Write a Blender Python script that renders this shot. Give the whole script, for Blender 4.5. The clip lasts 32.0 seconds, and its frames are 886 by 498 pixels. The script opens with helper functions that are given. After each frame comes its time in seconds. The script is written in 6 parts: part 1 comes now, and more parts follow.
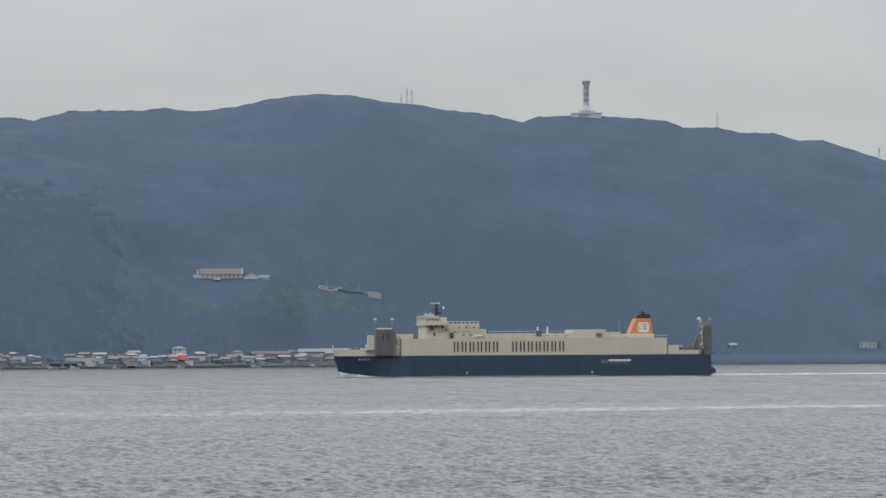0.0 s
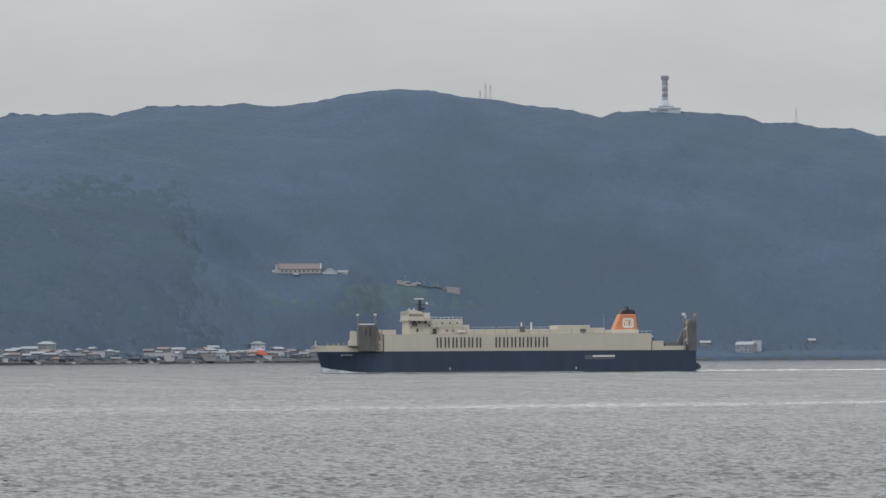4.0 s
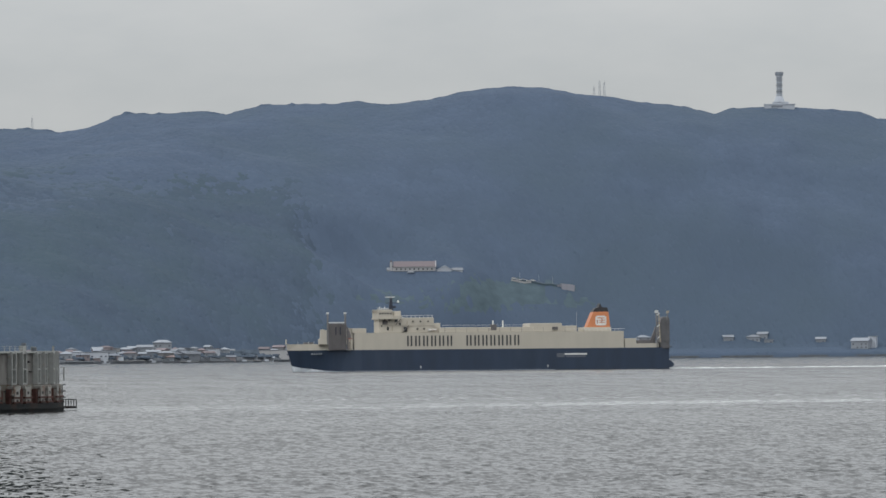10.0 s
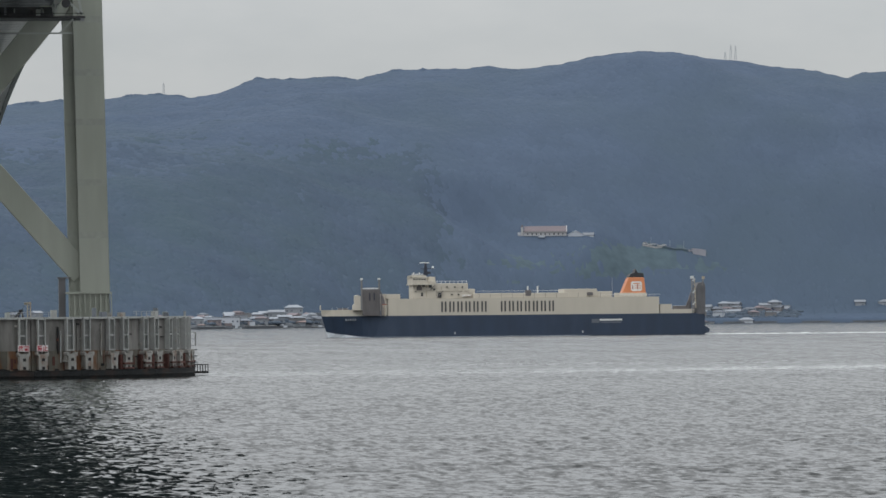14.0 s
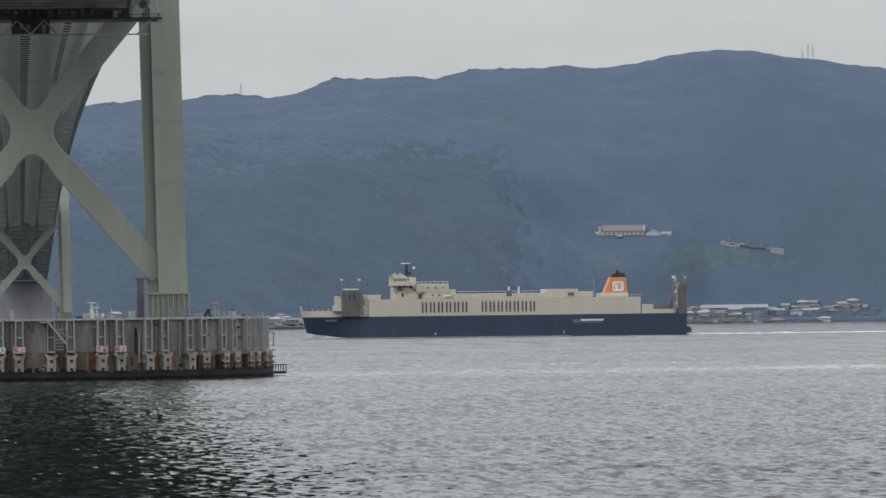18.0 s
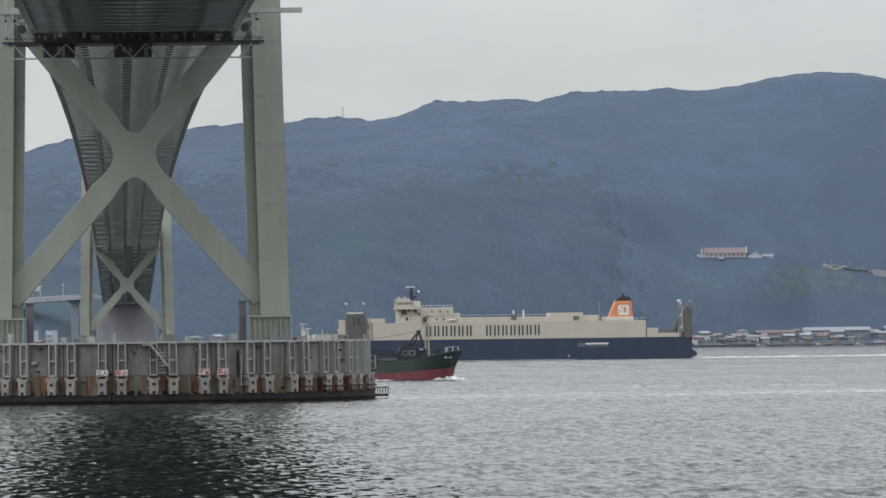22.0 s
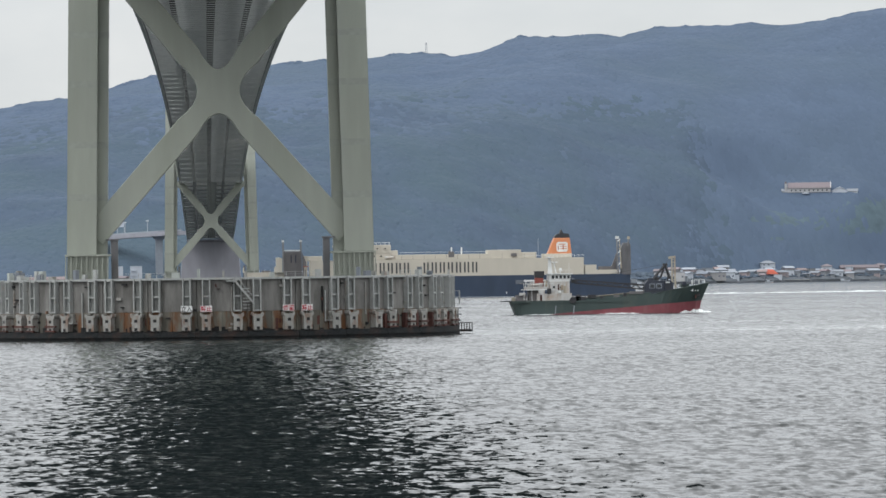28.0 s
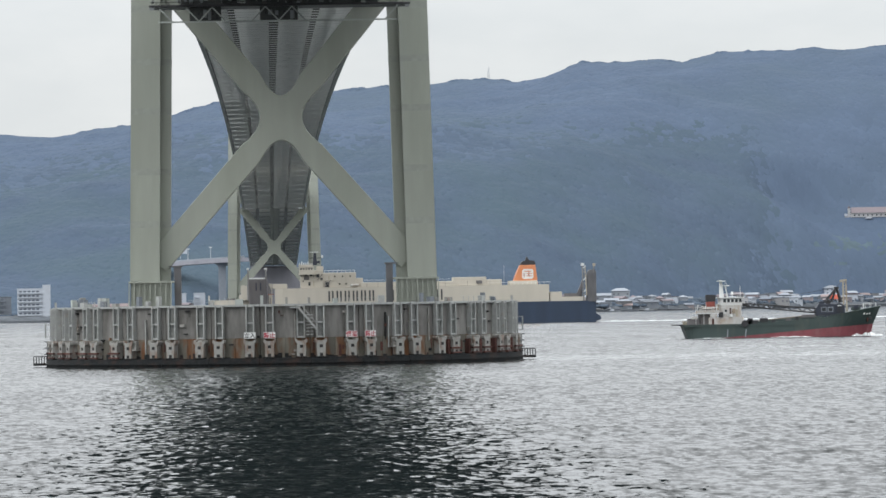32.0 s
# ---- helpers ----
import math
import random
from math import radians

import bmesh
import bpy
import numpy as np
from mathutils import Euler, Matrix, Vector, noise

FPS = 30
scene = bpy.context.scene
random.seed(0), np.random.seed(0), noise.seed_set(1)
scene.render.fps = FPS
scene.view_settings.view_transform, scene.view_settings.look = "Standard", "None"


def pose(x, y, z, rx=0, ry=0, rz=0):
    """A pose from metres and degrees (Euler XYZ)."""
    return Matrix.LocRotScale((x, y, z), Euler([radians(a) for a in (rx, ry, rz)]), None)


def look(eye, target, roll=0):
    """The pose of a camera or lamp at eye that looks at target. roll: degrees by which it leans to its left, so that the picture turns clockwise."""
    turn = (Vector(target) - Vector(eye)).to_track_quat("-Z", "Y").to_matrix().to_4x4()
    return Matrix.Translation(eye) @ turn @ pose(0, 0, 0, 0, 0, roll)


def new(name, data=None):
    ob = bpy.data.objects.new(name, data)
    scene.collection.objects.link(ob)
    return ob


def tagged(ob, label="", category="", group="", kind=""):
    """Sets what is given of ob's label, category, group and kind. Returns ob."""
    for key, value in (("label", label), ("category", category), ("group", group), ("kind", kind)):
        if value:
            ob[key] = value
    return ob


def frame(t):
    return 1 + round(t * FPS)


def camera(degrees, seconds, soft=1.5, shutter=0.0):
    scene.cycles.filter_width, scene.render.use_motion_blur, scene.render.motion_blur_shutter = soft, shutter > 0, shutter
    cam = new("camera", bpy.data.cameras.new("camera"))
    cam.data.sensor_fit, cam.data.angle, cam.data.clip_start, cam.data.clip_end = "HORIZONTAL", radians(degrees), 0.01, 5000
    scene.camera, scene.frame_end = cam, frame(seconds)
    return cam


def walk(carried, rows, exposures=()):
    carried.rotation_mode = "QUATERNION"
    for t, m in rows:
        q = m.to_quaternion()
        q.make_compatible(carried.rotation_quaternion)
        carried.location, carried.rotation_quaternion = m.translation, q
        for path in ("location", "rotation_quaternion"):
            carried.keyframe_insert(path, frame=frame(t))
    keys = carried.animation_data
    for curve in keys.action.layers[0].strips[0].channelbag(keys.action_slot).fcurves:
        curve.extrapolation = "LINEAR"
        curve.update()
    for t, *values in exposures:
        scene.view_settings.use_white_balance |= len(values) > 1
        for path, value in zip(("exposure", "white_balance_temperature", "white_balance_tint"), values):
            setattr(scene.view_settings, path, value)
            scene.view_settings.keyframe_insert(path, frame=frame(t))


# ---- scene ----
EYE = 10.3
cam = camera(10.27, 32.0, soft=1.55)
# seconds, turn to the left, tilt up and lean, in degrees: one standpoint on the shore, panned by hand
PATH = [
    (0.0, -9.574, 1.228, -0.356), (0.5, -9.574, 1.258, -0.356), (1.0, -9.486, 1.234, -0.304), (1.5, -9.289, 1.190, -0.386), (2.0, -9.202, 1.220, -0.338),
    (2.5, -9.222, 1.190, -0.340), (3.0, -9.104, 1.189, -0.342), (3.5, -8.852, 1.182, -0.330), (5.5, -8.346, 1.181, -0.436), (6.0, -8.153, 1.262, -0.538),
    (6.5, -7.820, 1.335, -0.526), (7.0, -7.738, 1.239, -0.531), (7.5, -7.713, 1.209, -0.496), (8.0, -7.640, 1.170, -0.505), (8.5, -7.559, 1.167, -0.491),
    (9.0, -7.561, 1.221, -0.538), (9.5, -7.423, 1.187, -0.555), (10.0, -7.328, 1.155, -0.499), (10.5, -7.246, 1.091, -0.518), (11.0, -6.979, 0.985, -0.506),
    (11.5, -6.779, 0.990, -0.544), (12.0, -6.375, 0.962, -0.551), (12.5, -6.251, 1.012, -0.529), (13.0, -5.883, 0.814, -0.495), (13.5, -5.937, 0.814, -0.531),
    (14.0, -5.802, 0.761, -0.519), (14.5, -5.699, 0.807, -0.544), (16.5, -5.415, 0.801, -0.625), (17.0, -5.328, 0.789, -0.559), (17.5, -5.297, 0.920, -0.571),
    (18.0, -4.900, 0.766, -0.694), (18.5, -4.798, 0.879, -0.639), (19.0, -4.643, 0.890, -0.739), (19.5, -4.569, 0.996, -0.719), (20.0, -4.546, 0.961, -0.672),
    (20.5, -4.342, 0.998, -0.770), (21.0, -3.980, 0.884, -0.777), (21.5, -3.720, 0.931, -0.809), (22.0, -3.720, 1.043, -0.712), (22.5, -3.618, 1.000, -0.715),
    (23.0, -3.550, 0.931, -0.781), (23.5, -3.388, 0.920, -0.752), (24.0, -3.329, 0.936, -0.806), (24.5, -3.238, 0.876, -0.775), (25.0, -3.150, 0.703, -0.761),
    (25.5, -2.984, 0.661, -0.670), (27.5, -2.871, 0.321, -0.825), (28.0, -2.735, 0.305, -0.811), (28.5, -2.726, 0.186, -0.857), (29.0, -2.637, 0.265, -0.839),
    (29.5, -2.530, 0.211, -0.894), (30.0, -2.344, 0.194, -0.876), (30.5, -2.270, 0.422, -0.881), (31.0, -2.120, 0.449, -0.899), (31.5, -2.013, 0.527, -0.964),
    (32.0, -2.008, 0.617, -0.970),
]

def aim(yaw, pitch, roll):
    a, b = radians(yaw), radians(pitch)
    way = Vector((-math.sin(a) * math.cos(b), math.cos(a) * math.cos(b), math.sin(b)))
    return look((0, 0, EYE), Vector((0, 0, EYE)) + way * 100, roll)


# ---- world, sun, exposure ----
EXPOSURE = [(0.0, 0.06, 6290, 10), (9.0, 0.02, 6290, 10), (14.0, 0.07, 6290, 10), (18.0, 0.14, 6290, 10), (21.0, 0.22, 6290, 10), (22.0, 0.28, 6290, 10),
            (25.0, 0.38, 6290, 10), (28.0, 0.54, 6270, 10), (32.0, 0.65, 6270, 10)]

walk(cam, [(t, aim(a, b, c)) for t, a, b, c in PATH], EXPOSURE)

world = bpy.data.worlds.new("overcast_sky")
scene.world = world
world.use_nodes = True
wt = world.node_tree
wt.nodes.clear()


def wnode(kind, **values):
    n = wt.nodes.new(kind)
    for k, v in values.items():
        n.inputs[k].default_value = v
    return n


w_out = wnode("ShaderNodeOutputWorld")
w_bg = wnode("ShaderNodeBackground", Strength=1.0)
w_sky = wnode("ShaderNodeTexSky")
w_sky.sky_type, w_sky.sun_disc = "NISHITA", False
w_sky.sun_elevation, w_sky.sun_rotation = radians(52), radians(235)
w_dim = wnode("ShaderNodeVectorMath")
w_dim.operation = "SCALE"
w_dim.inputs["Scale"].default_value = 0.09
w_geo = wnode("ShaderNodeTexCoord")
w_sep = wnode("ShaderNodeSeparateXYZ")
# an overcast dome: the zenith about three times as bright as the horizon
w_grad = wnode("ShaderNodeMapRange")
w_grad.inputs["From Min"].default_value, w_grad.inputs["From Max"].default_value = 0.05, 0.62
w_grad.inputs["To Min"].default_value, w_grad.inputs["To Max"].default_value = 0.52, 1.56
w_map = wnode("ShaderNodeMapping", Scale=(7.0, 7.0, 18.0))
w_noise = wnode("ShaderNodeTexNoise", Scale=2.6, Detail=5.0, Roughness=0.55)
w_ramp = wnode("ShaderNodeMapRange")
w_ramp.inputs["From Min"].default_value, w_ramp.inputs["From Max"].default_value = 0.3, 0.72
w_ramp.inputs["To Min"].default_value, w_ramp.inputs["To Max"].default_value = 0.94, 1.07
w_mul = wnode("ShaderNodeMath")
w_mul.operation = "MULTIPLY"
w_tint = wnode("ShaderNodeMix")
w_tint.data_type = "RGBA"
w_tint.inputs[6].default_value = (0.957, 0.99, 0.997, 1)
w_tint.inputs[7].default_value = (1.02, 1.0, 0.965, 1)
w_cloud = wnode("ShaderNodeVectorMath")
w_cloud.operation = "SCALE"
w_mix = wnode("ShaderNodeMix")
w_mix.data_type = "RGBA"
w_mix.inputs[0].default_value = 0.9
for a, i, b, j in ((w_geo, "Generated", w_sep, 0), (w_sep, "Z", w_grad, "Value"), (w_geo, "Generated", w_map, "Vector"),
                   (w_map, 0, w_noise, "Vector"), (w_noise, "Fac", w_ramp, "Value"), (w_ramp, 0, w_mul, 0), (w_grad, 0, w_mul, 1),
                   (w_noise, "Fac", w_tint, 0), (w_tint, 2, w_cloud, 0), (w_mul, 0, w_cloud, "Scale"),
                   (w_sky, 0, w_dim, 0), (w_dim, 0, w_mix, 6), (w_cloud, 0, w_mix, 7), (w_mix, 2, w_bg, 0), (w_bg, 0, w_out, 0)):
    wt.links.new(a.outputs[i], b.inputs[j])

sun = new("sun", bpy.data.lights.new("sun", "SUN"))
sun.data.energy, sun.data.angle, sun.data.color = 0.7, radians(25), (1.0, 0.97, 0.92)
sun.matrix_world = look((0, 0, 0), (0.50, 0.35, -0.79))

# ---- materials ----


def material(name, colour, rough=0.7, metal=0.0, vary=0.12, scale=1.0, second=None, second_scale=0.2, second_at=(0.55, 0.7),
             bump=0.0, bump_scale=6.0, streak=1.0, per_piece=0.0, spec=0.5, fixed=False, per_island=0.0):
    """A painted or mineral surface: a fine grain, stains at a larger scale in a second colour, and relief. Sizes in metres."""
    m = bpy.data.materials.new(name)
    m.use_nodes = True
    t = m.node_tree
    b = t.nodes["Principled BSDF"]
    b.inputs["Roughness"].default_value, b.inputs["Metallic"].default_value = rough, metal
    b.inputs["Specular IOR Level"].default_value = spec
    co = t.nodes.new("ShaderNodeTexCoord")
    mp = t.nodes.new("ShaderNodeMapping")
    mp.inputs["Scale"].default_value = (1, 1, 1 / streak)
    # things that stand still take their grain from the place they stand in, so that no two pieces are stained alike
    where = t.nodes.new("ShaderNodeNewGeometry").outputs["Position"] if fixed else co.outputs["Object"]
    t.links.new(where, mp.inputs["Vector"])
    n = t.nodes.new("ShaderNodeTexNoise")
    n.inputs["Scale"].default_value, n.inputs["Detail"].default_value = 1 / scale, 6
    t.links.new(mp.outputs[0], n.inputs["Vector"])
    hsv = t.nodes.new("ShaderNodeHueSaturation")
    hsv.inputs["Color"].default_value = (*colour, 1)
    r = t.nodes.new("ShaderNodeMapRange")
    r.inputs["From Min"].default_value, r.inputs["From Max"].default_value = 0.25, 0.75
    r.inputs["To Min"].default_value, r.inputs["To Max"].default_value = 1 - vary, 1 + vary
    t.links.new(n.outputs["Fac"], r.inputs["Value"])
    value = r.outputs[0]
    if per_piece:
        info = t.nodes.new("ShaderNodeObjectInfo")
        r2 = t.nodes.new("ShaderNodeMapRange")
        r2.inputs["To Min"].default_value, r2.inputs["To Max"].default_value = 1 - per_piece, 1 + per_piece
        t.links.new(info.outputs["Random"], r2.inputs["Value"])
        mu = t.nodes.new("ShaderNodeMath")
        mu.operation = "MULTIPLY"
        t.links.new(value, mu.inputs[0])
        t.links.new(r2.outputs[0], mu.inputs[1])
        value = mu.outputs[0]
    if per_island:
        own = t.nodes.new("ShaderNodeNewGeometry")
        r4 = t.nodes.new("ShaderNodeMapRange")
        r4.inputs["To Min"].default_value, r4.inputs["To Max"].default_value = 1 - per_island, 1 + per_island
        t.links.new(own.outputs["Random Per Island"], r4.inputs["Value"])
        mu2 = t.nodes.new("ShaderNodeMath")
        mu2.operation = "MULTIPLY"
        t.links.new(value, mu2.inputs[0])
        t.links.new(r4.outputs[0], mu2.inputs[1])
        value = mu2.outputs[0]
    t.links.new(value, hsv.inputs["Value"])
    colour_out = hsv.outputs[0]
    if second:
        n2 = t.nodes.new("ShaderNodeTexNoise")
        n2.inputs["Scale"].default_value, n2.inputs["Detail"].default_value = second_scale, 8
        n2.inputs["Roughness"].default_value = 0.62
        t.links.new(mp.outputs[0], n2.inputs["Vector"])
        r3 = t.nodes.new("ShaderNodeMapRange")
        r3.inputs["From Min"].default_value, r3.inputs["From Max"].default_value = second_at
        t.links.new(n2.outputs["Fac"], r3.inputs["Value"])
        mix = t.nodes.new("ShaderNodeMix")
        mix.data_type = "RGBA"
        mix.inputs[7].default_value = (*second, 1)
        t.links.new(r3.outputs[0], mix.inputs[0])
        t.links.new(colour_out, mix.inputs[6])
        colour_out = mix.outputs[2]
    t.links.new(colour_out, b.inputs["Base Color"])
    if bump:
        n3 = t.nodes.new("ShaderNodeTexNoise")
        n3.inputs["Scale"].default_value, n3.inputs["Detail"].default_value = bump_scale, 4
        t.links.new(where, n3.inputs["Vector"])
        bp = t.nodes.new("ShaderNodeBump")
        bp.inputs["Strength"].default_value, bp.inputs["Distance"].default_value = 0.6, bump
        t.links.new(n3.outputs["Fac"], bp.inputs["Height"])
        t.links.new(bp.outputs[0], b.inputs["Normal"])
    return m


def water_material():
    """Dark water whose ripples tilt the surface at three sizes; the tilt calms down in slicks along the current."""
    m = bpy.data.materials.new("sea_water")
    m.use_nodes = True
    t = m.node_tree
    b = t.nodes["Principled BSDF"]
    b.inputs["Base Color"].default_value = (0.009, 0.0125, 0.013, 1)
    b.inputs["IOR"].default_value = 1.333
    b.inputs["Roughness"].default_value = 0.08
    co = t.nodes.new("ShaderNodeTexCoord")

    def vec(op, a, value=None, other=None):
        n = t.nodes.new("ShaderNodeVectorMath")
        n.operation = op
        t.links.new(a, n.inputs[0])
        if other is not None:
            t.links.new(other, n.inputs[1])
        elif value is not None:
            n.inputs[1].default_value = value
        return n.outputs[0]

    tilt = None
    # the long lazy waves belong to the open stream, the short ones to the water nearer the shore
    place = t.nodes.new("ShaderNodeSeparateXYZ")
    t.links.new(co.outputs["Object"], place.inputs[0])
    for size, stretch, slope, near, far, begin, end in RIPPLES:
        mp = t.nodes.new("ShaderNodeMapping")
        mp.inputs["Scale"].default_value = (1 / (size * stretch), 1 / size, 1)
        mp.inputs["Rotation"].default_value = (0, 0, radians(10))
        n = t.nodes.new("ShaderNodeTexNoise")
        n.inputs["Scale"].default_value, n.inputs["Detail"].default_value = 1.0, 2
        t.links.new(co.outputs["Object"], mp.inputs["Vector"])
        t.links.new(mp.outputs[0], n.inputs["Vector"])
        v = vec("MULTIPLY", vec("SUBTRACT", n.outputs["Color"], (0.5, 0.5, 0.5)), (slope * 0.66, slope, 0))
        reach = t.nodes.new("ShaderNodeMapRange")
        reach.inputs["From Min"].default_value, reach.inputs["From Max"].default_value = begin, end
        reach.inputs["To Min"].default_value, reach.inputs["To Max"].default_value = near, far
        t.links.new(place.outputs["Y"], reach.inputs["Value"])
        sized = t.nodes.new("ShaderNodeVectorMath")
        sized.operation = "SCALE"
        t.links.new(v, sized.inputs[0])
        t.links.new(reach.outputs[0], sized.inputs["Scale"])
        tilt = sized.outputs[0] if tilt is None else vec("ADD", tilt, other=sized.outputs[0])
    # wind waves lean: their steep faces look down the strait, towards the mainland shore
    tilt = vec("ADD", tilt, (DRIFT, LEAN, 0.0))
    mp = t.nodes.new("ShaderNodeMapping")
    mp.inputs["Scale"].default_value = (0.0016, 0.012, 1)
    mp.inputs["Rotation"].default_value = (0, 0, radians(3))
    n = t.nodes.new("ShaderNodeTexNoise")
    n.inputs["Scale"].default_value, n.inputs["Detail"].default_value = 1.0, 6
    n.inputs["Roughness"].default_value = 0.6
    t.links.new(co.outputs["Object"], mp.inputs["Vector"])
    t.links.new(mp.outputs[0], n.inputs["Vector"])
    r = t.nodes.new("ShaderNodeMapRange")
    r.inputs["From Min"].default_value, r.inputs["From Max"].default_value = 0.41, 0.51
    r.inputs["To Min"].default_value, r.inputs["To Max"].default_value = 0.82, 1.0
    t.links.new(n.outputs["Fac"], r.inputs["Value"])
    k = t.nodes.new("ShaderNodeVectorMath")
    k.operation = "SCALE"
    t.links.new(tilt, k.inputs[0])
    # cat's paws: short darker and paler dashes across the wind
    mp2 = t.nodes.new("ShaderNodeMapping")
    mp2.inputs["Scale"].default_value = (1 / 7.0, 1 / 26.0, 1)
    mp2.inputs["Rotation"].default_value = (0, 0, radians(4))
    n2 = t.nodes.new("ShaderNodeTexNoise")
    n2.inputs["Scale"].default_value, n2.inputs["Detail"].default_value = 1.0, 4
    n2.inputs["Roughness"].default_value = 0.65
    t.links.new(co.outputs["Object"], mp2.inputs["Vector"])
    t.links.new(mp2.outputs[0], n2.inputs["Vector"])
    r2 = t.nodes.new("ShaderNodeMapRange")
    r2.inputs["From Min"].default_value, r2.inputs["From Max"].default_value = 0.32, 0.66
    r2.inputs["To Min"].default_value, r2.inputs["To Max"].default_value = 0.86, 1.12
    t.links.new(n2.outputs["Fac"], r2.inputs["Value"])
    # a calm slick that trails down-tide from the pier
    def math_node(op, a, value):
        n = t.nodes.new("ShaderNodeMath")
        n.operation = op
        t.links.new(a, n.inputs[0])
        if isinstance(value, float):
            n.inputs[1].default_value = value
        else:
            t.links.new(value, n.inputs[1])
        return n.outputs[0]

    line = math_node("ADD", math_node("MULTIPLY", place.outputs["X"], 0.26), 866.0)
    off = math_node("ABSOLUTE", math_node("SUBTRACT", place.outputs["Y"], line), 0.0)
    off = math_node("ADD", off, math_node("MULTIPLY", math_node("SUBTRACT", n.outputs["Fac"], 0.5), 130.0))
    calm = t.nodes.new("ShaderNodeMapRange")
    calm.interpolation_type = "SMOOTHSTEP"
    calm.inputs["From Min"].default_value, calm.inputs["From Max"].default_value = 5.0, 80.0
    calm.inputs["To Min"].default_value, calm.inputs["To Max"].default_value = 0.70, 1.0
    t.links.new(off, calm.inputs["Value"])
    start = t.nodes.new("ShaderNodeMapRange")
    start.inputs["From Min"].default_value, start.inputs["From Max"].default_value = 36.0, 52.0
    start.inputs["To Min"].default_value, start.inputs["To Max"].default_value = 1.0, 0.0
    t.links.new(place.outputs["X"], start.inputs["Value"])
    rough = math_node("MULTIPLY", r.outputs[0], math_node("MAXIMUM", calm.outputs[0], start.outputs[0]))
    both = t.nodes.new("ShaderNodeMath")
    both.operation = "MULTIPLY"
    t.links.new(rough, both.inputs[0])
    t.links.new(r2.outputs[0], both.inputs[1])
    t.links.new(both.outputs[0], k.inputs["Scale"])
    geo = t.nodes.new("ShaderNodeNewGeometry")
    # the far sides of the ripples lie hidden behind their crests
    seen = vec("MINIMUM", k.outputs[0], (1.0, -0.035, 1.0))
    t.links.new(vec("NORMALIZE", vec("ADD", seen, other=geo.outputs["Normal"])), b.inputs["Normal"])
    return m


# size in metres across the wind, how much longer along the crest, steepness, how much of it lies near the shore and out in the stream, and between which distances that changes
RIPPLES = ((90.0, 0.08, 0.50, 0.0, 1.0, 900.0, 1900.0), (11.0, 0.10, 0.50, 0.15, 1.0, 250.0, 750.0), (3.4, 0.30, 0.92, 1.0, 0.68, 300.0, 900.0),
           (1.2, 0.42, 0.90, 1.0, 0.9, 300.0, 1300.0))
LEAN = -0.150
DRIFT = -0.032
SEA = water_material()
# distance haze is put into these three colours: blue and low in contrast
HAZED_FOREST = material("forest_canopy", (0.071, 0.096, 0.139), 0.9, vary=0.08, scale=38.0, second=(0.068, 0.093, 0.126), second_scale=0.005, second_at=(0.42, 0.66), spec=0.05, per_island=0.035)
# lower slopes: the same forest with less haze in its colour
HAZED_FOREST_LOW = material("lower_slope_broadleaf", (0.061, 0.083, 0.118), 0.9, vary=0.09, scale=30.0, second=(0.059, 0.084, 0.107), second_scale=0.008, second_at=(0.42, 0.66), spec=0.05, per_island=0.04)
HAZED_GRASS = material("terraced_grass", (0.073, 0.102, 0.121), 0.9, vary=0.18, scale=9.0, second=(0.066, 0.092, 0.112), second_scale=0.03, spec=0.1)
CONCRETE = material("weathered_concrete", (0.172, 0.168, 0.158), 0.85, vary=0.3, scale=1.2, second=(0.10, 0.096, 0.088), second_scale=0.55,
                    second_at=(0.46, 0.66), bump=0.02, streak=4.0, per_piece=0.07, fixed=True)
RUSTY = material("rust_stained_concrete", (0.13, 0.122, 0.10), 0.9, vary=0.2, scale=0.8, second=(0.13, 0.058, 0.025), second_scale=0.4,
                 second_at=(0.5, 0.62), streak=3.5, per_piece=0.3, fixed=True)
WEED = material("tide_stained_steel", (0.016, 0.018, 0.019), 0.8, vary=0.45, scale=0.5, second=(0.042, 0.027, 0.022), second_scale=0.4, second_at=(0.52, 0.7), spec=0.25, fixed=True)
POST = material("pale_galvanised_steel", (0.33, 0.34, 0.33), 0.6, metal=0.1, vary=0.12, scale=0.8, second=(0.33, 0.27, 0.2), second_scale=0.7,
                second_at=(0.6, 0.8), per_piece=0.06, fixed=True)
RUST_RED = material("red_brown_rusted_steel", (0.075, 0.03, 0.024), 0.9, vary=0.3, scale=0.5, second=(0.05, 0.03, 0.025), second_scale=0.8, per_piece=0.3, fixed=True)
PANEL = material("dark_rubber_panel", (0.15, 0.155, 0.148), 0.75, vary=0.2, scale=0.6, per_piece=0.15, fixed=True)
BRACKET = material("pale_fender_bracket", (0.262, 0.26, 0.243), 0.75, vary=0.15, scale=0.5, second=(0.17, 0.095, 0.06), second_scale=0.9,
                   second_at=(0.5, 0.68), streak=2.5, per_piece=0.08, fixed=True)
HOLE = material("dark_opening", (0.02, 0.02, 0.02), 0.9, vary=0.1)
TOWER = material("pale_green_tower_paint", (0.285, 0.303, 0.262), 0.5, vary=0.07, scale=2.2, second=(0.25, 0.27, 0.225), second_scale=0.12,
                 second_at=(0.5, 0.75), streak=6.0, per_piece=0.05, fixed=True)
TOWER_BAND = material("weathered_splice_paint", (0.268, 0.286, 0.252), 0.55, vary=0.12, scale=1.2, fixed=True)
# girder paint lightened to stand for haze and light off the water
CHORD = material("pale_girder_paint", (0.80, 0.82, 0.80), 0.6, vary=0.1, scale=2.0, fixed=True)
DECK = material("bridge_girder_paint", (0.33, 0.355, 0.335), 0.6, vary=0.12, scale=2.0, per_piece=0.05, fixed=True)
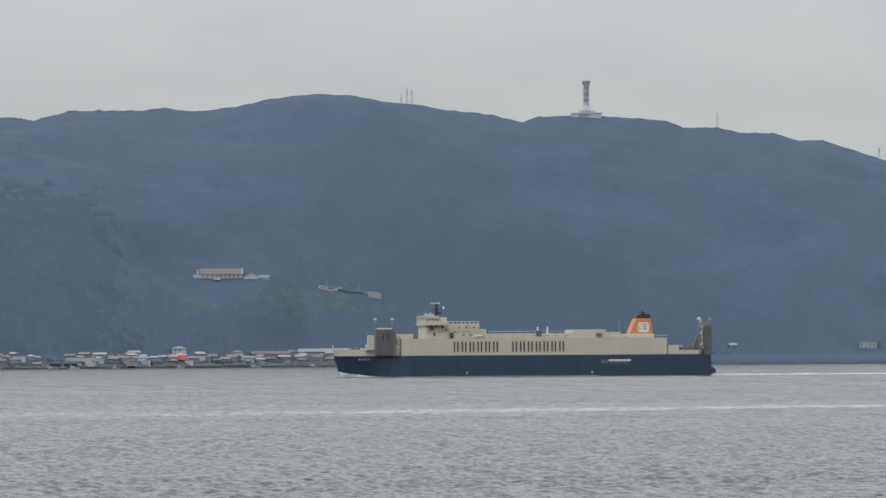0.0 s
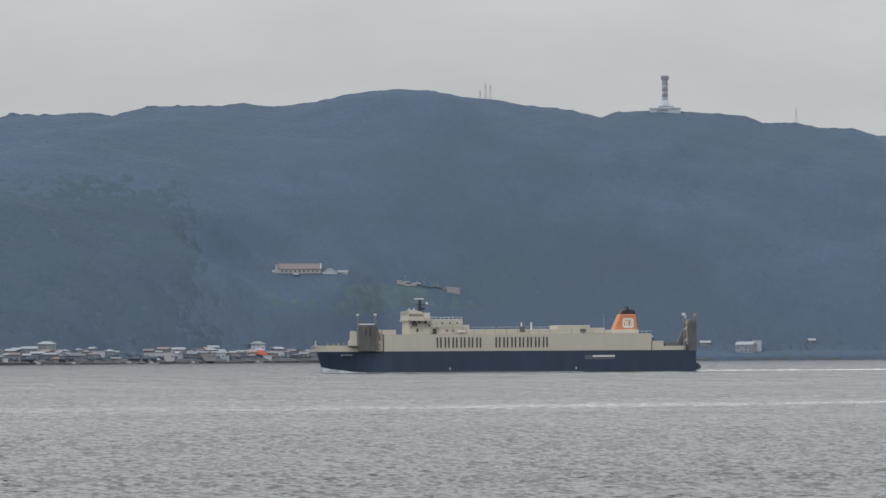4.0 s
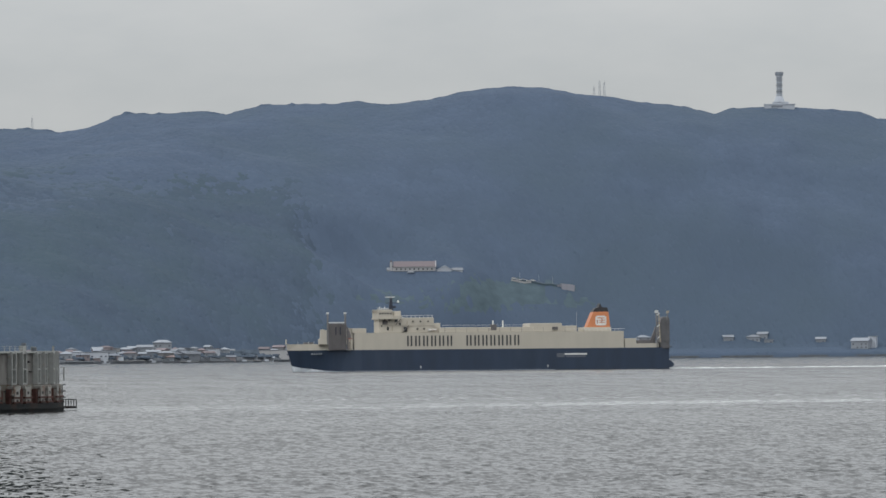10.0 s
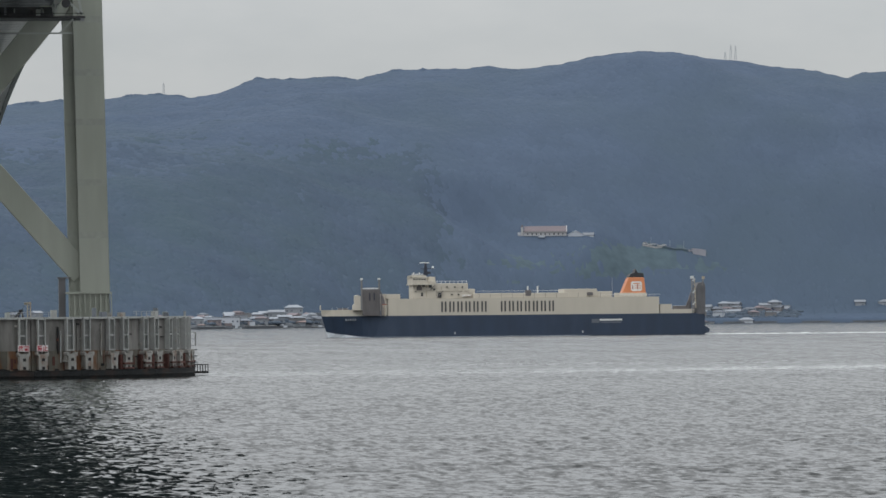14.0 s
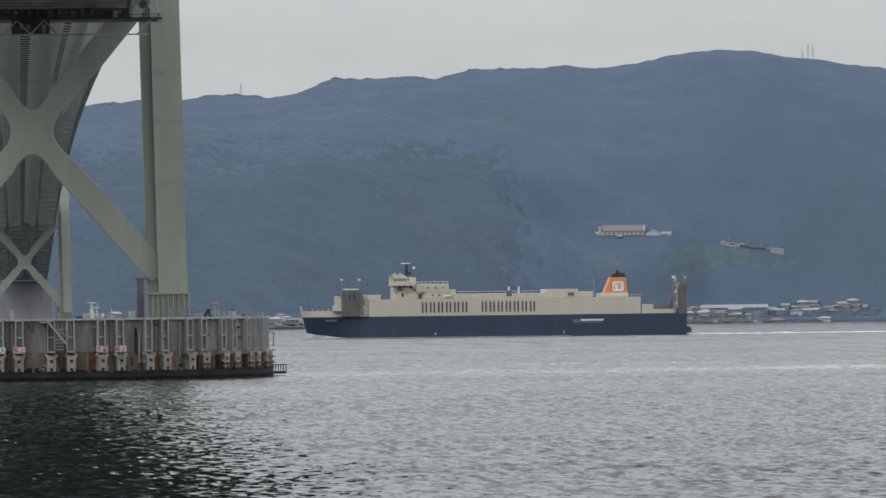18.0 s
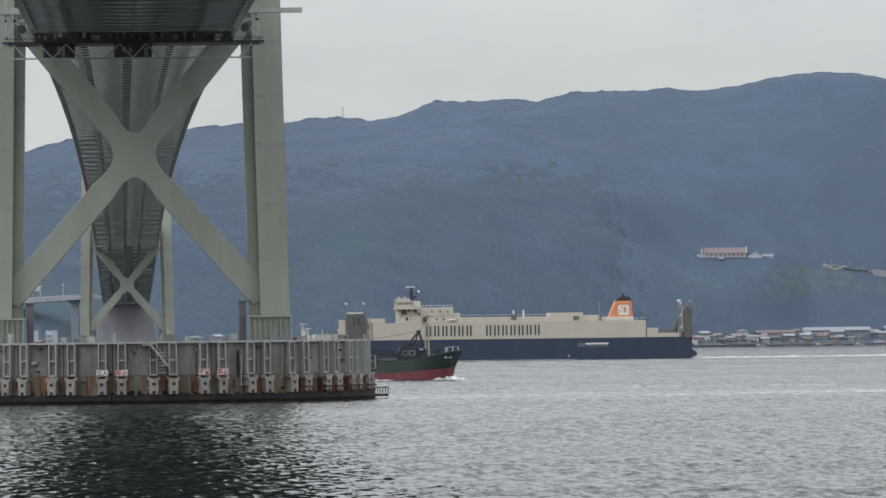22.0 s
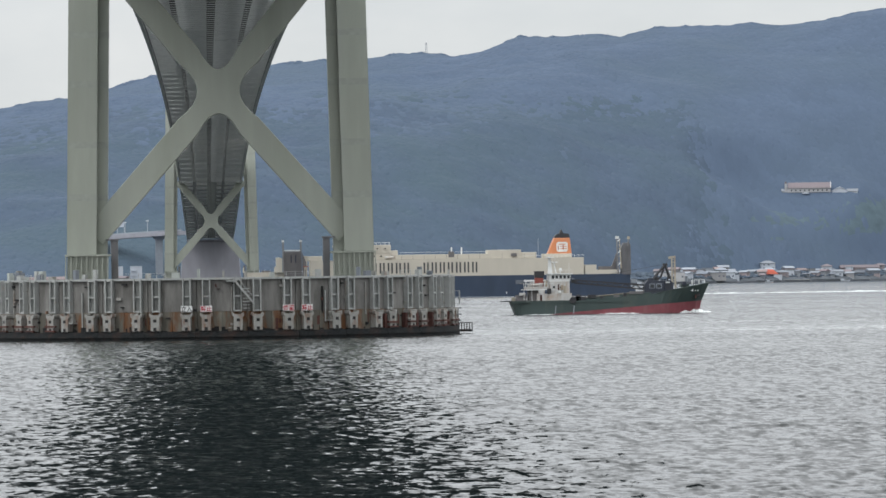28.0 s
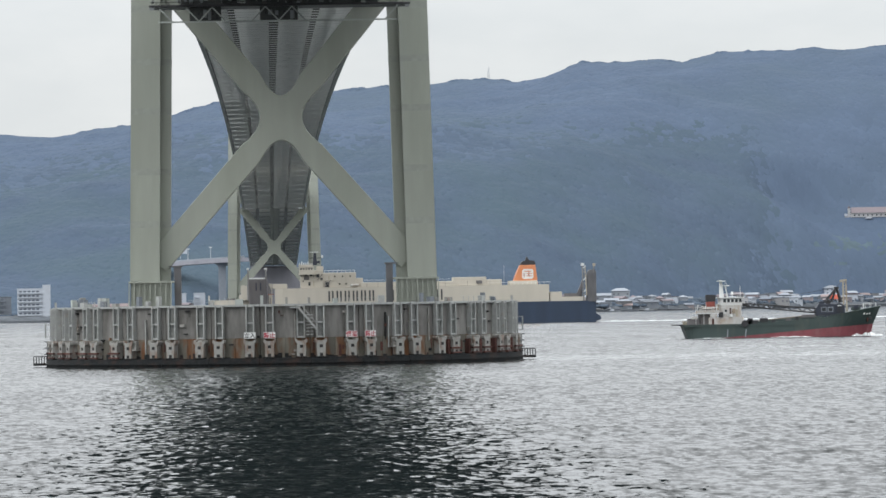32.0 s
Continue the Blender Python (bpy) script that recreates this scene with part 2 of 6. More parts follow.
# girder paint darkened to carry the shade below the road deck
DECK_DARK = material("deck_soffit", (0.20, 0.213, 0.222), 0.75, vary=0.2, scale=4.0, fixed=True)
# floor colour lifted to carry the haze under the main span
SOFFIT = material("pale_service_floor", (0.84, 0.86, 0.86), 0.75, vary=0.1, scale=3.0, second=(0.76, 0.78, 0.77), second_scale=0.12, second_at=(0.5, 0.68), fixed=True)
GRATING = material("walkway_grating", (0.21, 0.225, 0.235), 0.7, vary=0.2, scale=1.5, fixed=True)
NAVY = material("navy_hull_paint", (0.02, 0.036, 0.068), 0.5, vary=0.15, scale=5.0, second=(0.03, 0.045, 0.075), second_scale=0.1, streak=4.0)
CREAM = material("cream_ship_paint", (0.455, 0.422, 0.358), 0.55, vary=0.06, scale=4.0, second=(0.38, 0.335, 0.265), second_scale=0.14,
                 second_at=(0.6, 0.82), streak=5.0)
RAMP = material("brown_grey_ramp_steel", (0.12, 0.113, 0.115), 0.7, vary=0.2, scale=2.0, second=(0.125, 0.112, 0.108), second_scale=0.25, streak=3.0)
STERN_GEAR = material("weathered_grey_ramp_paint", (0.185, 0.182, 0.18), 0.75, vary=0.25, scale=0.9, second=(0.13, 0.10, 0.085), second_scale=0.5, second_at=(0.55, 0.72), streak=3.0)
RAMP_GREY = material("dull_grey_ramp_steel", (0.118, 0.118, 0.124), 0.7, vary=0.2, scale=1.5, second=(0.15, 0.14, 0.13), second_scale=0.4, streak=3.0)
ORANGE = material("orange_funnel_paint", (0.51, 0.195, 0.085), 0.5, vary=0.06, scale=3.0)
GANTRY_DARK = material("grimy_gantry_steel", (0.05, 0.054, 0.054), 0.7, vary=0.3, scale=0.8, second=(0.09, 0.085, 0.075), second_scale=0.5, fixed=True)
BLACK = material("black_paint", (0.025, 0.025, 0.028), 0.6, vary=0.2, scale=1.0)
LETTER = material("charcoal_lettering", (0.05, 0.052, 0.055), 0.6, vary=0.1)
WHITE = material("white_paint", (0.60, 0.61, 0.60), 0.5, vary=0.06, scale=2.0, second=(0.55, 0.5, 0.44), second_scale=0.4, second_at=(0.6, 0.8), streak=3.0)
RED = material("red_sign_paint", (0.36, 0.03, 0.05), 0.5, vary=0.1)
GREEN_HULL = material("dark_green_hull_paint", (0.036, 0.055, 0.052), 0.5, vary=0.15, scale=3.0, second=(0.075, 0.085, 0.07), second_scale=0.3,
                      second_at=(0.55, 0.75), streak=3.0)
BOOT = material("red_antifouling_paint", (0.165, 0.038, 0.048), 0.6, vary=0.2, scale=1.2, second=(0.20, 0.085, 0.088), second_scale=0.35, second_at=(0.5, 0.72), streak=2.0)
CRANE = material("dark_blue_crane_paint", (0.018, 0.023, 0.038), 0.55, vary=0.2, scale=1.0)
GRAVEL = material("tan_gravel", (0.115, 0.098, 0.076), 0.95, vary=0.25, scale=0.4, second=(0.12, 0.11, 0.095), second_scale=0.6)
DIRTY = material("rust_streaked_white_paint", (0.45, 0.445, 0.43), 0.65, vary=0.12, scale=1.0, second=(0.36, 0.30, 0.25), second_scale=0.9,
                 second_at=(0.44, 0.64), streak=2.5)
BUFF = material("buff_mast_paint", (0.35, 0.315, 0.25), 0.65, vary=0.15, scale=1.0, second=(0.20, 0.13, 0.08), second_scale=0.5, streak=3.0)
FUNNEL_RED = material("faded_red_funnel_paint", (0.24, 0.06, 0.045), 0.6, vary=0.1)
SPRAY = material("thin_foam", (0.62, 0.64, 0.64), 0.9, vary=0.3, scale=0.5, second=(0.3, 0.32, 0.32), second_scale=0.9, second_at=(0.45, 0.6))
THIN_SPRAY = material("thin_bow_spray", (0.33, 0.36, 0.39), 0.9, vary=0.25, scale=0.7, second=(0.6, 0.62, 0.62), second_scale=0.7, second_at=(0.55, 0.7))
FOAM = material("white_foam", (0.82, 0.84, 0.84), 0.9, vary=0.08, scale=0.8)
GLASS = material("dark_window_glass", (0.03, 0.035, 0.04), 0.12, vary=0.05)
# the town's colours carry distance haze: lifted darks, greyed and bluish tones
HAZED_GLASS = material("dull_window_glass", (0.085, 0.10, 0.125), 0.35, vary=0.1)
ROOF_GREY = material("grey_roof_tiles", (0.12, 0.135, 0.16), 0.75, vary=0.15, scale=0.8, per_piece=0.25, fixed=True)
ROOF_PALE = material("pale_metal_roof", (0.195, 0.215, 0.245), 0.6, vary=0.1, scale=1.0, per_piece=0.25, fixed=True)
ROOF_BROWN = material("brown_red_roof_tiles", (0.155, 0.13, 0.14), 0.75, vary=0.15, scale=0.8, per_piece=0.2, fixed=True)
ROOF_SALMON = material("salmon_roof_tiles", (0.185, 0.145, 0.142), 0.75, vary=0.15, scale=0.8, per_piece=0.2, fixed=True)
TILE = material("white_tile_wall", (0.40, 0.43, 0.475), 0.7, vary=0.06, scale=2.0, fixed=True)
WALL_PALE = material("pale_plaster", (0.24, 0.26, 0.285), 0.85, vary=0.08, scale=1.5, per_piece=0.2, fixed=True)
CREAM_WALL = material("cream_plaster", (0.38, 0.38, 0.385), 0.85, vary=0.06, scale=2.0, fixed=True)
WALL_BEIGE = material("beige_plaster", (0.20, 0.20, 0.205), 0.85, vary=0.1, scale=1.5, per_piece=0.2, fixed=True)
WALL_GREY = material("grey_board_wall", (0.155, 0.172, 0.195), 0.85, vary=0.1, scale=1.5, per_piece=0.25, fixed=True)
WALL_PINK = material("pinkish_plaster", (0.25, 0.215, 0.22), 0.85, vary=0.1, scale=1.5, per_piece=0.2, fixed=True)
CORAL = material("coral_awning_cloth", (0.70, 0.17, 0.11), 0.8, vary=0.08)
# waterfront ground, sea wall and gardens get the same blue haze
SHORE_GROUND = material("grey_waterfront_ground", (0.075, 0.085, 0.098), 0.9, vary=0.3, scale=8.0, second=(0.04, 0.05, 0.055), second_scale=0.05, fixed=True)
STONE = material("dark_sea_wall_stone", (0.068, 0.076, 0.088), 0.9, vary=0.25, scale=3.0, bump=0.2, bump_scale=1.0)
HAZED_GARDEN = material("garden_foliage", (0.074, 0.094, 0.121), 0.9, vary=0.2, scale=9.0, second=(0.070, 0.089, 0.106), second_scale=0.05, spec=0.05)
MAST = material("grey_lattice_steel", (0.34, 0.36, 0.38), 0.5, metal=0.3, vary=0.1)
# grey concrete; its lilac cast is distance haze put in the colour
ANCHORAGE = material("grey_lilac_concrete", (0.27, 0.27, 0.30), 0.9, vary=0.1, scale=5.0, streak=3.0, fixed=True)
ROAD = material("pale_road_concrete", (0.34, 0.34, 0.34), 0.9, vary=0.1, scale=3.0)

# ---- mesh builder ----


class Shape:
    """Vertices and faces gathered for one mesh."""

    def __init__(self):
        self.v, self.f = [], []

    def add(self, verts, faces):
        n = len(self.v)
        self.v.extend(verts)
        self.f.extend([tuple(i + n for i in f) for f in faces])
        return self

    def box(self, x0, x1, y0, y1, z0, z1, m=None):
        vs = [Vector(p) for p in ((x0, y0, z0), (x1, y0, z0), (x1, y1, z0), (x0, y1, z0), (x0, y0, z1), (x1, y0, z1), (x1, y1, z1), (x0, y1, z1))]
        if m:
            vs = [m @ p for p in vs]
        return self.add([tuple(p) for p in vs], [(0, 3, 2, 1), (4, 5, 6, 7), (0, 1, 5, 4), (1, 2, 6, 5), (2, 3, 7, 6), (3, 0, 4, 7)])

    def beam(self, a, b, w, h=None):
        """A straight bar of w by h from a to b."""
        a, b, h = Vector(a), Vector(b), h or w
        d = (b - a).normalized()
        side = d.cross(Vector((0, 0, 1)))
        side = side.normalized() if side.length > 0.05 else Vector((1, 0, 0))
        up = side.cross(d)
        vs = [tuple(p + side * (sx * w / 2) + up * (sz * h / 2)) for p in (a, b) for sx, sz in ((-1, -1), (1, -1), (1, 1), (-1, 1))]
        return self.add(vs, [(0, 1, 2, 3), (7, 6, 5, 4), (0, 4, 5, 1), (1, 5, 6, 2), (2, 6, 7, 3), (3, 7, 4, 0)])

    def prism(self, pts, lo, hi, axis="y"):
        """A flat outline, in order round it, drawn out along an axis from lo to hi."""
        n = len(pts)
        put = {"x": lambda p, k: (k, p[0], p[1]), "y": lambda p, k: (p[0], k, p[1]), "z": lambda p, k: (p[0], p[1], k)}[axis]
        vs = [put(p, lo) for p in pts] + [put(p, hi) for p in pts]
        return self.add(vs, [tuple(range(n))[::-1], tuple(range(n, 2 * n))] + [(i, (i + 1) % n, n + (i + 1) % n, n + i) for i in range(n)])

    def tube(self, x, y, z0, z1, r0, r1=None, seg=12):
        r1 = r0 if r1 is None else r1
        ring = [(math.cos(2 * math.pi * i / seg), math.sin(2 * math.pi * i / seg)) for i in range(seg)]
        vs = [(x + c * r0, y + s * r0, z0) for c, s in ring] + [(x + c * r1, y + s * r1, z1) for c, s in ring]
        return self.add(vs, [tuple(range(seg))[::-1], tuple(range(seg, 2 * seg))] + [(i, (i + 1) % seg, seg + (i + 1) % seg, seg + i) for i in range(seg)])

    def ring(self, r0, r1, z0, z1, a0=0.0, a1=360.0, seg=96):
        """A piece of a round wall between two radii."""
        full = a1 - a0 >= 360
        n = seg if full else max(2, int(seg * (a1 - a0) / 360) + 1)
        angles = [radians(a0 + (a1 - a0) * i / (n if full else n - 1)) for i in range(n)]
        vs = []
        for a in angles:
            c, s = math.sin(a), -math.cos(a)
            vs += [(r0 * c, r0 * s, z0), (r1 * c, r1 * s, z0), (r1 * c, r1 * s, z1), (r0 * c, r0 * s, z1)]
        fs = []
        for i in range(n if full else n - 1):
            p, q = 4 * i, 4 * ((i + 1) % n)
            fs += [(p + k, q + k, q + (k + 1) % 4, p + (k + 1) % 4) for k in range(4)]
        if not full:
            fs += [(0, 1, 2, 3), tuple(4 * (n - 1) + k for k in (3, 2, 1, 0))]
        return self.add(vs, fs)

    def loft(self, rings, closed=True):
        n = len(rings[0])
        fs = []
        for i in range(len(rings) - 1):
            for j in range(n if closed else n - 1):
                p, q = i * n + j, i * n + (j + 1) % n
                fs.append((p, q, q + n, p + n))
        if closed:
            fs += [tuple(range(n))[::-1], tuple((len(rings) - 1) * n + k for k in range(n))]
        return self.add([v for r in rings for v in r], fs)

    def mesh(self, name, mat, smooth=False):
        me = bpy.data.meshes.new(name)
        me.from_pydata([tuple(v) for v in self.v], [], self.f)
        me.materials.append(mat)
        bm = bmesh.new()
        bm.from_mesh(me)
        if len(self.f) < 60000:
            bmesh.ops.recalc_face_normals(bm, faces=bm.faces)
        bm.to_mesh(me)
        bm.free()
        if smooth:
            me.shade_smooth()
        me.update()
        return me


def part(name, shape, mat, parent, label="", bevel=0.0, smooth=False):
    ob = new(name, shape.mesh(name, mat, smooth) if isinstance(shape, Shape) else shape)
    ob.parent = parent
    if label:
        ob["label"] = label
    if bevel:
        b = ob.modifiers.new("rounded", "BEVEL")
        b.width, b.segments, b.limit_method = bevel, 2, "ANGLE"
    return ob


def thing(name, label, category, at=(0, 0, 0), rz=0.0, group="", kind=""):
    ob = new(name)
    ob.matrix_world = pose(*at, 0, 0, rz)
    ob.empty_display_size = 2
    return tagged(ob, label, category, group, kind)


def polar(az, far, z=0.0):
    return Vector((far * math.sin(radians(az)), far * math.cos(radians(az)), z))


def smooth_noise(x, y, size, seed):
    """Value noise over arrays, in the range -1 to 1."""
    r = np.random.RandomState(seed)
    table = r.uniform(-1, 1, (256, 256))
    u, v = x / size, y / size
    i, j = np.floor(u).astype(int), np.floor(v).astype(int)
    a, b = u - i, v - j
    a, b = a * a * (3 - 2 * a), b * b * (3 - 2 * b)
    g = lambda p, q: table[p % 256, q % 256]
    return (g(i, j) * (1 - a) + g(i + 1, j) * a) * (1 - b) + (g(i, j + 1) * (1 - a) + g(i + 1, j + 1) * a) * b


# ---- sea ----
def build_sea():
    az = np.radians(np.concatenate([np.linspace(-75, -8, 14)[:-1], np.linspace(-8, 20, 560), np.linspace(20, 75, 12)[1:]]))
    far = np.concatenate([[-400, 20, 60, 110], np.geomspace(170, 1500, 980), np.geomspace(1500, 5600, 40)[1:]])
    A, R = np.meshgrid(az, far)
    near = np.clip(R, 1, None)
    X, Y = np.where(R > 0, near * np.sin(A), 1500 * np.sin(A)), np.where(R > 0, near * np.cos(A), -400.0)
    Z = np.zeros_like(X)
    r = np.random.RandomState(3)
    for k in range(40):
        length = 0.85 * (1.037 ** k)
        heading = radians(r.normal(84, 40))
        steep = 0.046 * (1.0 if length < 3.5 else (3.5 / length) ** 0.6)
        amp = steep * length / (2 * math.pi)
        # waves too short for the mesh at that distance die away
        keep = np.clip((length / (near * 0.00222) - 1.3) / 1.2, 0, 1)
        Z += keep * amp * np.sin(2 * math.pi / length * (X * math.cos(heading) + Y * math.sin(heading)) + r.uniform(0, 6.28))
    Z *= (np.abs(A) < 0.34) * (R > 100) * np.clip((1500 - near) / 500, 0, 1)
    gust = 0.75 + 0.35 * smooth_noise(X, Y * 3, 90, 5)
    Z *= gust
    n, w = len(far), len(az)
    idx = np.arange(n * w).reshape(n, w)
    quads = np.stack([idx[:-1, :-1], idx[:-1, 1:], idx[1:, 1:], idx[1:, :-1]], -1).reshape(-1, 4)
    me = bpy.data.meshes.new("sea")
    me.vertices.add(n * w)
    me.vertices.foreach_set("co", np.stack([X, Y, Z], -1).ravel())
    me.loops.add(quads.size)
    me.loops.foreach_set("vertex_index", quads.ravel().astype(np.int32))
    me.polygons.add(len(quads))
    me.polygons.foreach_set("loop_start", np.arange(0, quads.size, 4, dtype=np.int32))
    me.update(calc_edges=True)
    me.materials.append(SEA)
    me.shade_smooth()
    return tagged(new("water", me), "grey choppy sea of a tidal strait", "sea", kind="structure")


sea = build_sea()


def build_foam_streak():
    """Flecks of thin foam strung out down-tide of the pier in two lines."""
    g = random.Random(88)
    s = Shape()
    for k in range(4700):
        if k % 5:
            x = 44 + 300 * g.random()
            wide = 26 + 16 * math.exp(-(x - 44) / 70)
            y = 862 + 0.28 * (x - 44) + wide * g.gauss(0, 0.55)
        else:
            x = 80 + 270 * g.random()
            y = 1010 + 9 * math.sin(x * 0.03) + 22 * g.gauss(0, 0.7)
        if smooth_noise(np.array([x]), np.array([y]), 26, 5)[0] < g.uniform(-0.9, 0.5):
            continue
        w, d, h = g.uniform(0.8, 4.0), g.uniform(0.15, 0.5), g.uniform(0.006, 0.02)
        s.add([(x - w, y, -0.02), (x, y - d, -0.02), (x + w, y + 0.1, -0.02), (x, y + d, -0.02), (x, y, h)], [(0, 1, 4), (1, 2, 4), (2, 3, 4), (3, 0, 4)])
    return tagged(new("foam_streak", s.mesh("foam_streak", SPRAY)), "thin pale foam lines drifting down-tide from the pier", "foam", kind="stuff")


foam_streak = build_foam_streak()

# ---- island: shore, slope and ridge ----
RIDGE = [(-30, 1.3), (-12, 1.6), (-6, 1.8), (-3.1, 1.96), (-2.5, 1.96), (-2.0, 2.07), (-1.55, 2.11), (-1.1, 2.22), (-0.6, 2.36), (0.1, 2.42), (0.76, 2.47),
         (1.4, 2.52), (1.9, 2.53), (2.3, 2.58), (2.6, 2.58), (2.9, 2.53), (3.2, 2.57), (3.64, 2.76), (4.0, 2.745), (4.55, 2.77),
         (4.82, 2.735), (5.25, 2.845), (5.75, 2.85), (6.1, 2.85), (6.34, 2.885), (6.66, 2.83), (7.19, 2.89), (7.6, 2.98), (8.1, 3.03), (8.5, 3.01),
         (8.9, 2.94), (9.26, 2.91), (9.62, 2.84), (10.15, 2.78), (10.5, 2.69), (10.66, 2.75), (11.2, 2.775), (11.8, 2.73), (12.18, 2.70),
         (12.38, 2.61), (12.77, 2.615), (13.04, 2.55), (13.43, 2.54), (13.72, 2.45), (13.98, 2.46), (14.72, 2.21), (17, 1.7), (30, 1.2)]
SHORE = [(-30, 3650), (-6, 3660), (-1.5, 3700), (2.0, 3900), (4.5, 4080), (6.5, 4330), (9, 4450), (30, 4450)]
RIDGE_FAR = 4870.0
SHELF_FAR = 4483.0
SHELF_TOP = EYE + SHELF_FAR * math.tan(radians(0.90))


def eased(points, az, width):
    """The broken line through the points with its corners rounded off over a width in degrees."""
    xs, ys = [p[0] for p in points], [p[1] for p in points]
    az = np.asarray(az, float)
    return sum(w * np.interp(az + d * width, xs, ys) for d, w in ((-1, 0.1), (-0.66, 0.15), (-0.33, 0.16), (0, 0.18), (0.33, 0.16), (0.66, 0.15), (1, 0.1)))


def shore_at(az):
    return eased(SHORE, az, 1.6)


def ridge_at(az):
    return EYE + np.tan(np.radians(np.interp(az, [p[0] for p in RIDGE], [p[1] for p in RIDGE]))) * RIDGE_FAR


def ground_height(az, far):
    """Height of the island's ground."""
    az, far = np.asarray(az, float), np.asarray(far, float)
    s, top = shore_at(az), ridge_at(az)
    broad = EYE + np.tan(np.radians(eased(RIDGE, az, 0.9))) * RIDGE_FAR
    u = (far - s) / (RIDGE_FAR - s)
    x, y = far * np.sin(np.radians(az)), far * np.cos(np.radians(az))
    v = np.clip((u - 0.10) / 0.90, 0, 1)
    shape = 0.32 * v + 0.68 * (1 - (1 - v) ** 2)
    z = -6 + 9.5 * np.clip(u / 0.012, 0, 1) + 5 * np.clip(u / 0.1, 0, 1) + (broad + (top - broad) * np.clip(v, 0, 1) ** 5 - 8.5) * shape
    # spurs that run down the slope aslant, with gullies between them
    bend = 45 * smooth_noise(x, y, 260, 14)
    relief = (13 * smooth_noise(x + 0.55 * y + bend, y * 0.30, 210, 11) + 9 * smooth_noise(x - 0.40 * y + bend, y * 0.40, 120, 12)
              + 5 * smooth_noise(x + 0.2 * y, y * 0.7 + bend, 62, 13) + 2.2 * smooth_noise(x, y, 27, 15))
    # the hotel's shoulder of the hill is even
    even = np.clip((az - 5.9) / 0.7, 0, 1) * np.clip((9.4 - az) / 0.6, 0, 1) * np.clip((0.85 - u) / 0.25, 0, 1)
    z += relief * np.clip(v * 5, 0, 1) * np.clip((1 - v) * 4, 0, 1) * (1 - 0.93 * even)
    # the hotel stands on a levelled shelf that faces the strait
    w = np.clip(1.5 * (1 - np.sqrt(((az - 7.1) / np.where(az < 7.1, 1.75, 1.0)) ** 2 + ((far - SHELF_FAR) / 62.0) ** 2)), 0, 1)
    w = w * w * (3 - 2 * w)
    z = z + w * (SHELF_TOP + 0.7 * (far - SHELF_FAR) - z)
    z = np.where(u > 1, top - (far - RIDGE_FAR) * 0.5, z)
    return np.where(u < 0, np.maximum(-6 + u * 200, -12), z)


def on_ground(az, far):
    return float(ground_height(az, far))


def is_meadow(az, far, z):
    """Grass terraces below the hotel and its road, in level strips."""
    az, far, z = np.asarray(az, float), np.asarray(far, float), np.asarray(z, float)
    rise = np.degrees(np.arctan((z - EYE) / far))
    inside = 1 - np.sqrt(((az - 7.75) / 1.15) ** 2 + ((rise - 0.58) / 0.30) ** 2)
    return 0.55 * inside + 0.34 * smooth_noise(az * 24.0, rise * 480.0, 22, 41) + 0.12 * smooth_noise(az * 78.0, rise * 900.0, 14, 42) > 0.06


def is_less_hazed(az, u):
    """Where the darker, less hazed forest colour lies: in patches, most of them on the lower slopes west of the hotel.
    """
    az, u = np.asarray(az, float), np.asarray(u, float)
    share = np.clip((0.80 - u) / 0.5, 0, 1) * np.clip((6.7 - az) / 1.6, 0, 1)
    patch = 0.5 + 0.22 * smooth_noise(az * 70.0, u * 620.0, 75, 29) + 0.16 * smooth_noise(az * 70.0 + 500, u * 620.0, 27, 30) + 0.22 * smooth_noise(az * 70.0, u * 620.0, 4, 31)
    return share > patch


def build_island():
    az = np.concatenate([np.linspace(-30, -7, 60)[:-1], np.linspace(-7, 18, 900), np.linspace(18, 30, 40)[1:]])
    u = np.concatenate([[-0.05, -0.01, 0.0], np.linspace(0.004, 1.0, 150), [1.03, 1.07]])
    A, U = np.meshgrid(az, u)
    S = shore_at(A)
    R = S + U * (RIDGE_FAR - S)
    Z = ground_height(A, R)
    X, Y = R * np.sin(np.radians(A)), R * np.cos(np.radians(A))
    n, w = A.shape
    idx = np.arange(n * w).reshape(n, w)
    quads = np.stack([idx[:-1, :-1], idx[:-1, 1:], idx[1:, 1:], idx[1:, :-1]], -1).reshape(-1, 4)
    me = bpy.data.meshes.new("ground")
    me.from_pydata(np.stack([X, Y, Z], -1).reshape(-1, 3).tolist(), [], quads.tolist())
    me.materials.append(HAZED_FOREST)
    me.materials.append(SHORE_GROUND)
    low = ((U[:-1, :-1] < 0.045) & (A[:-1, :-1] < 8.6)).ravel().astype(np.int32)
    me.materials.append(HAZED_FOREST_LOW)
    green = is_less_hazed(A[:-1, :-1], U[:-1, :-1]).ravel() & (low == 0)
    me.materials.append(HAZED_GRASS)
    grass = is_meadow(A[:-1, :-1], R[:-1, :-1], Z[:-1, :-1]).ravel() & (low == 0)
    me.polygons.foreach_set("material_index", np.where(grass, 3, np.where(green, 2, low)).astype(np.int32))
    me.shade_smooth()
    return tagged(new("ground", me), "steep green slope of the island rising from the shore", "hillside", kind="structure")


island = build_island()


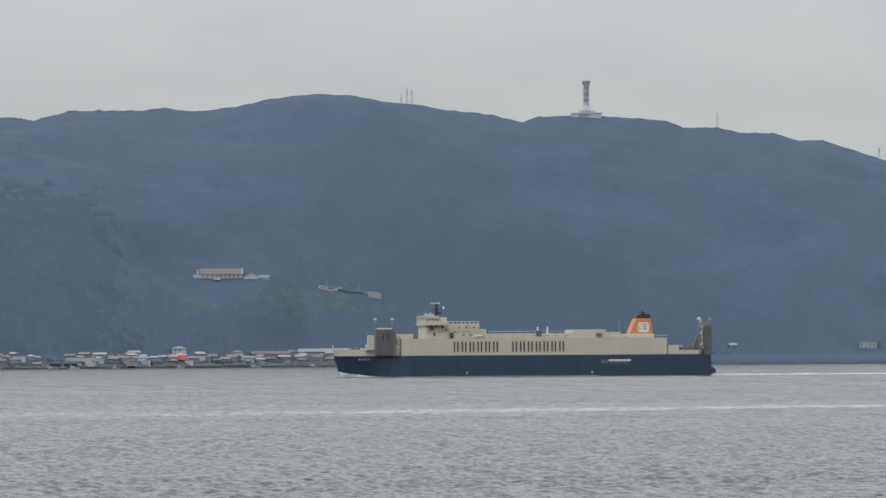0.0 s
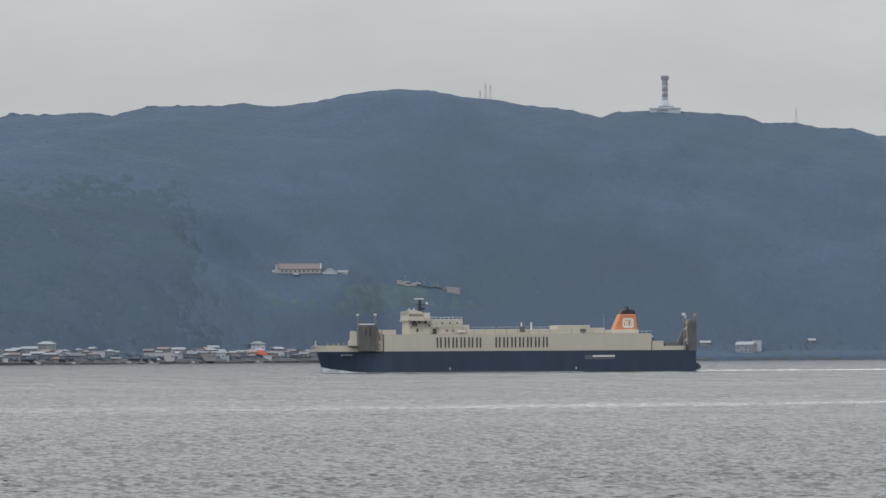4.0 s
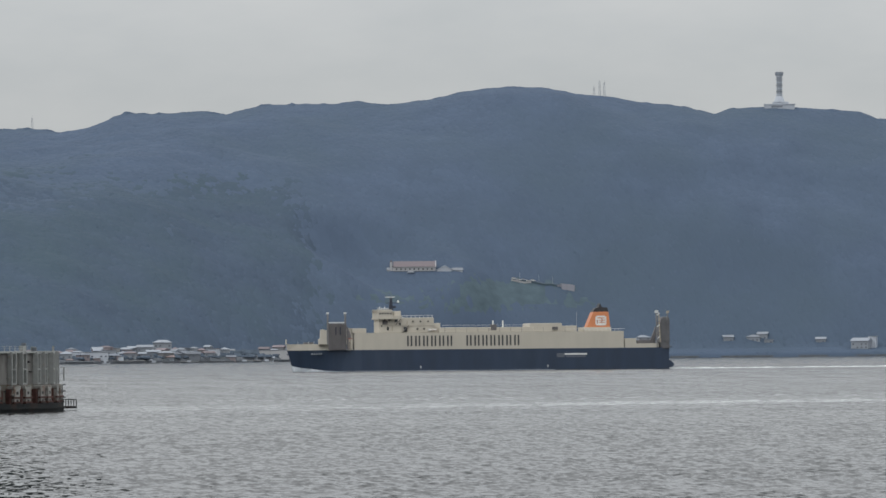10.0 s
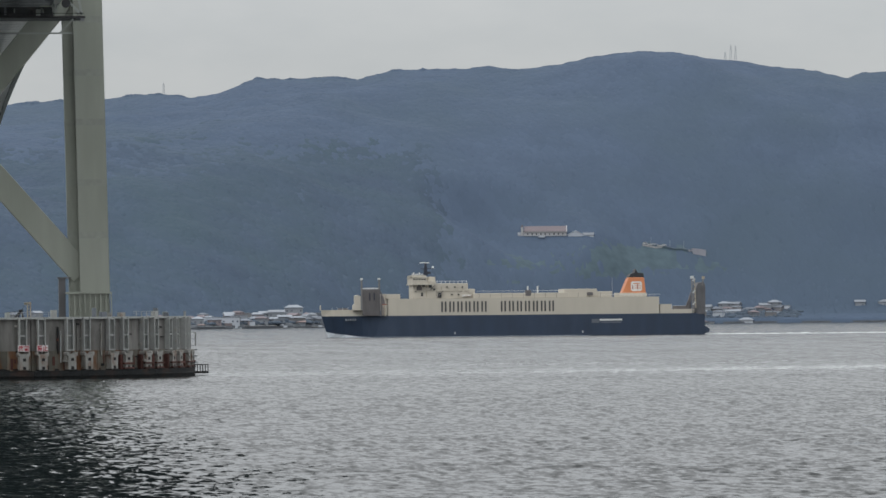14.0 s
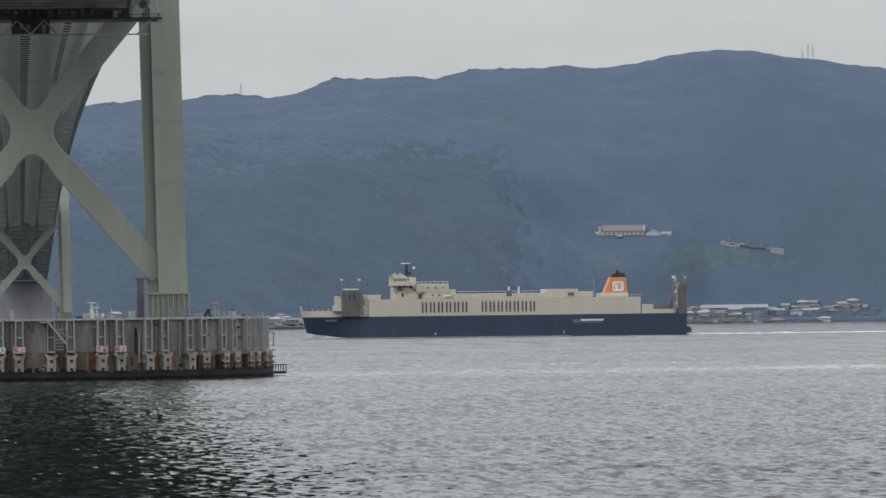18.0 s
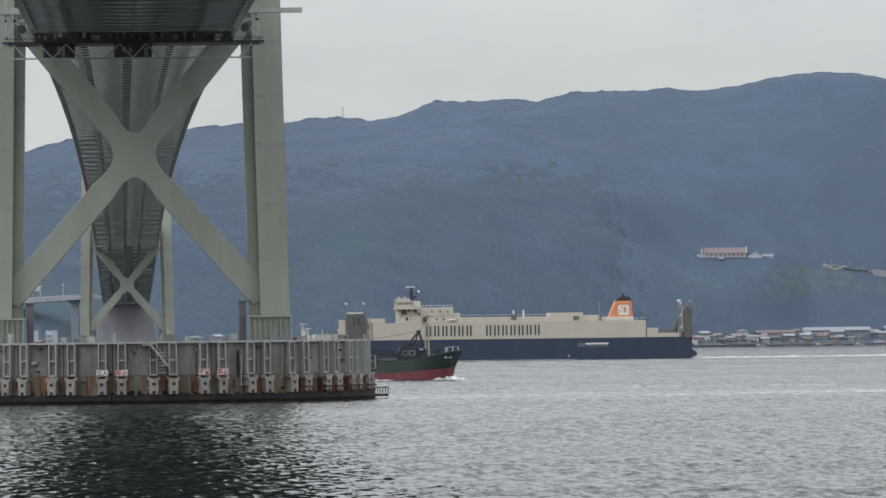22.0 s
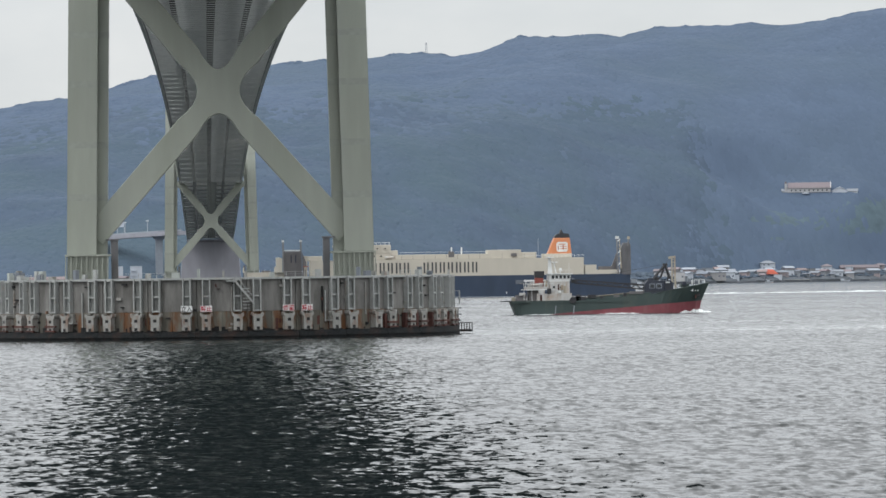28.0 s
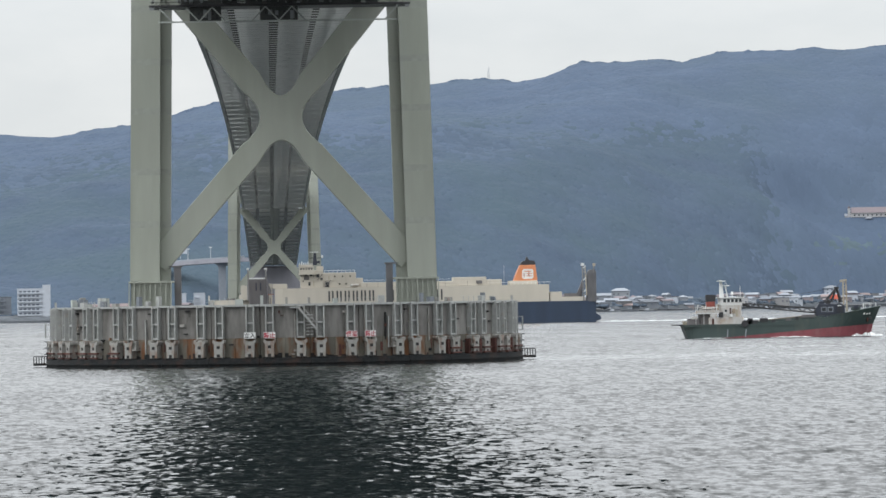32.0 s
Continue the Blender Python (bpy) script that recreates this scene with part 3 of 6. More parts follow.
def build_woods():
    """Tree crowns all over the slope: small uneven clumps, joined."""
    r = np.random.RandomState(21)
    n = 64000
    az = r.uniform(-5.5, 16.5, n)
    s = shore_at(az)
    u = np.where(az > 8.6, 0.02, 0.04) + 0.98 * r.uniform(0, 1, n) ** 0.9
    # a closer row along the skyline
    u[:3600] = 1.0 - 0.012 * r.uniform(0, 1, 3600) ** 2
    u = np.minimum(u, 1.0)
    far = s + u * (RIDGE_FAR - s)
    z = ground_height(az, far)
    keep = ~is_meadow(az, far, z) | (r.uniform(0, 1, n) < 0.02)
    az, far, u, s, z = az[keep], far[keep], u[keep], s[keep], z[keep]
    m = len(az)
    sky = u > 0.985
    size = np.where(sky, r.uniform(1.6, 4.2, m), 2.6 + 6.0 * r.uniform(0, 1, m) ** 2)
    clump = np.clip(0.5 + 1.1 * smooth_noise(az * 100.0, az * 37.0, 9, 33), 0.1, 1.3)
    proud = np.where(sky, r.uniform(0.3, 1.7, m) * clump, r.uniform(0.2, 0.6, m)) * np.clip((RIDGE_FAR - s) / 800, 0.55, 1.0)
    x, y = far * np.sin(np.radians(az)), far * np.cos(np.radians(az))
    # each crown is a low dome of two rings and a tip, draped over the slope
    turn = r.uniform(0, 6.28, (m, 1)) + np.arange(6)[None] * math.pi / 3
    rings = [np.stack([x, y, z + proud * r.uniform(0.9, 1.2, m)], -1)[:, None, :]]
    for reach, rise in ((0.6, 0.75), (1.0, 0.0)):
        rad = size[:, None] * reach * r.uniform(0.75, 1.2, (m, 6))
        px, py = x[:, None] + rad * np.cos(turn), y[:, None] + 1.6 * rad * np.sin(turn)
        reach_far = np.hypot(px, py)
        up = proud[:, None] * rise * r.uniform(0.75, 1.2, (m, 6)) - (0.0 if rise else 0.45)
        rings.append(np.stack([px, py, ground_height(np.degrees(np.arctan2(px, py)), reach_far) + up], -1))
    verts = np.concatenate(rings, 1)
    faces = [(0, 1 + k, 1 + (k + 1) % 6) for k in range(6)]
    for k in range(6):
        p, q = 1 + k, 1 + (k + 1) % 6
        faces += [(p, p + 6, q + 6), (p, q + 6, q)]
    tris = np.array(faces)[None] + (np.arange(m) * 13)[:, None, None]
    me = bpy.data.meshes.new("woods")
    v, t = verts.reshape(-1, 3), tris.reshape(-1, 3)
    me.vertices.add(len(v))
    me.vertices.foreach_set("co", v.ravel())
    me.loops.add(t.size)
    me.loops.foreach_set("vertex_index", t.ravel().astype(np.int32))
    me.polygons.add(len(t))
    me.polygons.foreach_set("loop_start", np.arange(0, t.size, 3, dtype=np.int32))
    me.update(calc_edges=True)
    me.materials.append(HAZED_FOREST)
    me.materials.append(HAZED_FOREST_LOW)
    green = is_less_hazed(az, u).astype(np.int32)
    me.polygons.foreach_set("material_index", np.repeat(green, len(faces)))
    me.shade_smooth()
    return tagged(new("woods", me), "dense broadleaf forest covering the hills, tinted blue for distance haze", "forest", kind="stuff")


woods = build_woods()

# ---- suspension bridge ----
AXIS_X = 2.3
NEAR_Y, FAR_Y = 869.0, 2820.0


def deck_low(y):
    """Height of the girder's lower chord along the bridge."""
    k = (y - (NEAR_Y + FAR_Y) / 2) / ((FAR_Y - NEAR_Y) / 2)
    return 64.5 + 12.5 * (1 - k * k) if abs(k) <= 1 else 64.5 - 0.0251 * (abs(k) - 1) * (FAR_Y - NEAR_Y) / 2


def leg_x(z):
    return 23.3 - (z - 10.0) * 0.0194


def leg_block(z0, z1, x0, x1, y0, y1, side):
    """A length of a leaning leg, between two faces measured from its centre line, outer side positive."""
    s = Shape()
    vs = []
    for z in (z0, z1):
        c = leg_x(z)
        vs += [(side * (c + x0), y0, z), (side * (c + x1), y0, z), (side * (c + x1), y1, z), (side * (c + x0), y1, z)]
    return s.add(vs, [(3, 2, 1, 0), (4, 5, 6, 7), (0, 1, 5, 4), (1, 2, 6, 5), (2, 3, 7, 6), (3, 0, 4, 7)])


def cross_outline():
    """The X between the legs, with rounded throats at its crossing."""
    zc, w = 43.2, 2.15
    low, high = (leg_x(18.0) - 0.9, 17.9), (leg_x(64.0) - 3.6, 66.0)

    def arm(end):
        d = Vector((end[0], end[1] - zc)).normalized()
        n = Vector((-d.y, d.x))
        return Vector((end[0], end[1])), d, n

    ends = [arm((high[0], high[1])), arm((-high[0], high[1])), arm((-low[0], low[1])), arm((low[0], low[1]))]
    c = Vector((0, zc))
    out = []
    for i, (e, d, n) in enumerate(ends):
        _, d2, n2 = ends[(i + 1) % 4]
        out += [e - n * w, e + n * w]
        # the throat between this arm and the next: from a point along this arm's edge round to the next one's
        a0, b0 = c + d * 8.2 + n * w, c + d2 * 8.2 - n2 * w
        mid = (d + d2).normalized()
        reach = 3.9 if i in (0, 2) else 3.7
        m = c + mid * reach
        for k in range(9):
            t = k / 8
            out.append(a0 * (1 - t) ** 2 + (2 * m - (a0 + b0) / 2) * 2 * t * (1 - t) + b0 * t * t)
    return [(p.x, p.y) for p in out]


def build_tower(y, name):
    tw = thing("bridge_tower", name, "bridge tower", (AXIS_X, y, 0), group="towers of the suspension bridge")
    top = 297.0
    for side in (-1, 1):
        foot = part("footing", leg_block(9.6, 14.6, -3.3, 3.6, -4.2, 4.2, side), TOWER, tw, "ribbed footing of the leg")
        for i in range(9):
            x = -3.5 + i * 0.92
            part("rib", leg_block(10.2, 14.5, x - 0.09, x + 0.09, -4.75, -4.2, side), TOWER, foot)
        part("cap_plate", leg_block(14.5, 14.8, -3.9, 4.0, -4.8, 4.3, side), TOWER, foot)
        joints = (14.8, 24.8, 34.0, 44.6, 53.3, 62.6, 72.0, 81.4, 96.0, 120.0, 145.0, 170.0, 195.0, 220.0, 245.0, 270.0, top)
        for z, z1 in zip(joints, joints[1:]):
            part("leg_block", leg_block(z + 0.03, z1 - 0.03, -1.45, 3.55, -4.0, 4.0, side), TOWER, tw)
            part("inner_flange", leg_block(z + 0.03, z1 - 0.03, -3.35, -1.452, -1.6, 1.6, side), TOWER, tw)
            part("outer_flange", leg_block(z + 0.03, z1 - 0.03, 3.552, 3.75, -2.0, 2.0, side), TOWER, tw)
            part("joint_band", leg_block(z1 - 0.6, z1 + 0.55, -1.48, 3.58, -4.03, 4.03, side), TOWER_BAND, tw, "weathered splice band")
            part("joint_band", leg_block(z1 - 0.6, z1 + 0.55, -3.37, -1.482, -1.63, 1.63, side), TOWER_BAND, tw)
        s = Shape()
        x = side * (leg_x(16) - 4.6)
        s.box(x - 0.6, x + 0.6, -2.2, -0.2, 10.2, 17.2)
        part("lift_shaft", s, RAMP_GREY, tw, "narrow dark access shaft beside the leg", bevel=0.06)
        s = Shape()
        s.box(min(x - 0.8, x + side * 1.6), max(x + 0.8, x + side * 1.6), -2.4, 0.0, 17.2, 17.45)
        part("landing", s, RAMP_GREY, tw)
    s = Shape()
    s.prism(cross_outline(), -2.0, 2.0, "y")
    part("cross_brace", s, TOWER, tw, "X-shaped bracing with rounded throats", bevel=0.12)
    s = Shape()
    s.prism([(-leg_x(70) + 2, 68.5), (leg_x(70) - 2, 68.5), (leg_x(70) - 2, 73.0), (-leg_x(70) + 2, 73.0)], -2.5, 2.5, "y")
    part("cross_beam", s, TOWER, tw)
    # the panels of bracing above the road
    for z0, z1 in ((82.0, 134.0), (140.0, 190.0), (196.0, 244.0), (250.0, 290.0)):
        for side in (-1, 1):
            part("upper_brace", Shape().beam((side * leg_x(z0) - side * 1.2, 0, z0), (side * (1.2 - leg_x(z1)), 0.0, z1), 4.0, 4.2), TOWER, tw)
    return tw


def build_pier(y, detail=True):
    pier = thing("bridge_pier", "round grey concrete bridge pier ringed by steel fenders, streaked with rust", "bridge pier", (AXIS_X, y, 0),
                 group="piers of the suspension bridge")
    core = Shape()
    core.tube(0, 0, -8, 9.9, 39.6, seg=120)
    part("core", core, CONCRETE, pier)
    n = 30
    wall = Shape().ring(39.6, 40.2, 4.8, 10.1, -5.9, 5.9).mesh("wall_panel", CONCRETE)
    low = [Shape().ring(39.6, 40.35, 1.2, 4.76, a0, a1).mesh("lower_panel", RUSTY) for a0, a1 in ((-5.95, -3.1), (-3.05, -0.05), (0.05, 2.6), (2.65, 5.95))]
    rim = Shape().ring(39.4, 40.7, 10.1, 10.45, -5.98, 5.98).mesh("rim", POST)
    band = Shape().ring(39.6, 41.9, -3, 1.45, -5.97, 5.97).mesh("tide_band", WEED)
    ledge = Shape().ring(39.6, 42.2, 0.5, 0.75, -5.9, 5.9).mesh("ledge", WEED)

    def fender_post(dx):
        return Shape().box(dx - 0.095, dx + 0.095, -41.15, -40.2, 4.7, 10.35).mesh("post", POST)

    posts = [fender_post(-0.6), fender_post(0.6)]
    bars = [Shape().box(-0.44, 0.44, -41.1, -40.75, z, z + 0.26).mesh("crossbar", POST) for z in (4.75, 7.2, 10.0)]
    panel = Shape().box(-0.44, 0.44, -40.7, -40.2, 4.9, 9.9).mesh("fender_panel", PANEL)
    br = Shape()
    br.prism([(-1.02, 4.45), (-1.0, 4.05), (-0.74, 3.8), (-0.74, 1.3), (0.74, 1.3), (0.74, 3.8), (1.0, 4.05), (1.02, 4.45),
              (0.9, 4.6), (0.55, 4.25), (-0.55, 4.25), (-0.9, 4.6)], -41.75, -40.2, "y")
    bracket = br.mesh("bracket", BRACKET)
    # ports are black plates: the holes' inner shade is in their colour
    holes = [Shape().box(-0.27, 0.27, -41.79, -41.4, z, z + 0.5).mesh("port", HOLE) for z in (1.65, 3.05)]
    plate = Shape().box(-0.8, 0.8, -42.0, -40.2, 1.46, 1.62).mesh("shelf", WEED)
    rust = [Shape().box(-w, w, -41.9, -41.5, z, z + 0.3).mesh("rusted_bar", RUST_RED) for w, z in ((1.3, 2.35), (1.15, 1.55))]
    rust.append(Shape().box(-1.5, -0.9, -41.2, -40.2, 1.5, 4.0).mesh("rusted_strut", RUST_RED))
    for i in range(n):
        a = i * 12.0
        m = pose(0, 0, 0, 0, 0, a)

        def put(name, me, k=m, label=""):
            ob = part(name, me, None, pier, label)
            ob.matrix_local = k
            return ob

        for me in (wall, *low, rim, band, ledge):
            put(me.name.split(".")[0], me)
        front = detail and (a <= 100 or a >= 260)
        if not front:
            continue
        for da in (-8.3, -3.7):
            k = pose(0, 0, 0, 0, 0, a + da)
            for me in posts:
                put("post", me, k)
            for me in bars:
                put("crossbar", me, k)
            put("fender_panel", panel, k)
            bk = put("bracket", bracket, k)
            for me in holes:
                o = part("port", me, None, bk)
            put("shelf", plate, k)
            side_on = abs((a + da + 180) % 360 - 180) > 44
            if side_on:
                for me in rust:
                    put("rusted_bar", me, k)
    if not detail:
        return pier
    # wet weed that climbs unevenly above the tide band, and rust that runs down from the joints
    patches = random.Random(17)
    for k in range(120):
        a, w = patches.uniform(-92, 92), patches.uniform(0.3, 2.2)
        z = 1.4 + patches.uniform(0.1, 1.0) ** 1.6
        o = part("weed_patch", Shape().ring(40.3, 40.42, 1.1, z, -w / 2, w / 2, seg=4), WEED, pier)
        o.matrix_local = pose(0, 0, 0, 0, 0, a)
    for k in range(46):
        a, w = patches.uniform(-92, 92), patches.uniform(0.15, 0.7)
        z = patches.uniform(3.4, 4.7)
        o = part("rust_run", Shape().ring(40.3, 40.385, patches.uniform(1.6, 2.8), z, -w / 2, w / 2, seg=3), RUST_RED, pier)
        o.matrix_local = pose(0, 0, 0, 0, 0, a)
    # pipes, cleats and small fixings on the face
    for k in range(26):
        a = patches.uniform(-90, 90)
        o = part("drain_pipe", Shape().box(-0.09, 0.09, -40.55, -40.2, patches.uniform(1.6, 4.5), patches.uniform(7.5, 10.0)), patches.choice([BRACKET, POST, WEED]), pier)
        o.matrix_local = pose(0, 0, 0, 0, 0, a)
    for k in range(90):
        a, w, z = patches.uniform(-92, 92), patches.uniform(0.1, 0.45), patches.uniform(1.7, 9.4)
        o = part("cleat", Shape().box(-w, w, -40.6, -40.2, z, z + patches.uniform(0.12, 0.5)), patches.choice([WEED, HOLE, BRACKET, RUST_RED]), pier)
        o.matrix_local = pose(0, 0, 0, 0, 0, a)
    # rails round the rim, in short lengths
    rail = Shape()
    for k in range(-2, 3):
        rail.box(k * 1.6 - 0.03, k * 1.6 + 0.03, -40.2, -40.1, 10.45, 11.3)
    rail.box(-4.1, 4.1, -40.19, -40.11, 11.27, 11.31)
    rail.box(-4.1, 4.1, -40.19, -40.11, 10.9, 10.93)
    rail_me = rail.mesh("rail", POST)
    for i in range(n):
        if i % 3 == 1 and (i * 12 <= 96 or i * 12 >= 264):
            part("rail", rail_me, None, pier).matrix_local = pose(0, 0, 0, 0, 0, i * 12 + 6)
    # odds and ends on the pier's top
    tops = random.Random(9)
    for k in range(34):
        a, rad = tops.uniform(-80, 80), tops.uniform(36.5, 39.0)
        w, h = tops.uniform(0.3, 1.3), tops.uniform(0.5, 1.7)
        o = part(tops.choice(["deck_box", "bollard", "cable_drum", "locker"]), Shape().box(-w / 2, w / 2, -rad - 0.4, -rad + 0.4, 9.9, 10.4 + h), tops.choice([POST, WALL_GREY, DECK, BRACKET]), pier)
        o.matrix_local = pose(0, 0, 0, 0, 0, a)
    # stair on the seaward face
    st = Shape()
    st.beam((2.2, -41.6, 9.9), (5.3, -41.6, 6.1), 0.5, 0.32)
    st.beam((2.2, -41.3, 10.9), (5.3, -41.3, 7.1), 0.08)
    st.box(0.8, 2.6, -41.9, -40.3, 9.75, 9.95)
    part("stair", st, POST, pier, "steel stair down the face")
    for k in range(7):
        part("rung", Shape().box(3.5, 4.7, -41.5, -41.2, 5.2 + k * 0.55, 5.32 + k * 0.55), POST, pier)
    for a in (-38.5, -20.5, 27.0, 51):
        lad = Shape()
        lad.box(-0.5, 0.5, -41.2, -40.2, 3.2, 3.7)
        lad.box(-0.35, 0.35, -41.0, -40.2, 3.7, 4.6)
        lad.box(-0.75, 0.75, -41.6, -40.2, 2.9, 3.15)
        part("ladder_landing", lad, BRACKET, pier).matrix_local = pose(0, 0, 0, 0, 0, a)
    # landing stages on either side, at the water
    for side in (-1, 1):
        fl = Shape()
        fl.box(side * 42.6 - 1.5, side * 42.6 + 1.5, -3.2, 3.2, 0.35, 0.7)
        stage = part("landing_stage", fl, WEED, pier, "small dark steel landing stage")
        for k in range(6):
            x = side * (41.7 + k * 0.46)
            part("post", Shape().box(x - 0.08, x + 0.08, -3.2, -3.05, 0.7, 1.9), WEED, stage)
        part("handrail", Shape().box(side * 42.8 - 1.25, side * 42.8 + 1.25, -3.22, -3.04, 1.85, 2.0), WEED, stage)
        for z in (2.2, 3.3, 4.4):
            sh = Shape().box(side * 41.0 - 1.2, side * 41.0 + 1.2, -2.5, 2.5, z, z + 0.2)
            part("platform", sh, DECK_DARK, pier)
        cage = Shape()
        for x in (40.4, 42.0):
            for yy in (-1.5, 0.0, 1.5):
                cage.beam((side * x, yy, 5.2), (side * x, yy, 7.6), 0.1)
        for z in (5.2, 6.4, 7.5):
            cage.box(side * 41.2 - 0.85, side * 41.2 + 0.85, -1.55, 1.55, z, z + 0.08)
        part("ladder_cage", cage, POST, pier)
    return pier


def build_deck():
    """Stiffening girder: chords, verticals and diagonals at both sides, cross frames, slab and walkways."""
    deck = thing("bridge_deck", "grey-green steel truss girder of the suspension bridge with open cross frames", "bridge deck", (AXIS_X, 0, 0))
    step = 14.2
    y0 = NEAR_Y - 67 * step
    n = int((3790 - y0) / step)
    ys = [y0 + i * step for i in range(n + 1)]
    hw, deep = 17.4, 13.0
    for lo, hi in ((0, 34), (34, 67), (67, 100), (100, 137), (137, 173), (173, 207), (207, n)):
        hi = min(hi, n)
        for side in (-1, 1):
            s, s2, s3 = Shape(), Shape(), Shape()
            web = Shape()
            for i in range(lo, hi):
                a, b = ys[i], ys[i + 1]
                za, zb = deck_low(a), deck_low(b)
                s.beam((side * hw, a, za + 0.6), (side * hw, b, zb + 0.6), 0.9, 1.2)
                s2.beam((side * hw, a, za + deep), (side * hw, b, zb + deep), 0.9, 1.2)
                s3.beam((side * (hw + 0.6), a, za + 4.5), (side * (hw + 0.6), b, zb + 4.5), 0.3, 0.5)
                web.beam((side * hw, a, za + 0.6), (side * hw, a, za + deep), 0.6)
                if i % 2:
                    web.beam((side * hw, a, za + 1), (side * hw, b, zb + deep - 0.5), 0.7)
                else:
                    web.beam((side * hw, b, zb + 1), (side * hw, a, za + deep - 0.5), 0.7)
            part("lower_chord", s, CHORD, deck)
            part("upper_chord", s2, CHORD, deck)
            part("side_rail", s3, CHORD, deck)
            part("web", web, CHORD, deck)
        slab = Shape()
        walk_l = Shape()
        median = Shape()
        bracing = Shape()
        for i in range(lo, hi):
            a, b = ys[i], ys[i + 1]
            za, zb = deck_low(a) + deep - 0.6, deck_low(b) + deep - 0.6
            for x0, x1 in ((-17.6, -1.6), (1.6, 17.6)):
                slab.add([(x0, a, za), (x1, a, za), (x1, b, zb), (x0, b, zb), (x0, a, za + 1), (x1, a, za + 1), (x1, b, zb + 1), (x0, b, zb + 1)],
                         [(0, 3, 2, 1), (4, 5, 6, 7), (0, 1, 5, 4), (1, 2, 6, 5), (2, 3, 7, 6), (3, 0, 4, 7)])
            median.beam((0, a, za + 0.2), (0, b, zb + 0.2), 3.3, 0.3)
            la, lb = deck_low(a), deck_low(b)
            for x in (-11.5, -4.6, 5.2, 11.5):
                walk_l.beam((x, a, la + 1.4), (x, b, lb + 1.4), 2.0 if abs(x) < 6 else 1.4, 0.35)
            for x in (-14.8, -8.0, 0.0, 8.0, 14.8):
                walk_l.beam((x, a, la + 2.2), (x, b, lb + 2.2), 0.35, 0.5)
            bracing.beam((-hw, a, la + 0.7), (0, b, lb + 0.7), 0.55)
            bracing.beam((hw, a, la + 0.7), (0, b, lb + 0.7), 0.55)
        part("slab", slab, DECK_DARK, deck, "underside of the road deck with its shade put into the colour")
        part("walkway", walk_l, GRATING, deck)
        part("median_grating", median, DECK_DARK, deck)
        part("lateral_bracing", bracing, DECK, deck)
    # cross frames
    fr = Shape()
    fr.box(-hw, hw, -0.35, 0.35, 0.25, 0.95)
    fr.box(-hw, hw, -0.3, 0.3, deep - 1.4, deep - 0.62)
    for k in range(6):
        xa, xb = -hw + k * hw / 3, -hw + (k + 1) * hw / 3
        fr.beam((xa, 0, 0.8 if k % 2 == 0 else deep - 1.2), (xb, 0, deep - 1.2 if k % 2 == 0 else 0.8), 0.5)
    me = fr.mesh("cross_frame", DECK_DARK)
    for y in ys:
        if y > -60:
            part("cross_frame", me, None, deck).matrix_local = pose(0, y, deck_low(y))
    # under the main span: pale service floors, thin cross struts and three ladders of dark rungs
    for x, wide in ((-13.4, 6.2), (-5.1, 6.2), (4.9, 2.8), (12.3, 8.4)):
        i = 67
        while i < n:
            # short panels near the tower, longer ones out over the strait
            bays = 1 if i < 92 else 2 if i < 118 else 3 if i < 150 else 4
            # gap widths set the tone: dark soffit at the tower, hazed paler beyond
            gap = 5.5 if bays == 1 else 2.5 * bays
            a, b = ys[i] + gap, ys[min(i + bays, n)] - gap
            if b > a:
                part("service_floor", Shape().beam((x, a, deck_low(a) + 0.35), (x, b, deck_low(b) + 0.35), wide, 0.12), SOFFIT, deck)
            i += bays
    columns = ((-9.7, -8.4), (-1.8, 0.1), (6.5, 7.8))
    rungs = [Shape().box(x0, x1, -0.3, 0.3, -0.34, 0.0).mesh("rung", GANTRY_DARK) for x0, x1 in columns]
    strut = Shape().box(-16.6, 16.6, -0.08, 0.08, -0.20, 0.02).mesh("strut", CHORD)
    rest, struts = Shape(), Shape()
    for y in ys:
        if NEAR_Y + 10 < y < FAR_Y - 20:
            z = deck_low(y + 7.1) + 0.28
            for k, (x0, x1) in enumerate(columns):
                if y < 1730:
                    part("rung", rungs[k], None, deck).matrix_local = pose(0, y + 7.1, z)
                else:
                    rest.box(x0, x1, y + 6.8, y + 7.4, z - 0.4, z)
            for dy in (3.5, 10.6):
                z = deck_low(y + dy) + 0.28
                if y < 1300:
                    part("strut", strut, None, deck).matrix_local = pose(0, y + dy, z)
                else:
                    struts.box(-16.6, 16.6, y + dy - 0.1, y + dy + 0.1, z - 0.24, z)
    tagged(part("rung_rest", rest, GANTRY_DARK, deck), kind="stuff")
    tagged(part("strut_rest", struts, CHORD, deck), kind="stuff")
    return deck


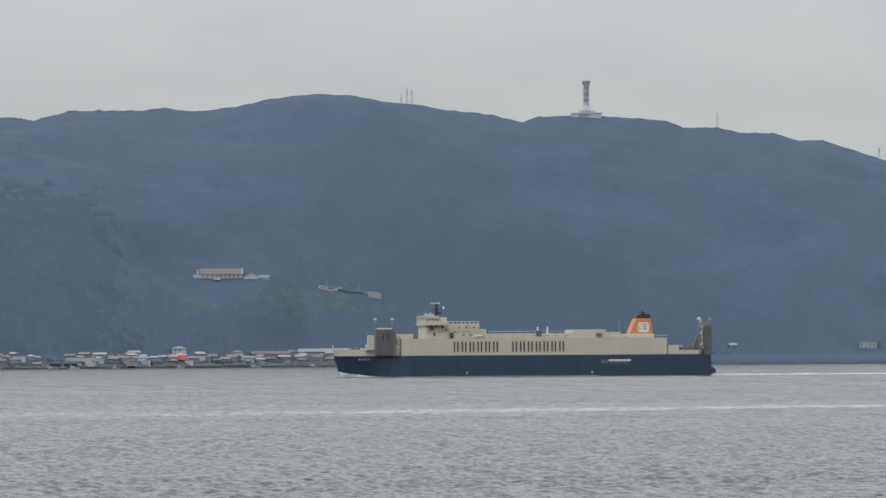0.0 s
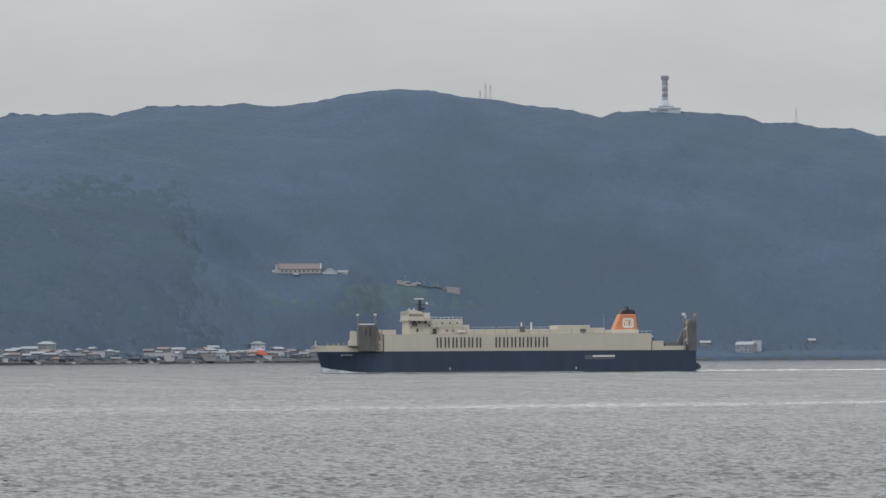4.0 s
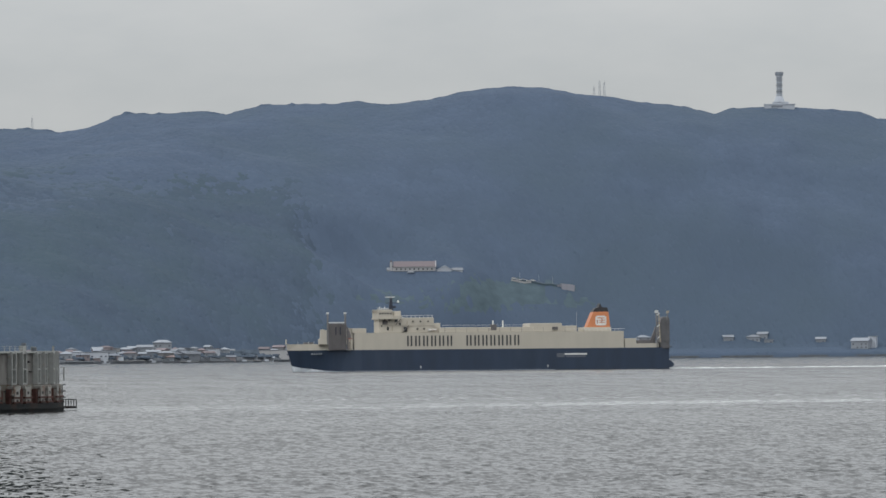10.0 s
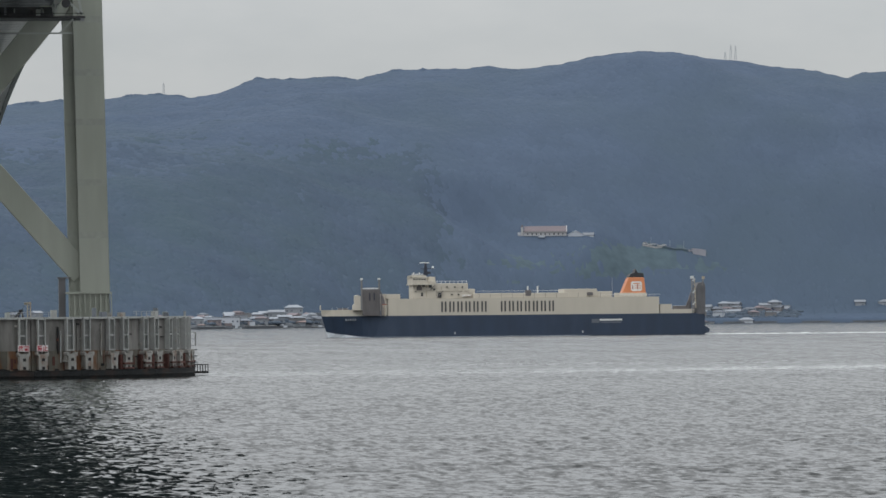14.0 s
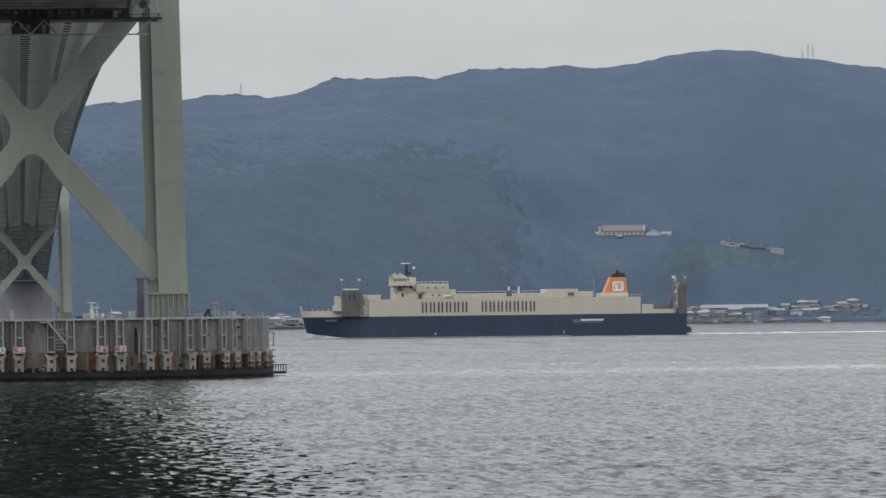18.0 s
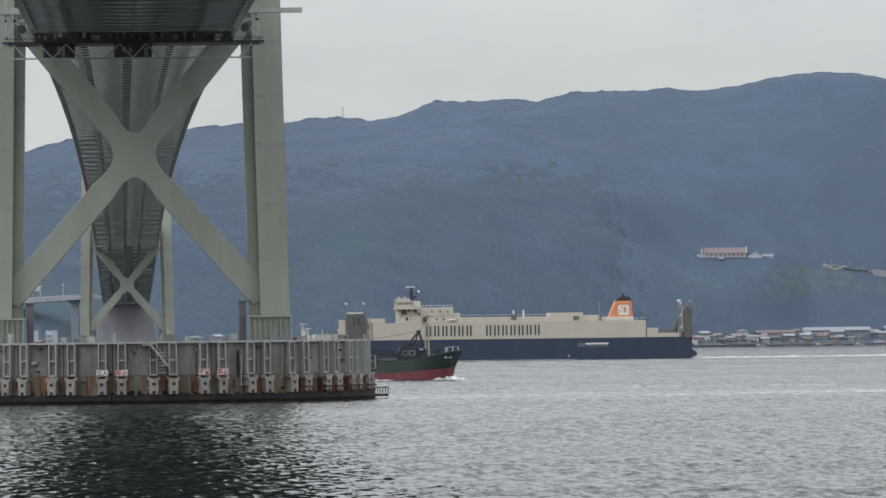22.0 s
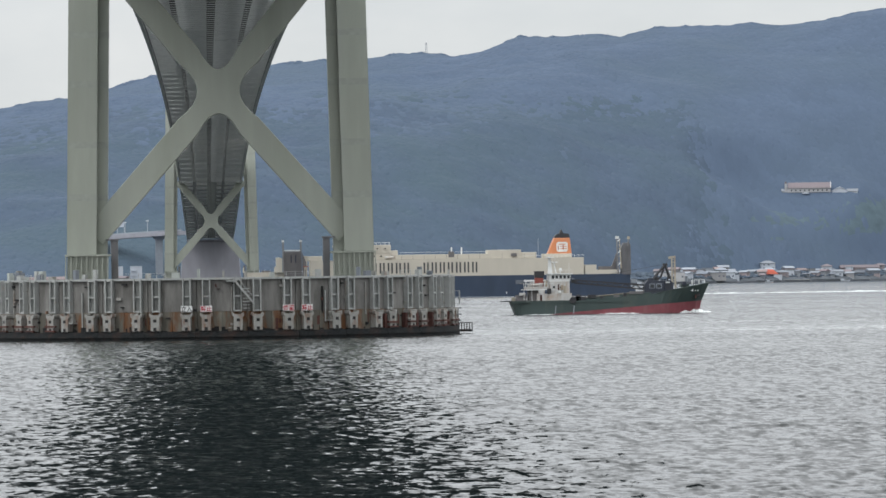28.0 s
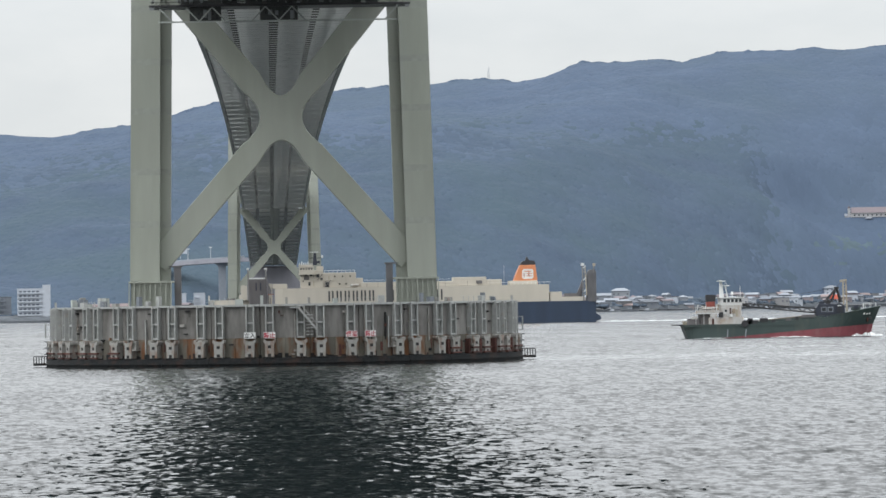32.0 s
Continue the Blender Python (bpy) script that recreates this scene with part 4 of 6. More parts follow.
def build_gantry():
    """Inspection gantry that hangs under the girder at the tower."""
    g = thing("inspection_gantry", "dark steel inspection gantry hung below the bridge deck", "gantry", (AXIS_X, 842, 0))
    z = 61.3
    part("main_beam", Shape().box(-22.3, 22.3, -0.5, 0.5, z + 0.1, z + 0.45), BLACK, g, "dark main beam", bevel=0.05)
    part("top_rail", Shape().box(-22.0, 22.0, -0.5, -0.4, z + 0.85, z + 0.95), BLACK, g)
    # dark plate added above the beam in place of the deck's shade
    part("service_platform", Shape().box(-17.0, 17.0, 6.4, 9.5, z + 0.8, z + 2.4), GANTRY_DARK, g, "added dark plate standing for the shade under the deck")
    for k in range(21):
        part("rail_post", Shape().box(-21 + k * 2.1 - 0.04, -21 + k * 2.1 + 0.04, -0.48, -0.42, z + 0.45, z + 0.9), BLACK, g)
    part("rear_beam", Shape().box(-22.3, 22.3, 5.5, 6.3, z, z + 0.6), DECK_DARK, g)
    part("outrigger", Shape().box(-28.8, 28.8, -0.8, 0.4, z + 5.1, z + 5.9), DECK, g, "pale beam reaching past the tower legs")
    part("lower_rail", Shape().box(-20.7, 20.3, -0.3, 0.1, z - 2.6, z - 2.35), DECK, g)
    part("floor", Shape().box(-21.5, 21.5, 0.5, 5.5, z + 0.1, z + 0.25), GRATING, g)
    for k in range(18):
        x0, x1 = -20.6 + k * 2.27, -20.6 + (k + 1) * 2.27
        if k in (2, 3, 4, 7, 8, 9, 10) or k < 1 or k > 16:
            lo, hi = (z - 2.4, z) if k % 2 else (z, z - 2.4)
            part("brace", Shape().beam((x0, -0.1, lo), (x1, -0.1, hi), 0.22), DECK, g)
    for x0, x1 in ((-15.4, -10.0), (-3.4, 3.1)):
        part("machinery", Shape().box(x0, x1, 0.8, 4.6, z - 2.3, z + 0.1), GANTRY_DARK, g, "dark winch housing", bevel=0.1)
    # small fittings along the gantry: hoists, pipes and the ribs of the dark plate
    fit = random.Random(23)
    for k in range(30):
        x, w = fit.uniform(-16.5, 16.5), fit.uniform(0.15, 0.9)
        part(fit.choice(["hoist", "pipe_clamp", "junction_box"]), Shape().box(x, x + w, 6.1, 6.4, z + fit.uniform(0.8, 1.6), z + fit.uniform(1.8, 2.4)), fit.choice([BLACK, DECK, DECK_DARK]), g)
    for k in range(12):
        x, w = fit.choice([fit.uniform(-15.2, -10.8), fit.uniform(-3.2, 2.4)]), fit.uniform(0.2, 0.7)
        part("winch_cover", Shape().box(x, x + w, 0.55, 0.8, z - fit.uniform(1.2, 2.2), z - fit.uniform(0.2, 1.0)), fit.choice([BLACK, DECK_DARK, GRATING]), g)
    part("hand_line", Shape().box(-17.0, 17.0, 6.3, 6.4, z + 2.9, z + 3.0), DECK, g)
    for side in (-1, 1):
        fr = Shape()
        x = side * 19.3
        for a, b in (((x - 2.4, z + 0.7), (x - 2.4, z + 8)), ((x + 2.4, z + 0.7), (x + 1.0, z + 8)), ((x - 2.4, z + 0.7), (x + 1.0, z + 8)),
                     ((x + 2.4, z + 0.7), (x - 2.4, z + 5.5)), ((x - 2.6, z + 4.0), (x + 2.6, z + 4.0)), ((x - 1.5, z + 6.0), (x + 2.2, z + 6.0))):
            fr.beam((a[0], 0, a[1]), (b[0], 0, b[1]), 0.4)
        part("end_frame", fr, DECK, g)
        w = Shape()
        w.tube(0, 0, -0.4, 0.4, 0.75, seg=20)
        o = part("wheel", w, BLACK, g)
        o.matrix_local = pose(side * 19.0, -0.6, z + 2.6, 90, 0, 0)
    return g


near_tower = build_tower(NEAR_Y, "pale green steel bridge tower with X bracing on a round pier")
far_tower = build_tower(FAR_Y, "distant pale green steel bridge tower with X bracing")
near_pier = build_pier(NEAR_Y)
far_pier = build_pier(FAR_Y, False)
deck = build_deck()
gantry = build_gantry()


def build_sign(words, angle, pier_y, paint):
    """White board on a fender with red writing."""
    sg = thing("warning_sign", "white board with red warning characters on the pier", "sign", (AXIS_X, pier_y, 0), angle, group="warning signs on the pier")
    part("board", Shape().box(-0.98, 0.98, -41.35, -41.2, 4.72, 5.75), WHITE, sg)
    curve = bpy.data.curves.new("writing", "FONT")
    curve.body, curve.size, curve.align_x, curve.extrude, curve.offset = words, 0.98, "CENTER", 0.01, 0.018 if paint is LETTER else 0.024
    tmp = bpy.data.objects.new("writing", curve)
    scene.collection.objects.link(tmp)
    me = bpy.data.meshes.new_from_object(tmp)
    bpy.data.objects.remove(tmp)
    me.materials.clear()
    me.materials.append(paint)
    o = part("writing", me, None, sg)
    o.matrix_local = pose(0, -41.37, 4.87, 90, 0, 0)
    return sg


for words, angle, paint in (("立入", -8.3, LETTER), ("禁止", -3.7, RED), ("係留", 15.7, RED), ("禁止", 20.3, RED)):
    sign = build_sign(words, angle, NEAR_Y, paint)
    if paint is LETTER:
        tagged(sign, "white board with dark warning characters on the pier")

# anchorage block and the approach viaduct on the island
anch = thing("anchorage", "massive grey concrete cable anchorage at the island shore", "anchorage", (AXIS_X, 3800, 0))
s = Shape()
s.prism([(-24, -4), (24, -4), (22, 26), (17, 39), (-17, 39), (-22, 26)], -40, 40, "y")
part("block", s, ANCHORAGE, anch, bevel=0.6)
part("coping", Shape().box(-18, 18, -41, 41, 39, 40.2), ANCHORAGE, anch)
via = thing("viaduct", "pale concrete approach viaduct curving over the hillside", "viaduct", (0, 0, 0))
prev = None
for k in range(5):
    a = -0.3 - k * 0.26
    p = polar(a, 3872 + k * 14, 46.4 - k * 0.8)
    if prev:
        part("girder", Shape().beam(prev, p, 14, 3.0), ANCHORAGE, via)
        part("parapet", Shape().beam(prev + Vector((0, -7, 2.2)), p + Vector((0, -7, 2.2)), 0.4, 1.4), WALL_PALE, via)
        mid = (prev + p) / 2
        part("lamp_post", Shape().tube(mid.x, mid.y - 6, mid.z + 1.5, mid.z + 11, 0.25, seg=6), MAST, via)
        part("lamp_head", Shape().box(mid.x - 1.2, mid.x + 1.2, mid.y - 6.4, mid.y - 5.6, mid.z + 11, mid.z + 11.5), WHITE, via)
    if k in (1, 3):
        part("column", Shape().prism([(p.x - 3, -10), (p.x + 3, -10), (p.x + 3, 41), (p.x + 6, 44), (p.x - 6, 44), (p.x - 3, 41)], p.y - 2.5, p.y + 2.5, "y"), WALL_GREY, via)
    prev = p
g = polar(-1.0, 3877)
sign_box = thing("road_gantry_sign", "white road sign box on the viaduct", "sign", (g.x, g.y - 5, 47.2))
part("panel", Shape().box(-2.6, 2.6, -0.4, 0.4, 4.4, 8.0), TILE, sign_box)
part("leg", Shape().box(-2.9, -2.5, -0.2, 0.2, 0, 4), MAST, sign_box)
part("leg", Shape().box(2.5, 2.9, -0.2, 0.2, 0, 4), MAST, sign_box)

# ---- cargo ferry with the cream superstructure ----
FERRY_Y = 2280.0
FERRY_SIZE = 1.030
FERRY_X0, FERRY_V = 423.3, 11.27


def hull_strip(stations, z0, z1, flare=0.0, rake=0.0):
    """A closed strake between two heights; the upper edge reaches forward by rake at the bow and outward by flare."""
    rings = []
    x_bow = stations[0][0]
    span = stations[-1][0] - x_bow
    for x, w in stations:
        near = max(0.0, 1 - (x - x_bow) / (abs(span) * 0.12))
        f = 1 + flare * near
        a, b = (z0(x) if callable(z0) else z0), (z1(x) if callable(z1) else z1)
        rings.append([(x, -w, a), (x - rake * near, -w * f - 0.01 * near, b), (x - rake * near, w * f + 0.01 * near, b), (x, w, a)])
    return Shape().loft(rings)


def build_ferry():
    f = thing("cargo_ferry", "long cargo ferry with navy hull, cream topsides and orange funnel", "ship", (0, FERRY_Y, 0))
    L, B = 169.0, 26.0

    def width(u):
        return min(1.0, (u / 0.16 + 0.01) ** 0.62) * (1 if u < 0.93 else 1 - 0.12 * ((u - 0.93) / 0.07) ** 2)

    st = [(-83.0 + (L - 1) * i / 48 - 0.5, width(i / 48) * B / 2) for i in range(49)]
    part("lower_hull", hull_strip(st, -6, 9.6, 0.6, 4.6), NAVY, f, "navy blue steel hull", smooth=False)
    up = [(x - 4.6 * max(0, 1 - (x + 84.5) / 20.3), w * (1 + 0.6 * max(0, 1 - (x + 84.5) / 20.3))) for x, w in st]
    fore = [p for p in up if p[0] < -59]
    part("bow_bulwark", hull_strip(fore, 9.604, lambda x: 12.4 if x < -66 else 12.8, 0.1, 0.5), CREAM, f, "cream bulwark round the bow")
    body = [p for p in up if -60 < p[0] < 64]
    part("topside", hull_strip(body, 9.604, 17.2), CREAM, f, "cream plated cargo decks")
    part("stern_bulwark", Shape().box(66, 79.5, -12.4, 12.4, 9.604, 11.5), CREAM, f)
    part("step", Shape().box(64, 69.2, -12.6, 12.6, 9.61, 13.8), CREAM, f)
    part("upper_deck_side", Shape().box(-20.5, 22.5, -11.8, 11.8, 17.2, 19.4), CREAM, f, "set-back cream upper deck side", bevel=0.15)
    part("deck_block", Shape().box(20.8, 35.5, -11.2, 11.2, 17.2, 21.0), CREAM, f, bevel=0.15)
    part("deck_block", Shape().box(35.5, 42.5, -10.6, 10.6, 17.2, 19.8), CREAM, f, bevel=0.15)
    part("deck_block", Shape().box(46, 58.5, -9, 9, 17.2, 19.0), CREAM, f, bevel=0.15)
    part("deck_block", Shape().box(-60, -53.5, -12, 12, 17.2, 19.3), CREAM, f, bevel=0.15)
    for k in range(16):
        x = -18 + k * 5.0
        if x < 46:
            part("plate_seam", Shape().box(x, x + 0.12, -11.9 if x < 20 else -11.3, -11.7 if x < 20 else -11.1, 17.25, 19.3), RAMP, f)
    # wheelhouse
    h = part("deckhouse", Shape().box(-47.5, -37.3, -10.5, 10.5, 17.2, 25.2), CREAM, f, "cream deckhouse below the bridge", bevel=0.2)
    b = part("wheelhouse", Shape().prism([(-48.0, 23.6), (-41.6, 23.6), (-41.6, 27.2), (-47.7, 27.2), (-48.0, 26.8)], -12.5, 12.5, "y"), CREAM, f, bevel=0.15)
    for k in range(5):
        part("window", Shape().box(-47.6 + k * 1.2, -46.9 + k * 1.2, -12.56, -12.4, 25.5, 26.1), GLASS, b)
    part("wing_shade", Shape().box(-48.3, -41.3, -12.7, 12.7, 26.6, 26.8), CREAM, b)
    part("wing_bulwark", Shape().box(-48.3, -39.6, -12.8, 12.8, 23.3, 23.9), CREAM, b)
    part("bulwark", Shape().box(-48.1, -42.0, -12.4, 12.4, 27.2, 27.7), CREAM, b)
    for k in range(7):
        part("roof_fitting", Shape().tube(-47.8 + k * 0.95, -9 + k * 1.6, 27.7, 28.5 + 0.6 * (k % 3 == 1), 0.2, seg=6), WHITE, b)
    part("rear_deckhouse", Shape().box(-37.3, -22.7, -10, 10, 17.2, 24.0), CREAM, f, bevel=0.2)
    part("rear_step", Shape().box(-22.7, -19.6, -9.5, 9.5, 17.2, 21.4), CREAM, f, bevel=0.15)
    part("top_house", Shape().box(-40.2, -37.2, -7, 7, 25.2, 27.0), CREAM, f, bevel=0.1)
    for k in range(8):
        part("rail_post", Shape().box(-36.8 + k * 1.9, -36.6 + k * 1.9, -9.9, -9.8, 24.0, 25.0), WHITE, f)
    part("rail", Shape().box(-37, -23, -9.92, -9.84, 24.9, 25.05), WHITE, f)
    for x, z, w, hh in ((-45.5, 22.6, 1.2, 1.0), (-43.4, 22.6, 1.2, 1.0), (-40.5, 22.0, 1.4, 1.5), (-38.6, 20.5, 1.0, 1.2), (-36.4, 17.6, 1.6, 2.2), (-30.5, 18.6, 0.8, 0.6),
                        (-27.5, 18.6, 0.8, 0.6), (-44.0, 18.3, 0.9, 1.6), (-46.6, 20, 0.5, 0.6), (-32.5, 22.0, 0.6, 0.6), (-29.0, 22.0, 0.6, 0.6), (-25.6, 22.0, 0.6, 0.6)):
        part("window", Shape().box(x, x + w, -10.56, -10.4 if x < -37.3 else -9.98, z, z + hh), GLASS, f)
    boat = Shape().loft([[(-25.5 + k * 1.1, -10.6 - 0.9 * math.sin(math.pi * k / 4) * c, 18.3 + 0.55 * s) for c, s in ((0.3, -1), (1, 0), (0.3, 1), (-0.6, 0))] for k in range(5)])
    part("lifeboat", boat, DIRTY, f, "small white lifeboat")
    # gear round the deckhouse and the stern
    for k in range(6):
        part("bridge_wing_stay", Shape().beam((-47.5 + k * 1.4, -11.2, 23.6), (-47.2 + k * 1.4, -10.5, 22.2), 0.18), RAMP, f)
    part("stairway", Shape().beam((-36.8, -10.7, 17.6), (-34.0, -10.7, 20.6), 0.8, 0.25), RAMP, f)
    part("stairway", Shape().beam((-40.0, -10.8, 20.8), (-37.6, -10.8, 23.4), 0.8, 0.25), RAMP, f)
    part("deck_edge", Shape().box(-48.2, -37.1, -10.75, -10.5, 20.6, 20.85), CREAM, f)
    part("deck_edge", Shape().box(-37.3, -22.5, -10.25, -10.0, 20.4, 20.65), CREAM, f)
    part("rust_run", Shape().box(-35.0, -34.5, -10.06, -9.95, 20.8, 22.6), BUFF, f)
    part("rust_run", Shape().box(-41.8, -41.4, -10.6, -10.45, 18.0, 20.4), BUFF, f)
    part("arch_screen", Shape().prism([(-46.0, 20.9), (-43.6, 20.9), (-43.6, 22.2), (-44.2, 23.0), (-45.4, 23.0), (-46.0, 22.2)], -10.62, -10.45, "y"), RAMP, f)
    for k in range(9):
        part("rail_post", Shape().box(46.0 + k * 1.9, 46.12 + k * 1.9, -12.8, -12.7, 17.2, 18.3), WHITE, f)
    part("rail", Shape().box(-19, 20, -11.85, -11.75, 20.3, 20.42), WHITE, f)
    part("rail", Shape().box(36, 64, -12.85, -12.75, 18.2, 18.32), WHITE, f)
    part("antenna", Shape().tube(44.0, 0, 17.2, 26.0, 0.06, seg=6), MAST, f)
    # radar mast
    m = part("mast", Shape().prism([(-41.9, 27.6), (-39.9, 27.6), (-40.4, 33.2), (-41.3, 33.2)], -0.5, 0.5, "y"), CRANE, f, "dark radar mast")
    part("radar_bar", Shape().box(-43.4, -39.2, -0.3, 0.3, 33.2, 33.6), WHITE, m)
    part("yard", Shape().box(-43.2, -37.4, -0.2, 0.2, 30.6, 30.9), CRANE, m)
    part("spur", Shape().box(-40.0, -38.6, -0.3, 0.3, 28.4, 29.4), CRANE, m)
    part("dome", Shape().tube(-37.6, 0, 30.9, 31.9, 0.5, 0.35, 8), WHITE, m)
    # bow ramp between its posts
    r = part("bow_ramp", Shape().box(-70.6, -62.6, -12.6, -11.4, 9.7, 21.6), RAMP, f, "raised brown-grey loading ramp", bevel=0.1)
    for k in range(4):
        part("rib", Shape().box(-69.6 + k * 2.0, -69.2 + k * 2.0, -12.9, -12.6, 9.9, 20.6), RAMP, r)
    for x in (-67.6, -65.6):
        part("slot", Shape().box(x, x + 0.5, -12.95, -12.5, 16.5, 20.0), CRANE, r)
    for x in (-70.9, -63.0):
        p = part("ramp_post", Shape().box(x - 0.35, x + 0.35, -12.4, -11.6, 12, 25.8), STERN_GEAR, f, "pale grey post beside the ramp")
        part("lamp_head", Shape().box(x - 0.6, x + 0.5, -12.6, -11.2, 25.8, 26.6), WHITE, p)
    part("crossbar", Shape().box(-70.4, -63.4, -12.2, -11.6, 21.7, 22.2), WHITE, f)
    part("rust_run", Shape().box(-61.6, -60.4, -13.06, -12.98, 9.8, 14.6), BUFF, f)
    part("rust_run", Shape().box(-61.3, -60.9, -13.09, -12.98, 9.9, 13.2), RAMP, f)
    part("hinge_tower", Shape().prism([(-75.0, 12.2), (-71.4, 12.2), (-71.4, 18.6), (-73.0, 19.0), (-74.2, 18.8), (-74.2, 15.0), (-75.0, 14.4)], -12.2, -9.0, "y"), CREAM, f, bevel=0.1)
    part("winch_gear", Shape().prism([(-62.4, 9.7), (-60.4, 9.7), (-60.6, 16.5), (-61.6, 19.0), (-62.4, 21.0)], -12.8, -11.8, "y"), RAMP, f)
    part("winch_house", Shape().box(-62.2, -60.2, -11.8, -8, 12, 19.4), CREAM, f, bevel=0.1)
    part("hose_rail", Shape().box(-62.0, -59.6, -13.1, -12.9, 14.6, 14.9), FUNNEL_RED, f)
    part("forecastle_winch", Shape().box(-80.5, -76.5, -3, 3, 12.2, 13.2), RAMP, f)
    for k in range(5):
        part("forecastle_rail", Shape().box(-84.0 + k * 2.4, -83.88 + k * 2.4, -7.4, -7.3, 12.4, 13.5), WHITE, f)
    part("bow_staff", Shape().tube(-88.6, 0, 12.3, 14.6, 0.28, seg=6), CREAM, f)
    # funnel
    fu = Shape().prism([(47.2, 17.2), (59.0, 17.2), (58.0, 26.0), (51.0, 26.0)], -4.2, 4.2, "y")
    fo = part("funnel", fu, ORANGE, f, "orange funnel with a white square emblem", bevel=0.3)
    part("cap", Shape().prism([(50.9, 26.02), (58.1, 26.02), (57.6, 27.9), (55.2, 28.1), (54.3, 29.8), (53.6, 28.0), (52.0, 27.6)], -3.8, 3.8, "y"), BLACK, fo, "black funnel top")
    part("emblem", Shape().prism([(52.6, 19.8), (56.4, 19.8), (57.0, 20.4), (57.0, 23.6), (56.4, 24.2), (52.6, 24.2), (52.0, 23.6), (52.0, 20.4)], -4.3, -4.19, "y"), WHITE, fo, "plain white square emblem")
    for x0, x1, z0, z1 in ((52.9, 56.1, 23.0, 23.4), (53.6, 56.6, 22.0, 22.3), (53.6, 56.6, 21.0, 21.3), (52.6, 53.0, 20.6, 22.4), (54.8, 55.2, 20.8, 22.9)):
        part("emblem_bar", Shape().box(x0, x1, -4.36, -4.28, z0, z1), FUNNEL_RED if x1 - x0 < 1 else ORANGE, fo)
    # plain bars where the company's lettering stands
    for start, count in ((-35.2, 6), (-8.3, 7)):
        for k in range(count):
            x = start + k * 3.62
            part("side_bar", Shape().box(x, x + 0.75, -13.08, -12.98, 11.1, 15.8), LETTER, f)
            part("side_bar", Shape().box(x + 1.6, x + 2.35, -13.08, -12.98, 11.1, 15.8), LETTER, f)
    for k in range(5):
        part("name_bar", Shape().box(-78.0 + k * 1.0, -77.4 + k * 1.0, -8.9 - k * 0.42, -8.0 - k * 0.42, 7.6, 8.4), ROOF_PALE, f)
    # side door with pale rail
    part("side_door", Shape().box(32.8, 36.3, -13.1, -12.9, 5.6, 7.4), ROOF_GREY, f, "pale blue-grey side door")
    part("door_rail", Shape().box(36.4, 46.6, -13.15, -12.9, 6.6, 7.4), WHITE, f, "white rail")
    part("door_rail", Shape().box(37.0, 46.0, -13.12, -12.9, 5.6, 6.2), ROOF_GREY, f)
    part("draught_mark", Shape().box(28.5, 28.9, -13.1, -12.9, 1.2, 2.2), WHITE, f)
    part("draught_mark", Shape().box(-29.3, -28.9, -13.1, -12.9, 1.2, 2.2), WHITE, f)
    # stern ramp and gear
    part("stern_ramp", Shape().prism([(80.5, 9.2), (84.7, 9.2), (84.7, 22.4), (84.0, 23.6), (81.6, 23.4), (80.5, 21.0)], -12.2, -4.0, "y"), RAMP_GREY, f, "raised weathered grey stern ramp", bevel=0.1)
    for k in range(4):
        part("ramp_rib", Shape().box(80.8 + k * 1.05, 81.0 + k * 1.05, -12.35, -12.2, 9.6, 22.6), RAMP_GREY, f)
    for z in (12.6, 16.4, 20.2):
        part("ramp_beam", Shape().box(80.4, 84.8, -12.4, -12.2, z, z + 0.25), RAMP_GREY, f)
    tower = part("lattice_tower", Shape().beam((78.9, -12.5, 9.6), (78.5, -12.5, 26.0), 0.55), STERN_GEAR, f, "mottled grey lattice tower beside the ramp")
    part("tower_leg", Shape().beam((80.3, -12.5, 12.0), (79.6, -12.5, 25.4), 0.5), BUFF, tower)
    for k in range(8):
        part("lattice_brace", Shape().beam((78.8, -12.6, 11.5 + k * 1.8), (80.0, -12.6, 12.9 + k * 1.75), 0.35), (STERN_GEAR, WHITE, RAMP)[k % 3], tower)
    part("tower_head", Shape().box(77.9, 79.4, -13.0, -11.9, 25.2, 26.4), WHITE, tower)
    part("ramp_post", Shape().beam((83.4, -12.3, 22.0), (83.8, -12.3, 25.4), 0.5), STERN_GEAR, f)
    part("post_head", Shape().box(83.2, 84.4, -12.8, -11.8, 25.0, 26.2), BUFF, f)
    part("stay", Shape().beam((76.6, -11.8, 11.4), (79.0, -11.8, 17.5), 0.5), RAMP, f)
    part("stern_gear", Shape().prism([(74.6, 11.3), (78.4, 11.3), (78.4, 19.0), (77.4, 16.0), (76.4, 13.6)], -11.2, -9.0, "y"), RAMP, f)
    part("mooring_winch", Shape().box(70.5, 76.5, -11, -6, 11.5, 13.0), RAMP, f)
    part("stern_fender", Shape().prism([(84.0, 0.4), (86.4, 1.0), (86.8, 2.2), (85.6, 3.4), (84.0, 4.0)], -11.5, 11.5, "y"), NAVY, f)
    for x in (4.5, 9.0):
        part("vent_post", Shape().tube(x, -8, 19.4, 22.4, 0.35, seg=8), WHITE, f)
    for x in (3.0, 31.0):
        part("vent_box", Shape().box(x, x + 2.6, -11.9, -10, 18.0, 20.6 if x < 20 else 19.4), RAMP, f)
    # foam that goes with the ship
    r2 = random.Random(2)
    crest = []
